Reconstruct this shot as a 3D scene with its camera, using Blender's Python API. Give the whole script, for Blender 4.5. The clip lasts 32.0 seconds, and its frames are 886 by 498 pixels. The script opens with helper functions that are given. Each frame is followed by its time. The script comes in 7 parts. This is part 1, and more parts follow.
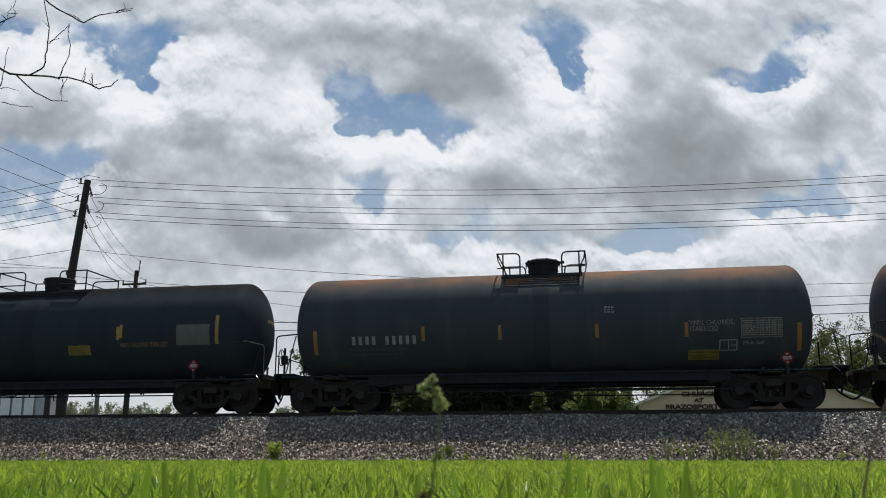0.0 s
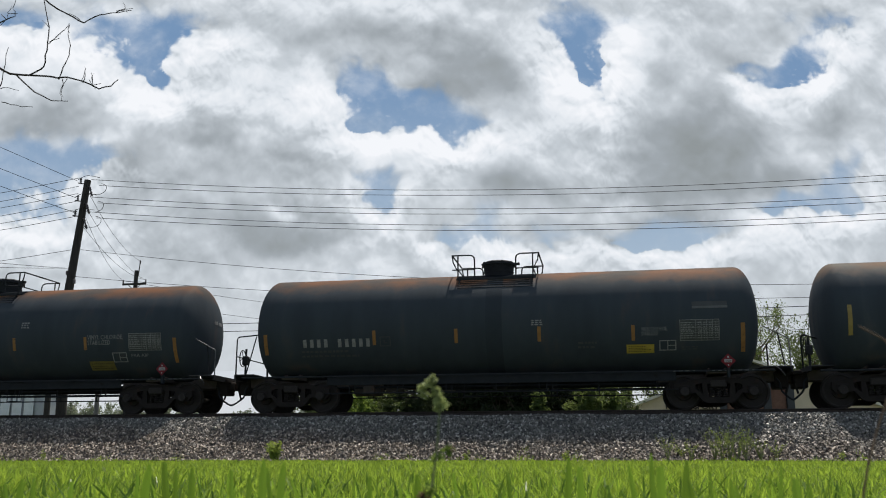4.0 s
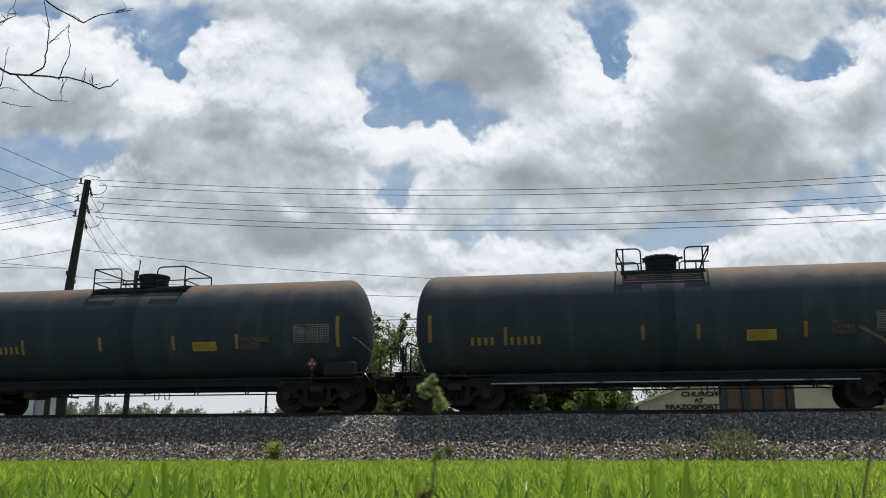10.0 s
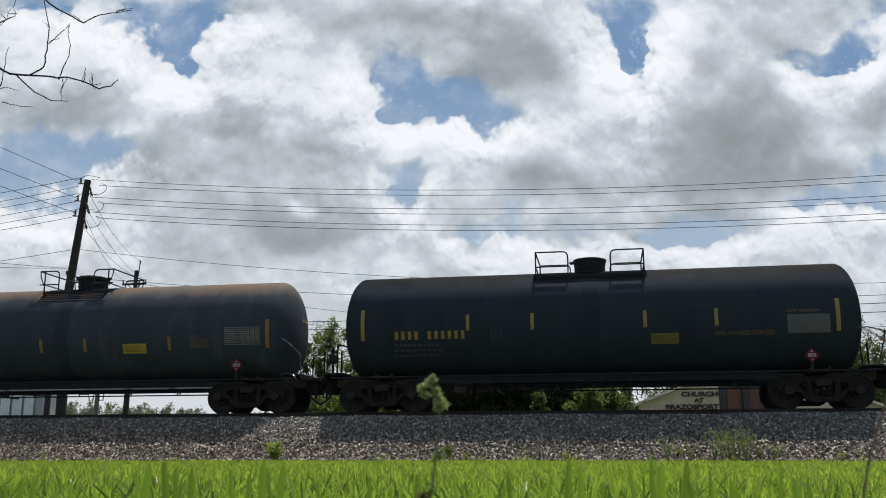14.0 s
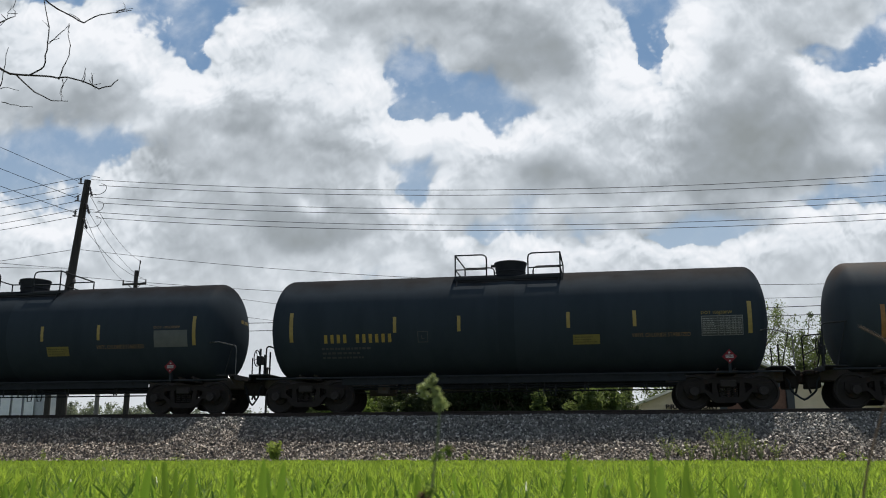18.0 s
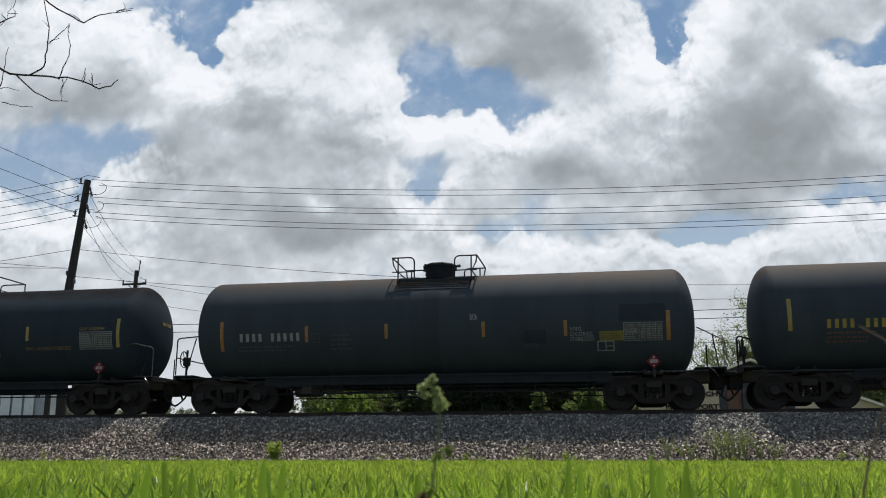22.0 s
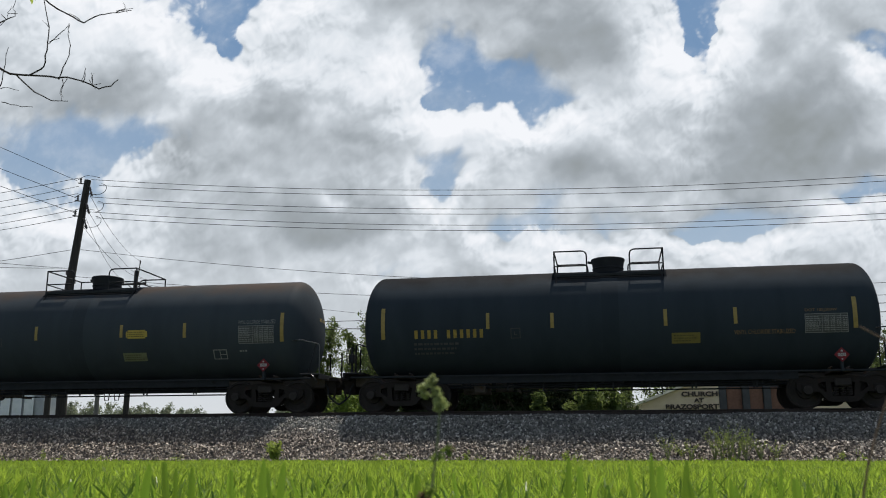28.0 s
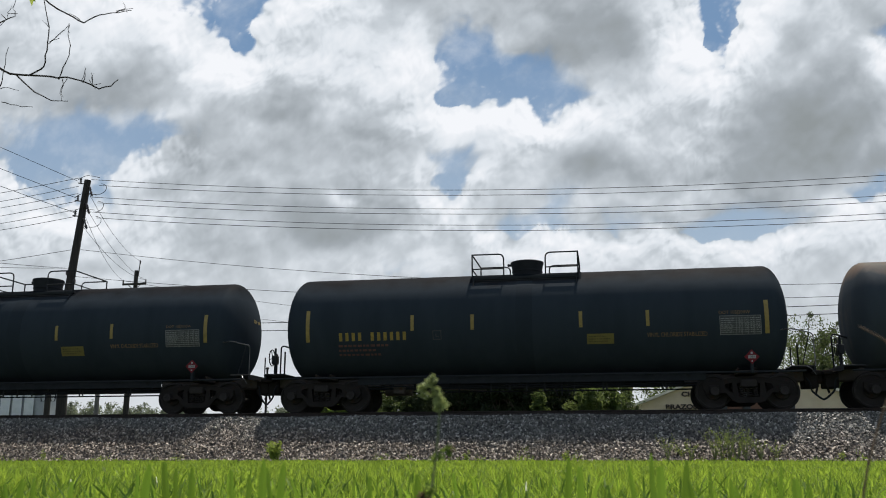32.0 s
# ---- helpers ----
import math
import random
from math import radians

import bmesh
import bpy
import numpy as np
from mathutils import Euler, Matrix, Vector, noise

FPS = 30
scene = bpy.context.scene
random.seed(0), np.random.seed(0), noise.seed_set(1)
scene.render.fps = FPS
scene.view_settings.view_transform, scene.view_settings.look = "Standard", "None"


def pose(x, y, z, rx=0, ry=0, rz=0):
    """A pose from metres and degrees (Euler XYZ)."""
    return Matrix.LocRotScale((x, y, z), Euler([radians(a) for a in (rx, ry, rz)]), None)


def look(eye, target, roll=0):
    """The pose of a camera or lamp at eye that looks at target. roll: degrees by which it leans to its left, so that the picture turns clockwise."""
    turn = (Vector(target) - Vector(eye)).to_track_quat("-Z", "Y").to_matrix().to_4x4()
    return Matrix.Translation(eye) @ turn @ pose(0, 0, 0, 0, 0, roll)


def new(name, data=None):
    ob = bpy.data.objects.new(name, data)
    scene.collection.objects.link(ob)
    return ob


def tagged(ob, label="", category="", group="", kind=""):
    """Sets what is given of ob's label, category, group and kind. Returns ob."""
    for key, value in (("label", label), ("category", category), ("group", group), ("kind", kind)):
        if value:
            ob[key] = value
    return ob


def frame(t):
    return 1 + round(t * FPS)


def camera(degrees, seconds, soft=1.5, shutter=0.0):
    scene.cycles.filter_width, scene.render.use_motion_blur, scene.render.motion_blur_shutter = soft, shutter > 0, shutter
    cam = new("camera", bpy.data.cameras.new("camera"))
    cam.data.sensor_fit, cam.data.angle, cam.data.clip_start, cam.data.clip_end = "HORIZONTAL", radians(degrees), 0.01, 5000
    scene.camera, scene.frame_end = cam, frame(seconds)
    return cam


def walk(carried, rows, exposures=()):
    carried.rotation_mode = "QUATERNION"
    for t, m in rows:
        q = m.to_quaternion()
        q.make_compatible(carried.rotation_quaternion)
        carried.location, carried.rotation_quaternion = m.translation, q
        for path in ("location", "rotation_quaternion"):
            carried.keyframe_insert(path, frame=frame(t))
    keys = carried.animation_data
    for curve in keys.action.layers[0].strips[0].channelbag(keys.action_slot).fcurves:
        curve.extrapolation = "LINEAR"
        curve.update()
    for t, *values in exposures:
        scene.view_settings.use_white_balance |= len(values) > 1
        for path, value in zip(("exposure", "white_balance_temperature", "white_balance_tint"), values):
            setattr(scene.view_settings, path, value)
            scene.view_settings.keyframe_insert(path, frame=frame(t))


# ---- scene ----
cam = camera(52.2, 32.0, soft=1.0)
# a small lens focused on the train: what stands within arm's reach goes soft
cam.data.dof.use_dof, cam.data.dof.focus_distance, cam.data.dof.aperture_fstop = True, 27.0, 16.0
EYE = pose(0, 0, 0.14, 90 + 12.91, 0, 10.14)
walk(cam, [(0.0, EYE), (32.0, EYE)], exposures=[(0.0, -0.08), (0.8, 0.0), (32.0, 0.0)])

# ---- world, sun ----
SUN_TO = Vector((0.18, 1.0, 2.25)).normalized()
SUN_EL = math.asin(SUN_TO.z)
SUN_AZ = math.atan2(SUN_TO.x, SUN_TO.y)


def build_world():
    w = bpy.data.worlds.new("sky")
    scene.world = w
    w.use_nodes = True
    nt = w.node_tree
    nt.nodes.clear()
    out = nt.nodes.new("ShaderNodeOutputWorld")
    bg = nt.nodes.new("ShaderNodeBackground")
    sky = nt.nodes.new("ShaderNodeTexSky")
    sky.sky_type, sky.sun_disc = "NISHITA", False
    sky.sun_elevation, sky.sun_rotation = SUN_EL, SUN_AZ
    sky.dust_density = 2.0
    bg.inputs["Strength"].default_value = 0.085
    # broken cloud cover all round, thicker towards the horizon
    co = nt.nodes.new("ShaderNodeTexCoord")
    sep = nt.nodes.new("ShaderNodeSeparateXYZ")
    nt.links.new(co.outputs["Generated"], sep.inputs[0])
    mp = nt.nodes.new("ShaderNodeMapping")
    mp.inputs["Scale"].default_value = (2.2, 2.2, 5.0)
    nt.links.new(co.outputs["Generated"], mp.inputs[0])
    nz = nt.nodes.new("ShaderNodeTexNoise")
    nz.inputs["Scale"].default_value, nz.inputs["Detail"].default_value = 1.3, 8
    nt.links.new(mp.outputs[0], nz.inputs["Vector"])
    rp = nt.nodes.new("ShaderNodeMapRange")
    rp.inputs["From Min"].default_value, rp.inputs["From Max"].default_value = 0.44, 0.64
    nt.links.new(nz.outputs["Fac"], rp.inputs["Value"])
    hz = nt.nodes.new("ShaderNodeMapRange")
    hz.inputs["From Min"].default_value, hz.inputs["From Max"].default_value = 0.05, 0.22
    hz.inputs["To Min"].default_value, hz.inputs["To Max"].default_value = 1.0, 0.0
    nt.links.new(sep.outputs["Z"], hz.inputs["Value"])
    mx = nt.nodes.new("ShaderNodeMath")
    mx.operation = "MAXIMUM"
    nt.links.new(rp.outputs[0], mx.inputs[0])
    nt.links.new(hz.outputs[0], mx.inputs[1])
    mix = nt.nodes.new("ShaderNodeMixRGB")
    tone = nt.nodes.new("ShaderNodeMixRGB")
    tone.inputs[1].default_value, tone.inputs[2].default_value = (6.5, 7.4, 8.8, 1), (7.9, 8.3, 8.7, 1)
    nt.links.new(hz.outputs[0], tone.inputs[0])
    nt.links.new(tone.outputs[0], mix.inputs[2])
    nt.links.new(mx.outputs[0], mix.inputs[0])
    nt.links.new(sky.outputs[0], mix.inputs[1])
    nt.links.new(mix.outputs[0], bg.inputs[0])
    nt.links.new(bg.outputs[0], out.inputs[0])


build_world()
sun = new("sun", bpy.data.lights.new("sun", "SUN"))
sun.data.energy, sun.data.angle, sun.data.color = 5.0, radians(0.6), (1.0, 0.93, 0.82)
sun.matrix_world = look(SUN_TO * 100, (0, 0, 0))


# ---- materials ----
def node_mat(name):
    m = bpy.data.materials.new(name)
    m.use_nodes = True
    nt = m.node_tree
    return m, nt, nt.nodes["Principled BSDF"]


def surface(name, dark, light, rough=0.6, metal=0.0, scale=6.0, bump=0.15, fine=60.0, spec=0.5, spots=None, spot_at=0.62, stretch=(1, 1, 1), per_piece=0.0):
    """Two scales of noise between two colours, with relief; spots: a third colour in worn patches."""
    m, nt, b = node_mat(name)
    N, L = nt.nodes, nt.links
    co = N.new("ShaderNodeTexCoord")
    mp = N.new("ShaderNodeMapping")
    mp.inputs["Scale"].default_value = stretch
    L.new(co.outputs["Object"], mp.inputs[0])
    n1, n2 = N.new("ShaderNodeTexNoise"), N.new("ShaderNodeTexNoise")
    n1.inputs["Scale"].default_value, n1.inputs["Detail"].default_value = scale, 5
    n2.inputs["Scale"].default_value, n2.inputs["Detail"].default_value = fine, 3
    L.new(mp.outputs[0], n1.inputs["Vector"])
    L.new(mp.outputs[0], n2.inputs["Vector"])
    add = N.new("ShaderNodeMath")
    add.operation = "MULTIPLY_ADD"
    L.new(n2.outputs["Fac"], add.inputs[0])
    add.inputs[1].default_value = 0.4
    L.new(n1.outputs["Fac"], add.inputs[2])
    rng = N.new("ShaderNodeMapRange")
    rng.inputs["From Min"].default_value, rng.inputs["From Max"].default_value = 0.45, 0.95
    L.new(add.outputs[0], rng.inputs["Value"])
    fac = rng.outputs[0]
    if per_piece:
        oi = N.new("ShaderNodeObjectInfo")
        ra = N.new("ShaderNodeMath")
        ra.operation = "MULTIPLY_ADD"
        L.new(oi.outputs["Random"], ra.inputs[0])
        ra.inputs[1].default_value = per_piece
        L.new(fac, ra.inputs[2])
        fac = ra.outputs[0]
    mix = N.new("ShaderNodeMixRGB")
    mix.inputs[1].default_value, mix.inputs[2].default_value = (*dark, 1), (*light, 1)
    L.new(fac, mix.inputs[0])
    col = mix.outputs[0]
    if spots:
        n3 = N.new("ShaderNodeTexNoise")
        n3.inputs["Scale"].default_value, n3.inputs["Detail"].default_value = scale * 0.7, 7
        off = N.new("ShaderNodeMapping")
        off.inputs["Location"].default_value = (3.1, 7.7, 1.3)
        L.new(mp.outputs[0], off.inputs[0])
        L.new(off.outputs[0], n3.inputs["Vector"])
        r3 = N.new("ShaderNodeMapRange")
        r3.inputs["From Min"].default_value, r3.inputs["From Max"].default_value = spot_at, spot_at + 0.1
        L.new(n3.outputs["Fac"], r3.inputs["Value"])
        mx3 = N.new("ShaderNodeMixRGB")
        mx3.inputs[2].default_value = (*spots, 1)
        L.new(r3.outputs[0], mx3.inputs[0])
        L.new(col, mx3.inputs[1])
        col = mx3.outputs[0]
    L.new(col, b.inputs["Base Color"])
    b.inputs["Roughness"].default_value = rough
    b.inputs["Metallic"].default_value = metal
    b.inputs["Specular IOR Level"].default_value = spec
    if bump:
        bp = N.new("ShaderNodeBump")
        bp.inputs["Strength"].default_value, bp.inputs["Distance"].default_value = bump, 0.02
        L.new(add.outputs[0], bp.inputs["Height"])
        L.new(bp.outputs[0], b.inputs["Normal"])
    return m


def tank_paint(name, side, dust_or_dim, rust, dust_or_dim_amount, rust_amount, spec=0.05):
    """Tank paint: dusty, rust-stained on the crown where dirt settles, streaked down the flanks. On tank_black the
    crown is a darker tone that counters the sun on it.
    """
    m, nt, b = node_mat(name)
    N, L = nt.nodes, nt.links
    co = N.new("ShaderNodeTexCoord")
    sep = N.new("ShaderNodeSeparateXYZ")
    L.new(co.outputs["Object"], sep.inputs[0])

    def noise_of(scale, detail, stretch, at=(0, 0, 0)):
        mp = N.new("ShaderNodeMapping")
        mp.inputs["Scale"].default_value, mp.inputs["Location"].default_value = stretch, at
        L.new(co.outputs["Object"], mp.inputs[0])
        nz = N.new("ShaderNodeTexNoise")
        nz.inputs["Scale"].default_value, nz.inputs["Detail"].default_value = scale, detail
        L.new(mp.outputs[0], nz.inputs["Vector"])
        return nz.outputs["Fac"]

    def span(v, a, c, lo=0.0, hi=1.0):
        r = N.new("ShaderNodeMapRange")
        for k, x in (("From Min", a), ("From Max", c), ("To Min", lo), ("To Max", hi)):
            r.inputs[k].default_value = x
        L.new(v, r.inputs["Value"])
        return r.outputs[0]

    def maths(op, a, c):
        n = N.new("ShaderNodeMath")
        n.operation = op
        for i, x in enumerate((a, c)):
            if isinstance(x, (int, float)):
                n.inputs[i].default_value = x
            else:
                L.new(x, n.inputs[i])
        return n.outputs[0]

    def mixed(f, a, c):
        n = N.new("ShaderNodeMixRGB")
        L.new(f, n.inputs[0])
        for i, x in ((1, a), (2, c)):
            if isinstance(x, tuple):
                n.inputs[i].default_value = (*x, 1)
            else:
                L.new(x, n.inputs[i])
        return n.outputs[0]

    streak = noise_of(1.0, 5, (1.6, 1.6, 0.22))
    blot = noise_of(0.8, 6, (0.7, 1.5, 1.5), (4, 2, 9))
    fine = noise_of(30, 3, (1, 1, 1))
    crown = maths("ADD", span(sep.outputs["Z"], 3.40, 3.86), span(streak, 0.3, 0.7, -0.28, 0.28))
    crown = span(crown, 0.1, 0.95)
    col = mixed(span(streak, 0.35, 0.75, 0.0, 0.4), side, tuple(x * 1.7 + 0.003 for x in side))
    col = mixed(maths("MULTIPLY", crown, dust_or_dim_amount), col, dust_or_dim)
    col = mixed(maths("MULTIPLY", maths("MULTIPLY", crown, span(blot, 0.42, 0.6)), rust_amount), col, rust)
    L.new(col, b.inputs["Base Color"])
    L.new(span(fine, 0.3, 0.7, 0.62, 0.82), b.inputs["Roughness"])
    b.inputs["Specular IOR Level"].default_value = spec
    bp = N.new("ShaderNodeBump")
    bp.inputs["Strength"].default_value, bp.inputs["Distance"].default_value = 0.012, 0.02
    L.new(maths("ADD", streak, maths("MULTIPLY", fine, 0.15)), bp.inputs["Height"])
    L.new(bp.outputs[0], b.inputs["Normal"])
    return m


def leaf_mat(name, dark, light, through_col, amount=0.45, rough=0.5):
    """Leaves: each island its own green, light passing through."""
    m, nt, b = node_mat(name)
    N, L = nt.nodes, nt.links
    g = N.new("ShaderNodeNewGeometry")
    mix = N.new("ShaderNodeMixRGB")
    mix.inputs[1].default_value, mix.inputs[2].default_value = (*dark, 1), (*light, 1)
    L.new(g.outputs["Random Per Island"], mix.inputs[0])
    L.new(mix.outputs[0], b.inputs["Base Color"])
    b.inputs["Roughness"].default_value = rough
    b.inputs["Specular IOR Level"].default_value = 0.18
    tr = N.new("ShaderNodeBsdfTranslucent")
    tm = N.new("ShaderNodeMixRGB")
    tm.inputs[1].default_value, tm.inputs[2].default_value = tuple(0.7 * c for c in through_col) + (1,), (*through_col, 1)
    L.new(g.outputs["Random Per Island"], tm.inputs[0])
    L.new(tm.outputs[0], tr.inputs["Color"])
    ms = N.new("ShaderNodeMixShader")
    ms.inputs[0].default_value = amount
    L.new(b.outputs[0], ms.inputs[1])
    L.new(tr.outputs[0], ms.inputs[2])
    L.new(ms.outputs[0], N["Material Output"].inputs["Surface"])
    return m


M = {}
M["tank_rusty"] = tank_paint("tank_rusty", (0.0425, 0.0515, 0.0605), (0.088, 0.066, 0.051), (0.17, 0.078, 0.04), 0.7, 0.85)
M["tank_grey"] = tank_paint("tank_grey", (0.0440, 0.0535, 0.0630), (0.130, 0.119, 0.104), (0.165, 0.102, 0.068), 0.9, 0.8)
# no dust here: the crown is coloured darker to hold down the sun on it
M["tank_black"] = tank_paint("tank_black", (0.0285, 0.0370, 0.0460), (0.0085, 0.0095, 0.0115), (0.018, 0.013, 0.012), 0.92, 0.3, 0.015)
M["tank_brown"] = tank_paint("tank_brown", (0.0390, 0.0480, 0.0570), (0.042, 0.037, 0.034), (0.065, 0.040, 0.028), 0.75, 0.5)
M["black_steel"] = surface("black_steel", (0.021, 0.023, 0.026), (0.031, 0.033, 0.037), 0.7, 0.0, 3, 0.1, spec=0.08, spots=(0.036, 0.025, 0.020), spot_at=0.68)
# paler than black_steel: the sun's glints on these bars are put into the grey
M["glint_rail"] = surface("glint_rail", (0.05, 0.052, 0.055), (0.16, 0.16, 0.165), 0.32, 0.55, 7, 0.05, spots=(0.03, 0.03, 0.032), spot_at=0.55)
M["box_grey"] = surface("box_grey", (0.026, 0.031, 0.036), (0.035, 0.040, 0.045), 0.8, 0, 3, 0.05, spec=0.04)
# the light caught along the pipe is put into its pale grey
M["lit_pipe"] = surface("lit_pipe", (0.42, 0.43, 0.44), (0.62, 0.63, 0.64), 0.3, 0.5, 2, 0.04, spots=(0.06, 0.05, 0.045), spot_at=0.6)
M["truck_steel"] = surface("truck_steel", (0.023, 0.0205, 0.0195), (0.031, 0.027, 0.0255), 0.9, 0.0, 5, 0.25, spec=0.04, spots=(0.042, 0.026, 0.021), spot_at=0.58)
M["wheel_steel"] = surface("wheel_steel", (0.030, 0.027, 0.026), (0.044, 0.039, 0.037), 0.75, 0.0, 6, 0.1, spec=0.12, spots=(0.055, 0.034, 0.026), spot_at=0.6)
M["rail_steel"] = surface("rail_steel", (0.020, 0.016, 0.014), (0.045, 0.032, 0.025), 0.8, 0.0, 4, 0.2)
M["tie_wood"] = surface("tie_wood", (0.030, 0.026, 0.022), (0.085, 0.07, 0.058), 0.9, 0, 8, 0.4, stretch=(6, 1, 6), per_piece=0.3)
M["yellow_tape"] = surface("yellow_tape", (0.225, 0.158, 0.035), (0.32, 0.232, 0.06), 0.5, 0, 9, 0.03, spots=(0.15, 0.10, 0.03), spot_at=0.66)
M["orange_tape"] = surface("orange_tape", (0.22, 0.10, 0.025), (0.31, 0.155, 0.045), 0.5, 0, 9, 0.03, spots=(0.12, 0.06, 0.02), spot_at=0.62)
M["yellow_label"] = surface("yellow_label", (0.33, 0.24, 0.025), (0.46, 0.34, 0.05), 0.45, 0, 5, 0.02)
M["old_label"] = surface("old_label", (0.13, 0.105, 0.025), (0.21, 0.17, 0.04), 0.6, 0, 5, 0.02)
M["olive_label"] = surface("olive_label", (0.12, 0.13, 0.07), (0.17, 0.18, 0.10), 0.6, 0, 5, 0.02)
M["yellow_ink"] = surface("yellow_ink", (0.20, 0.135, 0.02), (0.34, 0.24, 0.045), 0.6, 0, 9, 0.0, spots=(0.08, 0.06, 0.025), spot_at=0.64)
M["skirt_black"] = surface("skirt_black", (0.022, 0.025, 0.029), (0.033, 0.036, 0.041), 0.9, 0.0, 4, 0.1, spec=0.03, spots=(0.018, 0.014, 0.012), spot_at=0.66)
M["band_grey"] = surface("band_grey", (0.037, 0.045, 0.053), (0.042, 0.051, 0.060), 0.8, 0.0, 3, 0.05, spec=0.03)
M["patch_black"] = surface("patch_black", (0.029, 0.037, 0.045), (0.034, 0.043, 0.052), 0.8, 0.0, 3, 0.05, spec=0.03)
M["band_black"] = surface("band_black", (0.026, 0.034, 0.042), (0.029, 0.037, 0.046), 0.8, 0.0, 3, 0.05, spec=0.03)
# rusty underframe steel, paled so that glare in the deep shade is in its colour
M["lifted_rusty_steel"] = surface("lifted_rusty_steel", (0.075, 0.066, 0.062), (0.11, 0.094, 0.086), 0.9, 0.0, 5, 0.2, spec=0.03, spots=(0.10, 0.062, 0.045), spot_at=0.6)
M["clean_black"] = surface("clean_black", (0.009, 0.011, 0.013), (0.013, 0.015, 0.018), 0.9, 0.0, 3, 0.05, spec=0.0)
M["white_ink"] = surface("white_ink", (0.15, 0.15, 0.148), (0.28, 0.28, 0.275), 0.6, 0, 9, 0.0, spots=(0.09, 0.09, 0.09), spot_at=0.62)
M["faded_ink"] = surface("faded_ink", (0.035, 0.036, 0.038), (0.06, 0.06, 0.062), 0.7, 0, 9, 0.0)
M["red_ink"] = surface("red_ink", (0.07, 0.03, 0.025), (0.13, 0.055, 0.04), 0.7, 0, 9, 0.0)
M["brown_ink"] = surface("brown_ink", (0.15, 0.09, 0.04), (0.26, 0.155, 0.06), 0.7, 0, 9, 0.0)
M["dark_ink"] = surface("dark_ink", (0.05, 0.045, 0.02), (0.10, 0.085, 0.03), 0.7, 0, 9, 0.0)
M["panel_ink"] = surface("panel_ink", (0.15, 0.152, 0.152), (0.25, 0.252, 0.25), 0.6, 0, 9, 0.0)
M["grey_panel"] = surface("grey_panel", (0.035, 0.038, 0.038), (0.055, 0.058, 0.058), 0.6, 0, 4, 0.02)
M["pale_panel"] = surface("pale_panel", (0.075, 0.08, 0.078), (0.11, 0.115, 0.11), 0.6, 0, 4, 0.02)
M["placard_red"] = surface("placard_red", (0.125, 0.014, 0.020), (0.18, 0.024, 0.03), 0.6, 0, 9, 0.02, spec=0.1)
M["placard_white"] = surface("placard_white", (0.32, 0.31, 0.315), (0.42, 0.41, 0.41), 0.6, 0, 9, 0.02, spec=0.1)
M["pole_wood"] = surface("pole_wood", (0.020, 0.018, 0.0165), (0.048, 0.041, 0.036), 0.9, 0, 3, 0.4, stretch=(6, 6, 0.5))
M["pole_grey"] = surface("pole_grey", (0.10, 0.095, 0.09), (0.19, 0.18, 0.17), 0.9, 0, 3, 0.3, stretch=(6, 6, 0.5))
M["wire"] = surface("wire", (0.02, 0.02, 0.022), (0.035, 0.035, 0.038), 0.7, 0.0, 5, 0.0, spec=0.15)
M["car_paint"] = surface("car_paint", (0.012, 0.013, 0.015), (0.02, 0.021, 0.023), 0.3, 0.2, 2, 0.0)
M["car_glass"] = surface("car_glass", (0.03, 0.035, 0.04), (0.05, 0.055, 0.06), 0.08, 0.0, 2, 0.0, spec=0.8)
M["tyre"] = surface("tyre", (0.012, 0.012, 0.012), (0.025, 0.025, 0.025), 0.9, 0, 20, 0.1)
M["pale_glass"] = surface("pale_glass", (0.5, 0.5, 0.48), (0.7, 0.7, 0.68), 0.15, 0.0, 9, 0.0)
M["porcelain"] = surface("porcelain", (0.05, 0.04, 0.04), (0.12, 0.10, 0.10), 0.3, 0, 9, 0.0)
M["stucco"] = surface("stucco", (0.62, 0.50, 0.345), (0.75, 0.62, 0.455), 0.9, 0, 1.2, 0.1, fine=40)
M["trim_paint"] = surface("trim_paint", (0.70, 0.64, 0.50), (0.82, 0.77, 0.63), 0.6, 0, 2, 0.03)
M["brick"] = surface("brick", (0.135, 0.066, 0.046), (0.215, 0.112, 0.078), 0.85, 0, 9, 0.2, per_piece=0.3)
M["dark_column"] = surface("dark_column", (0.034, 0.036, 0.040), (0.065, 0.066, 0.070), 0.7, 0, 2, 0.05)
M["sign_letters"] = surface("sign_letters", (0.035, 0.022, 0.016), (0.07, 0.045, 0.03), 0.5, 0, 5, 0.0)
M["roofing"] = surface("roofing", (0.10, 0.09, 0.08), (0.18, 0.16, 0.14), 0.9, 0, 4, 0.2)
M["shed_metal"] = surface("shed_metal", (0.30, 0.32, 0.34), (0.42, 0.44, 0.46), 0.45, 0.4, 2, 0.05)
M["shed_white"] = surface("shed_white", (0.62, 0.64, 0.66), (0.78, 0.79, 0.8), 0.5, 0, 2, 0.03)
M["bark"] = surface("bark", (0.045, 0.035, 0.028), (0.12, 0.095, 0.075), 0.95, 0, 6, 0.5, stretch=(3, 3, 0.7))
M["twig"] = surface("twig", (0.018, 0.014, 0.013), (0.045, 0.035, 0.030), 0.9, 0, 30, 0.3, fine=200)
M["stem"] = surface("stem", (0.10, 0.13, 0.05), (0.20, 0.22, 0.09), 0.7, 0, 40, 0.1, fine=300)
M["dry_stem"] = surface("dry_stem", (0.10, 0.062, 0.04), (0.19, 0.125, 0.08), 0.8, 0, 40, 0.2, fine=300)
M["soil"] = surface("soil", (0.026, 0.045, 0.012), (0.065, 0.092, 0.026), 0.95, 0, 2.5, 0.5, fine=30)
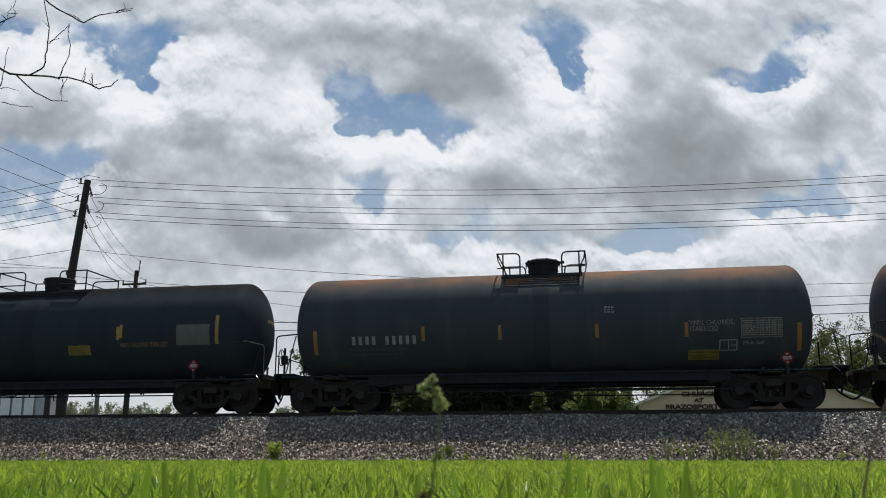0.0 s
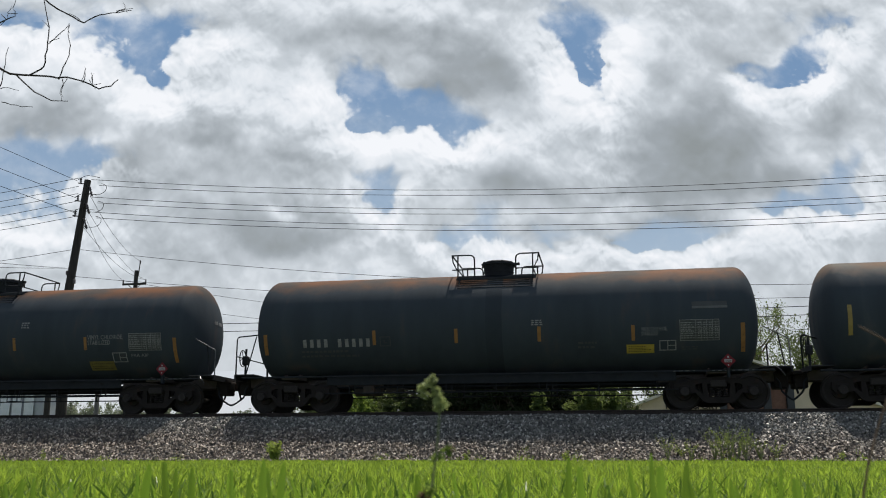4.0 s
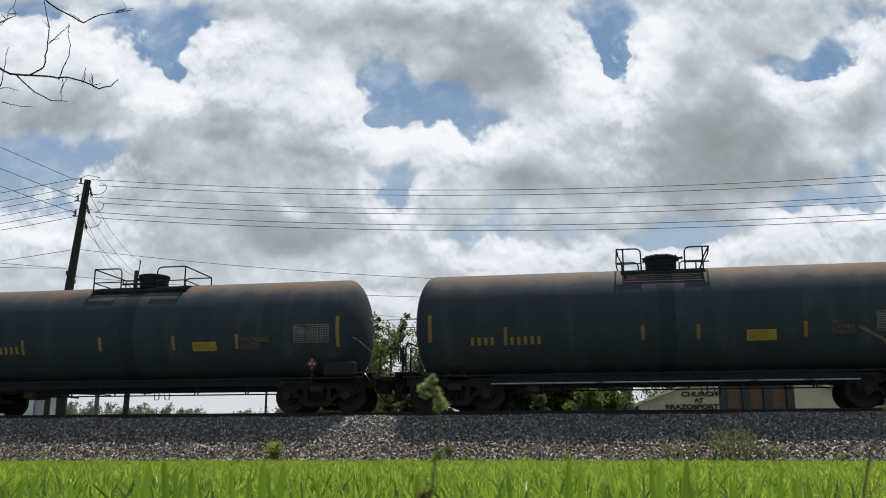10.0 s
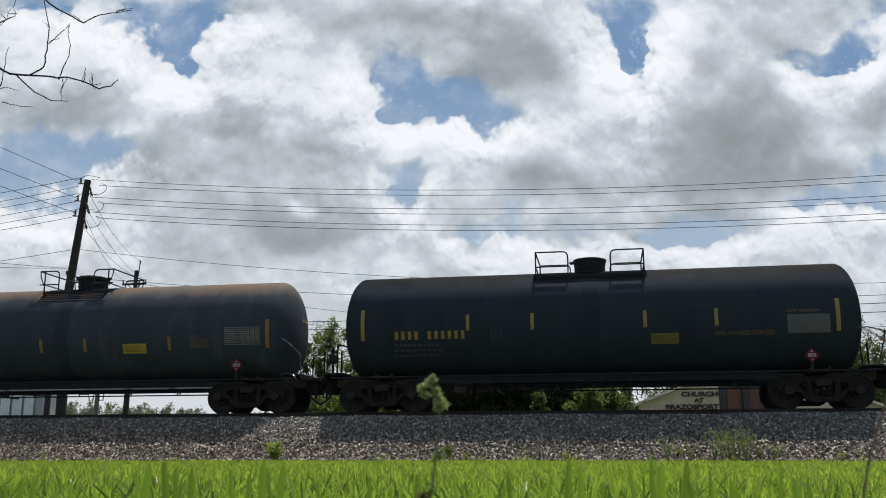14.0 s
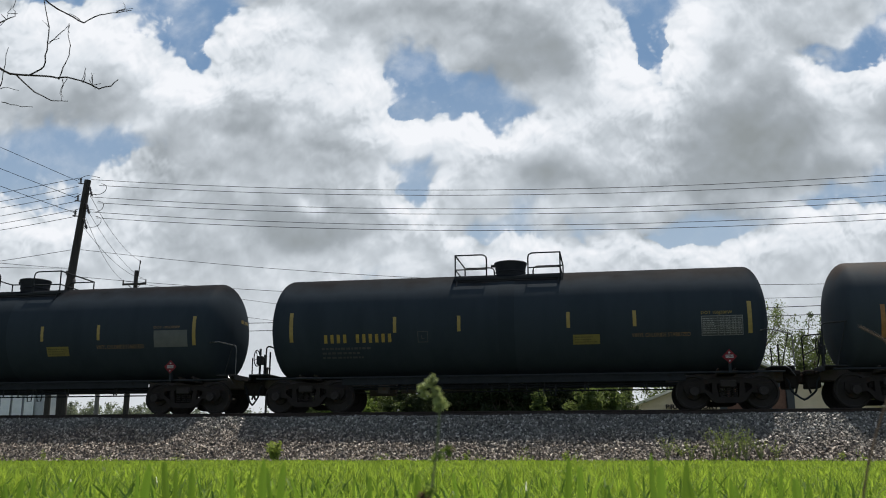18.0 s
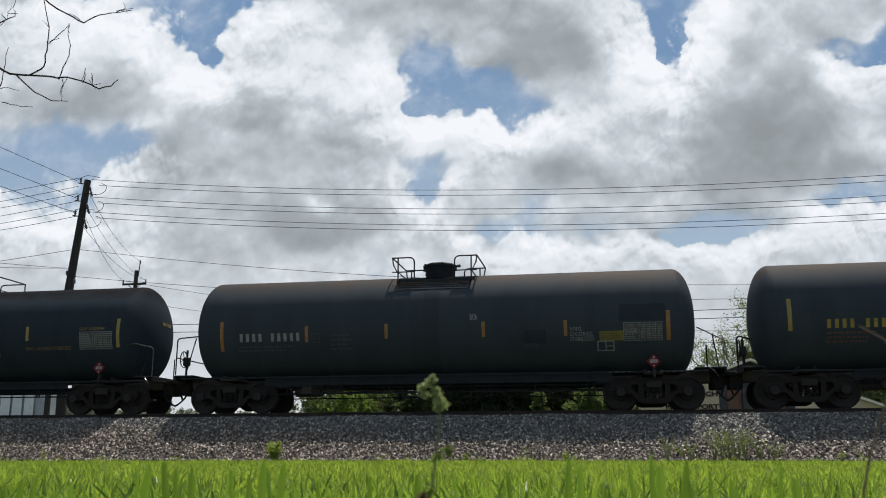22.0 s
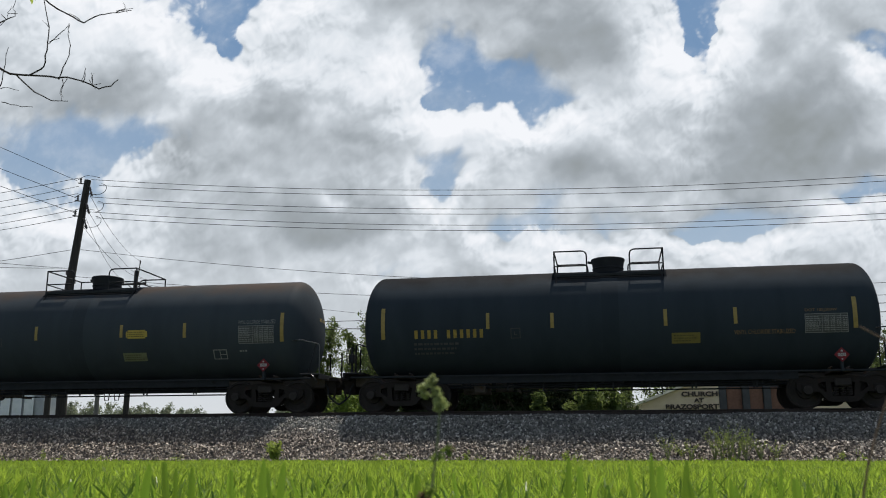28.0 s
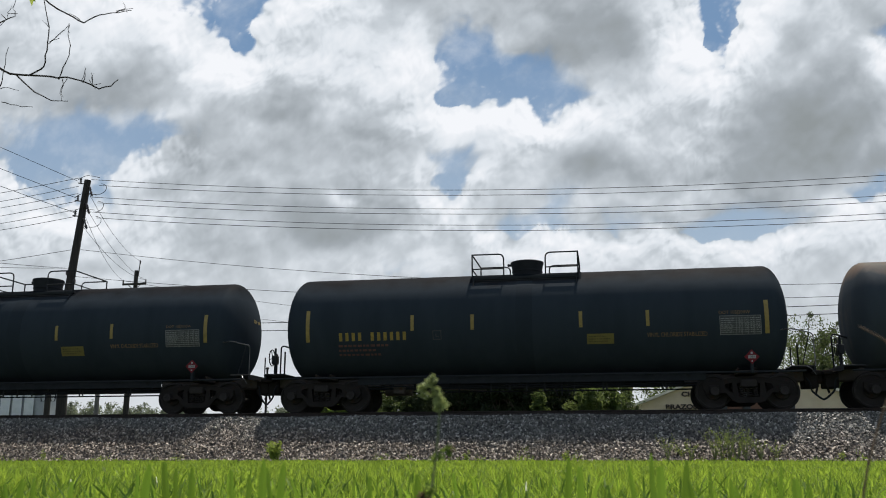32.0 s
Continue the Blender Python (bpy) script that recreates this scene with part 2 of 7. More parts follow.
M["lawn_blade"] = leaf_mat("lawn_blade", (0.018, 0.060, 0.006), (0.17, 0.275, 0.040), (0.43, 0.60, 0.065), 0.5)
M["near_blade"] = leaf_mat("near_blade", (0.030, 0.080, 0.012), (0.13, 0.22, 0.03), (0.27, 0.44, 0.045), 0.42, 0.4)
M["weed_leaf"] = leaf_mat("weed_leaf", (0.05, 0.10, 0.018), (0.12, 0.18, 0.04), (0.26, 0.36, 0.07), 0.45)
M["tree_leaf"] = leaf_mat("tree_leaf", (0.038, 0.055, 0.025), (0.085, 0.112, 0.048), (0.16, 0.215, 0.065), 0.38)
M["pale_leaf"] = leaf_mat("pale_leaf", (0.055, 0.085, 0.028), (0.11, 0.15, 0.05), (0.20, 0.26, 0.08), 0.45)
# distant leaves: the haze of distance is put into their pale grey-green
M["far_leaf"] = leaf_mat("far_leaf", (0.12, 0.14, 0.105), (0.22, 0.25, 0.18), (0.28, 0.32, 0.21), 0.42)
M["floret"] = leaf_mat("floret", (0.20, 0.24, 0.10), (0.38, 0.43, 0.20), (0.42, 0.48, 0.18), 0.4)
M["standing_blade"] = leaf_mat("standing_blade", (0.026, 0.070, 0.012), (0.12, 0.22, 0.028), (0.27, 0.45, 0.045), 0.42, 0.4)
# darker copy of the leaves for some shrubs: their shade is put into the green
M["shaded_leaf"] = leaf_mat("shaded_leaf", (0.020, 0.030, 0.016), (0.044, 0.060, 0.030), (0.055, 0.075, 0.025), 0.22, 0.75)
M["weed_bright"] = leaf_mat("weed_bright", (0.08, 0.13, 0.03), (0.24, 0.31, 0.08), (0.50, 0.60, 0.13), 0.5)
M["russet_leaf"] = leaf_mat("russet_leaf", (0.10, 0.055, 0.045), (0.20, 0.13, 0.09), (0.22, 0.14, 0.08), 0.3)


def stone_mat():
    """Crushed stone, each its own tone: grey on the shoulder, brown and buff towards the foot. The grade also puts the
    train's shade above and the sun below into the colour.
    """
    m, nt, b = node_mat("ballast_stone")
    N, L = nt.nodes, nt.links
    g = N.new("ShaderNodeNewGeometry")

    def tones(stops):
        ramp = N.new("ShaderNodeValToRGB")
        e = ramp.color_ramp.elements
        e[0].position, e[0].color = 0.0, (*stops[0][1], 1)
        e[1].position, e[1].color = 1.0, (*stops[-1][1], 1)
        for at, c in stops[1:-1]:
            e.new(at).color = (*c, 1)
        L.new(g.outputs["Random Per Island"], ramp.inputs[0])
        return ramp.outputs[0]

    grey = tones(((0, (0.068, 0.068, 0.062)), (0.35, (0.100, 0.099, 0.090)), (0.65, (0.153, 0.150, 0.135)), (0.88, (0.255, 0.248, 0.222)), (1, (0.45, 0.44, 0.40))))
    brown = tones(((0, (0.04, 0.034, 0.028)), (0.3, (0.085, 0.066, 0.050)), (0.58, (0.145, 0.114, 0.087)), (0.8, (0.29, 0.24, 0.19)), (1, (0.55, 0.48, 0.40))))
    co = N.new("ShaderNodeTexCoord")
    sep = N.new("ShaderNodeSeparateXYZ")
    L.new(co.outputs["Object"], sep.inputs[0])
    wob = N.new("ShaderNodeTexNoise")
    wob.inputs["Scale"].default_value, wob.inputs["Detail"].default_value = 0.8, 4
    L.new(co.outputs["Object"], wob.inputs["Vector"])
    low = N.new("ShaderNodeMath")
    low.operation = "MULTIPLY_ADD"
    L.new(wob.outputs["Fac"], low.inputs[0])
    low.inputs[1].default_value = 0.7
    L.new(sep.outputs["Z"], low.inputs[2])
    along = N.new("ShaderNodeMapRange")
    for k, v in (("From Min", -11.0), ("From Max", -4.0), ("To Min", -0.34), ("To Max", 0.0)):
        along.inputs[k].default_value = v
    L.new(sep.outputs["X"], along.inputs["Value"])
    mix_level = N.new("ShaderNodeMath")
    L.new(low.outputs[0], mix_level.inputs[0])
    L.new(along.outputs[0], mix_level.inputs[1])
    # grey above, brown below: shade and sun go into the stones by height
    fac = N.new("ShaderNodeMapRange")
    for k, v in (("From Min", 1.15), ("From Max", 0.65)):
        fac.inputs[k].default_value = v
    L.new(mix_level.outputs[0], fac.inputs["Value"])
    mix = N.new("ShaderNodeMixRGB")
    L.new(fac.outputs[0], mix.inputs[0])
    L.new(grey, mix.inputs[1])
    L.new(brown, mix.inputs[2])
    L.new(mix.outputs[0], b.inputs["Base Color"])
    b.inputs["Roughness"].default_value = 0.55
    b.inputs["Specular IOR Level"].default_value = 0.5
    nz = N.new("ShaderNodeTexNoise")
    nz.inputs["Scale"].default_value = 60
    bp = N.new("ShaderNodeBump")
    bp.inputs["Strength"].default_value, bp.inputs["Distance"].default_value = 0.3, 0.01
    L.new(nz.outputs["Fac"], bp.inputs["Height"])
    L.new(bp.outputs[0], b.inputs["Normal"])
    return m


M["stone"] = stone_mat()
M["bed"] = surface("bed", (0.024, 0.024, 0.025), (0.07, 0.067, 0.064), 0.95, 0, 14, 1.0, fine=28)


# ---- mesh tools ----
def finish(name, bm, mat, smooth=False):
    me = bpy.data.meshes.new(name)
    bm.to_mesh(me)
    bm.free()
    me.materials.append(mat)
    if smooth:
        for p in me.polygons:
            p.use_smooth = True
        me.set_sharp_from_angle(angle=radians(38))
    return me


def part(name, bm, material, parent, label="", smooth=False):
    """One mesh object under a thing or a part. bm may be a mesh that is shared."""
    me = bm if isinstance(bm, bpy.types.Mesh) else finish(name, bm, material, smooth)
    ob = new(name, me)
    ob.parent = parent
    return tagged(ob, label)


def thing(name, label, category, m=None, group="", kind=""):
    ob = new(name)
    ob.empty_display_size = 0.3
    if m is not None:
        ob.matrix_basis = m
    return tagged(ob, label, category, group, kind)


def box(bm, c, s, m=None, bevel=0.0):
    mat = Matrix.Translation(c) @ Matrix.Diagonal((*s, 1))
    if m is not None:
        mat = m @ mat
    got = bmesh.ops.create_cube(bm, size=1, matrix=mat)
    if bevel:
        edges = {e for v in got["verts"] for e in v.link_edges}
        bmesh.ops.bevel(bm, geom=list(edges), offset=bevel, segments=1, affect="EDGES")


def tube(bm, a, c, r, seg=8, r2=None):
    a, c = Vector(a), Vector(c)
    d = c - a
    if d.length < 1e-6:
        return
    turn = d.to_track_quat("Z", "Y").to_matrix().to_4x4()
    bmesh.ops.create_cone(bm, cap_ends=True, segments=seg, radius1=r, radius2=r if r2 is None else r2, depth=d.length,
                          matrix=Matrix.Translation((a + c) / 2) @ turn)


def bent(bm, pts, r, seg=6):
    """A round bar bent along points."""
    pts = [Vector(q) for q in pts]
    rings = []
    for i, q in enumerate(pts):
        d = (pts[min(i + 1, len(pts) - 1)] - pts[max(i - 1, 0)]).normalized()
        up = Vector((0, 0, 1)) if abs(d.z) < 0.9 else Vector((0, 1, 0))
        s = d.cross(up).normalized()
        w = s.cross(d)
        rr = r[i] if isinstance(r, (list, tuple)) else r
        rings.append([bm.verts.new(q + rr * (math.cos(k * 2 * math.pi / seg) * s + math.sin(k * 2 * math.pi / seg) * w)) for k in range(seg)])
    for p, q in zip(rings, rings[1:]):
        for k in range(seg):
            bm.faces.new((p[k], p[(k + 1) % seg], q[(k + 1) % seg], q[k]))
    bm.faces.new(rings[0][::-1])
    bm.faces.new(rings[-1])


def smooth_run(pts, steps=5):
    """A run of points rounded into a flowing curve."""
    pts = [Vector(q) for q in pts]
    out = []
    for i in range(len(pts) - 1):
        a, b, c, d = pts[max(i - 1, 0)], pts[i], pts[i + 1], pts[min(i + 2, len(pts) - 1)]
        for k in range(steps):
            t = k / steps
            out.append(0.5 * (2 * b + (c - a) * t + (2 * a - 5 * b + 4 * c - d) * t * t + (3 * b - 3 * c + d - a) * t ** 3))
    return out + [pts[-1]]


def corner(a, b, c, r, steps=4):
    """Points of a rounded corner at b."""
    a, b, c = Vector(a), Vector(b), Vector(c)
    p, q = b + (a - b).normalized() * r, b + (c - b).normalized() * r
    return [p.lerp(b, k / steps).lerp(b.lerp(q, k / steps), k / steps) for k in range(steps + 1)]


def lathe(bm, profile, seg=48, axis="x"):
    """profile: (along, radius) pairs."""
    rings = []
    for h, r in profile:
        ring = []
        for k in range(seg):
            a = 2 * math.pi * k / seg
            c, s = r * math.cos(a), r * math.sin(a)
            ring.append(bm.verts.new({"x": (h, c, s), "y": (c, h, s), "z": (c, s, h)}[axis]))
        rings.append(ring)
    for p, q in zip(rings, rings[1:]):
        for k in range(seg):
            bm.faces.new((p[k], q[k], q[(k + 1) % seg], p[(k + 1) % seg]))
    bm.faces.new(rings[0])
    bm.faces.new(rings[-1][::-1])
    bmesh.ops.recalc_face_normals(bm, faces=bm.faces)


def mesh_of(name, verts, faces, mat, smooth=False):
    me = bpy.data.meshes.new(name)
    me.from_pydata(verts, [], faces)
    me.materials.append(mat)
    if smooth:
        me.polygons.foreach_set("use_smooth", [True] * len(me.polygons))
    return me


# ---- sky: a drifting sheet of broken cloud ----
# each: bearing and height (tangents), two radii, amount
HOLES_A = [
    (-0.505, 0.528, 0.045, 0.021, 1), (-0.46, 0.53, 0.02, 0.015, 0.7), (-0.342, 0.515, 0.060, 0.040, 1), (-0.266, 0.525, 0.04, 0.018, 0.5),
    (-0.328, 0.467, 0.03, 0.031, 1), (-0.306, 0.442, 0.015, 0.014, 0.9), (-0.494, 0.362, 0.053, 0.017, 0.9), (-0.439, 0.334, 0.079, 0.028, 1.05),
    (-0.495, 0.310, 0.059, 0.028, 1.0), (-0.468, 0.268, 0.06, 0.016, 0.75), (-0.384, 0.346, 0.033, 0.012, 0.5), (-0.057, 0.418, 0.033, 0.042, 1),
    (-0.063, 0.456, 0.023, 0.02, 0.7), (-0.013, 0.404, 0.037, 0.024, 1), (-0.046, 0.385, 0.025, 0.013, 0.9), (0.017, 0.413, 0.035, 0.023, 1),
    (0.054, 0.396, 0.04, 0.014, 1), (0.044, 0.372, 0.017, 0.015, 1),
]
HOLES_B = [
    (-0.053, 0.293, 0.022, 0.027, 1), (-0.033, 0.316, 0.016, 0.016, 0.8), (0.08, 0.273, 0.023, 0.012, 0.9), (0.055, 0.236, 0.033, 0.017, 1),
    (0.024, 0.24, 0.023, 0.009, 0.7), (0.12, 0.243, 0.051, 0.009, 0.8), (0.3, 0.252, 0.060, 0.014, 1.05), (0.255, 0.248, 0.045, 0.012, 0.95),
    (0.333, 0.263, 0.032, 0.008, 0.7), (0.499, 0.332, 0.034, 0.021, 0.85), (0.485, 0.292, 0.040, 0.016, 0.95), (0.439, 0.288, 0.048, 0.011, 0.85),
    (-0.028, 0.188, 0.095, 0.013, 0.6), (0.178, 0.26, 0.045, 0.007, 0.6), (-0.062, 0.329, 0.01, 0.011, 0.5),
]
HOLES_C = [
    (0.218, 0.52, 0.045, 0.040, 1), (0.22, 0.476, 0.02, 0.025, 1), (0.232, 0.433, 0.011, 0.027, 0.95), (0.226, 0.456, 0.015, 0.012, 0.9),
    (0.478, 0.476, 0.022, 0.021, 1), (0.508, 0.483, 0.023, 0.012, 0.8), (0.447, 0.446, 0.024, 0.016, 1), (0.401, 0.459, 0.022, 0.012, 0.8),
    (0.519, 0.524, 0.035, 0.021, 0.8), (0.465, 0.459, 0.018, 0.013, 0.8), (0.406, 0.472, 0.009, 0.007, 0.6),
]
DARK_A = [
    (0.064, 0.475, 0.050, 0.034, 0.72), (0.024, 0.443, 0.04, 0.014, 0.5), (0.118, 0.458, 0.02, 0.029, 0.4), (-0.016, 0.52, 0.061, 0.016, 0.4),
    (-0.112, 0.517, 0.041, 0.018, 0.35), (-0.468, 0.393, 0.066, 0.024, 0.3), (-0.416, 0.408, 0.047, 0.02, 0.25), (-0.337, 0.331, 0.033, 0.026, 0.5),
    (-0.315, 0.303, 0.059, 0.026, 0.45), (-0.347, 0.293, 0.033, 0.019, 0.35), (-0.266, 0.358, 0.053, 0.034, 0.38), (-0.235, 0.383, 0.027, 0.024, 0.4),
    (-0.265, 0.451, 0.027, 0.013, 0.25), (-0.16, 0.345, 0.046, 0.033, 0.35), (-0.139, 0.29, 0.032, 0.016, 0.3), (-0.196, 0.243, 0.051, 0.025, 0.5),
    (-0.15, 0.236, 0.039, 0.016, 0.4), (-0.112, 0.263, 0.039, 0.012, 0.3), (-0.236, 0.276, 0.045, 0.019, 0.25),
]
DARK_B = [
    (0.309, 0.379, 0.046, 0.027, 0.5), (0.364, 0.415, 0.033, 0.024, 0.4), (0.315, 0.331, 0.066, 0.033, 0.72), (0.402, 0.309, 0.052, 0.015, 0.6),
    (0.373, 0.358, 0.059, 0.027, 0.6), (0.238, 0.302, 0.059, 0.015, 0.5), (0.141, 0.317, 0.059, 0.019, 0.4), (0.095, 0.309, 0.026, 0.019, 0.35),
    (0.476, 0.393, 0.04, 0.027, 0.45), (0.508, 0.415, 0.019, 0.027, 0.4), (0.296, 0.451, 0.026, 0.02, 0.25), (0.37, 0.494, 0.041, 0.028, 0.2),
    (0.433, 0.365, 0.04, 0.021, 0.3),
]
BRIGHT_A = [
    (-0.408, 0.48, 0.047, 0.035, 0.4), (-0.323, 0.415, 0.04, 0.016, 0.45), (-0.488, 0.465, 0.04, 0.02, 0.3), (-0.405, 0.365, 0.053, 0.01, 0.35),
    (-0.244, 0.429, 0.033, 0.016, 0.5), (-0.15, 0.429, 0.054, 0.035, 0.4), (-0.213, 0.494, 0.041, 0.028, 0.4), (-0.115, 0.443, 0.019, 0.042, 0.45),
    (-0.171, 0.276, 0.013, 0.009, 0.5), (-0.055, 0.353, 0.026, 0.017, 0.55), (-0.009, 0.372, 0.02, 0.013, 0.45), (0.024, 0.357, 0.016, 0.024, 0.55),
    (-0.003, 0.302, 0.02, 0.019, 0.4), (-0.464, 0.23, 0.058, 0.025, 0.3), (-0.341, 0.217, 0.064, 0.018, 0.25), (-0.06, 0.21, 0.077, 0.014, 0.3),
]
BRIGHT_B = [
    (0.179, 0.443, 0.019, 0.029, 0.55), (0.191, 0.415, 0.027, 0.02, 0.45), (0.116, 0.372, 0.04, 0.02, 0.4), (0.267, 0.472, 0.023, 0.043, 0.55),
    (0.283, 0.517, 0.027, 0.021, 0.35), (0.488, 0.447, 0.03, 0.013, 0.55), (0.418, 0.415, 0.027, 0.013, 0.35), (0.514, 0.505, 0.02, 0.01, 0.45),
    (0.21, 0.393, 0.04, 0.017, 0.35), (0.093, 0.223, 0.032, 0.012, 0.35), (0.145, 0.223, 0.038, 0.009, 0.3), (0.191, 0.25, 0.026, 0.007, 0.3),
    (0.397, 0.256, 0.026, 0.012, 0.45), (0.448, 0.243, 0.039, 0.016, 0.3), (0.076, 0.355, 0.02, 0.014, 0.3),
]
CLOUD_H = 420.0
YAW = 10.14


def lattice_noise(x, y, scale, octaves, gain, seed):
    """Smooth fractal noise, about -1 to 1, on arrays."""
    total, amp, norm = np.zeros_like(x), 1.0, 0.0
    for k in range(octaves):
        grid = np.random.RandomState(seed + k).uniform(-1, 1, (256, 256))
        u, v = x * scale + 37.7 * k + 64, y * scale + 11.3 * k + 64
        i, j = np.floor(u).astype(int), np.floor(v).astype(int)
        fu, fv = u - i, v - j
        fu, fv = fu * fu * (3 - 2 * fu), fv * fv * (3 - 2 * fv)
        i0, i1, j0, j1 = i % 256, (i + 1) % 256, j % 256, (j + 1) % 256
        total += amp * ((grid[i0, j0] * (1 - fu) + grid[i1, j0] * fu) * (1 - fv) + (grid[i0, j1] * (1 - fu) + grid[i1, j1] * fu) * fv)
        norm += amp
        amp *= gain
        scale *= 2.03
    return total / norm


def cloud_sheet():
    a = np.linspace(-0.95, 0.95, 760)
    b = np.linspace(0.092, 0.80, 294)
    A, B = np.meshgrid(a, b)
    # lumpy outlines: the layout is read at places pushed about by noise
    wa = A + 0.026 * lattice_noise(A, B, 16, 4, 0.55, 1) + 0.006 * lattice_noise(A, B, 60, 3, 0.6, 5)
    wb = B + 0.022 * lattice_noise(A, B, 16, 4, 0.55, 9) + 0.006 * lattice_noise(A, B, 60, 3, 0.6, 13)
    la = A + 0.018 * lattice_noise(A, B, 12, 3, 0.5, 21)
    lb = B + 0.018 * lattice_noise(A, B, 12, 3, 0.5, 25)

    def field(spots, u, v):
        f = np.zeros_like(A)
        for x, y, rx, ry, k in spots:
            f += k * np.exp(-((((u - x) / rx) ** 2 + ((v - y) / ry) ** 2) ** 1.3) * 0.7)
        return f

    open_sky = np.clip(field(HOLES_A, wa, wb) + field(HOLES_B, wa, wb) + field(HOLES_C, wa, wb), 0, 1.1)
    # some edges crisp, others drawn out to thin veils
    def spread(f, r):
        for axis in (0, 1, 0, 1, 0, 1):
            w = np.pad(f, [(r + 1, r) if k == axis else (0, 0) for k in (0, 1)], mode="edge")
            c = np.cumsum(w, axis)
            n = f.shape[axis]
            f = (np.take(c, range(2 * r + 1, 2 * r + 1 + n), axis) - np.take(c, range(0, n), axis)) / (2 * r + 1)
        return f

    # heads that rise into an opening are crisp and sunlit, bases that hang into one are soft and thin
    calm_sky = spread(open_sky, 5)
    rise = np.tanh(0.11 * np.gradient(calm_sky, b, axis=0))
    crisp = np.clip(0.42 + 0.75 * rise + 0.55 * lattice_noise(A, B, 9, 2, 0.5, 71), 0.0, 1.0)
    soft = np.clip(0.80 - 0.85 * crisp, 0.03, 0.8)
    open_sky = open_sky * (1 - soft) + spread(open_sky, 4) * 1.05 * soft
    # beyond the mapped stretch: openings by chance
    rng = np.random.RandomState(5)
    wild = np.zeros_like(A)
    for _ in range(60):
        x, y, r = rng.uniform(-0.95, 0.95), rng.uniform(0.1, 0.8), rng.uniform(0.03, 0.09)
        wild += rng.uniform(0.4, 1.0) * np.exp(-(((wa - x) / r) ** 2 + ((wb - y) / (r * 0.6)) ** 2))
    edge = np.clip((np.abs(A) - 0.58) / 0.1, 0, 1) + np.clip((B - 0.585) / 0.06, 0, 1)
    open_sky = open_sky + np.clip(edge, 0, 1) * np.clip(wild, 0, 1)
    # thickness, and how much of it lies between a place and the sun above
    billow = 1.6 * np.abs(lattice_noise(wa, wb, 11, 3, 0.42, 33)) - 0.35 + 0.7 * lattice_noise(A, B, 22, 4, 0.5, 41)
    heap = np.clip(1 - open_sky * 1.3, 0, 1) * (0.75 + 0.35 * billow)
    # rounded heads, brighter towards the openings
    heads = 2.6 * np.abs(lattice_noise(la, lb, 20, 2, 0.4, 51)) + 1.5 * np.abs(lattice_noise(la, lb, 44, 2, 0.4, 55)) - 0.8
    calm = np.clip(0.5 + 1.1 * lattice_noise(A, B, 5, 2, 0.5, 61), 0.15, 1)
    rim = np.exp(-((open_sky - 0.16) / 0.16) ** 2)
    step = b[1] - b[0]
    run = int(0.055 / step)
    pad = np.concatenate([heap, np.repeat(heap[-1:], run, 0)], 0)
    total = np.cumsum(pad, 0)
    above = (total[run:run + len(b)] - total[:len(b)]) / run
    relief = heap - np.roll(heap, -4, 0)
    shade = field(DARK_A, la, lb) + field(DARK_B, la, lb) - field(BRIGHT_A, la, lb) - field(BRIGHT_B, la, lb)
    light = 0.92 - 0.36 * above - 0.60 * shade + 0.60 * np.clip(relief, -0.3, 0.3) + 0.18 * billow * heap
    light += rim * (0.22 * crisp - 0.02) + 0.075 * heads * (0.25 + 0.75 * np.maximum(calm, rim))
    # the lower sky is seen through more cloud
    light -= 0.10 * np.clip((0.37 - B) / 0.12, 0, 1)
    # torn, half-clear edges: the layout wears away along its own lumps
    open_sky = open_sky - 0.30 * heads * np.exp(-((open_sky - 0.5) / 0.35) ** 2)
    A, B = A.ravel(), B.ravel()
    verts = np.stack([A * CLOUD_H / B, CLOUD_H / B, np.full_like(A, CLOUD_H)], -1)
    na, nb = len(a), len(b)
    i = (np.arange(nb - 1)[:, None] * na + np.arange(na - 1)[None, :]).ravel()
    faces = np.stack([i, i + na, i + na + 1, i + 1], -1)
    me = bpy.data.meshes.new("cloud_layer")
    me.from_pydata(verts.tolist(), [], faces.tolist())
    at = me.attributes.new("sky_at", "FLOAT_VECTOR", "POINT")
    at.data.foreach_set("vector", np.stack([A, B, np.zeros_like(A)], -1).ravel())
    lay = me.attributes.new("cloud", "FLOAT_VECTOR", "POINT")
    lay.data.foreach_set("vector", np.stack([open_sky.ravel(), light.ravel(), crisp.ravel()], -1).ravel())

    m = bpy.data.materials.new("cloud")
    m.use_nodes = True
    nt = m.node_tree
    N, L = nt.nodes, nt.links
    N.clear()
    out, em = N.new("ShaderNodeOutputMaterial"), N.new("ShaderNodeEmission")
    L.new(em.outputs[0], out.inputs[0])
    p, c = N.new("ShaderNodeAttribute"), N.new("ShaderNodeAttribute")
    p.attribute_name, c.attribute_name = "sky_at", "cloud"
    sep, spot = N.new("ShaderNodeSeparateXYZ"), N.new("ShaderNodeSeparateXYZ")
    L.new(c.outputs["Vector"], sep.inputs[0])
    L.new(p.outputs["Vector"], spot.inputs[0])

    def noise_of(scale, detail, rough, at=(0, 0, 0), warp=0.0, stretch=(1, 1, 1)):
        mp = N.new("ShaderNodeMapping")
        mp.inputs["Location"].default_value, mp.inputs["Scale"].default_value = at, stretch
        L.new(p.outputs["Vector"], mp.inputs[0])
        nz = N.new("ShaderNodeTexNoise")
        nz.inputs["Scale"].default_value, nz.inputs["Detail"].default_value, nz.inputs["Roughness"].default_value = scale, detail, rough
        nz.inputs["Distortion"].default_value = warp
        L.new(mp.outputs[0], nz.inputs["Vector"])
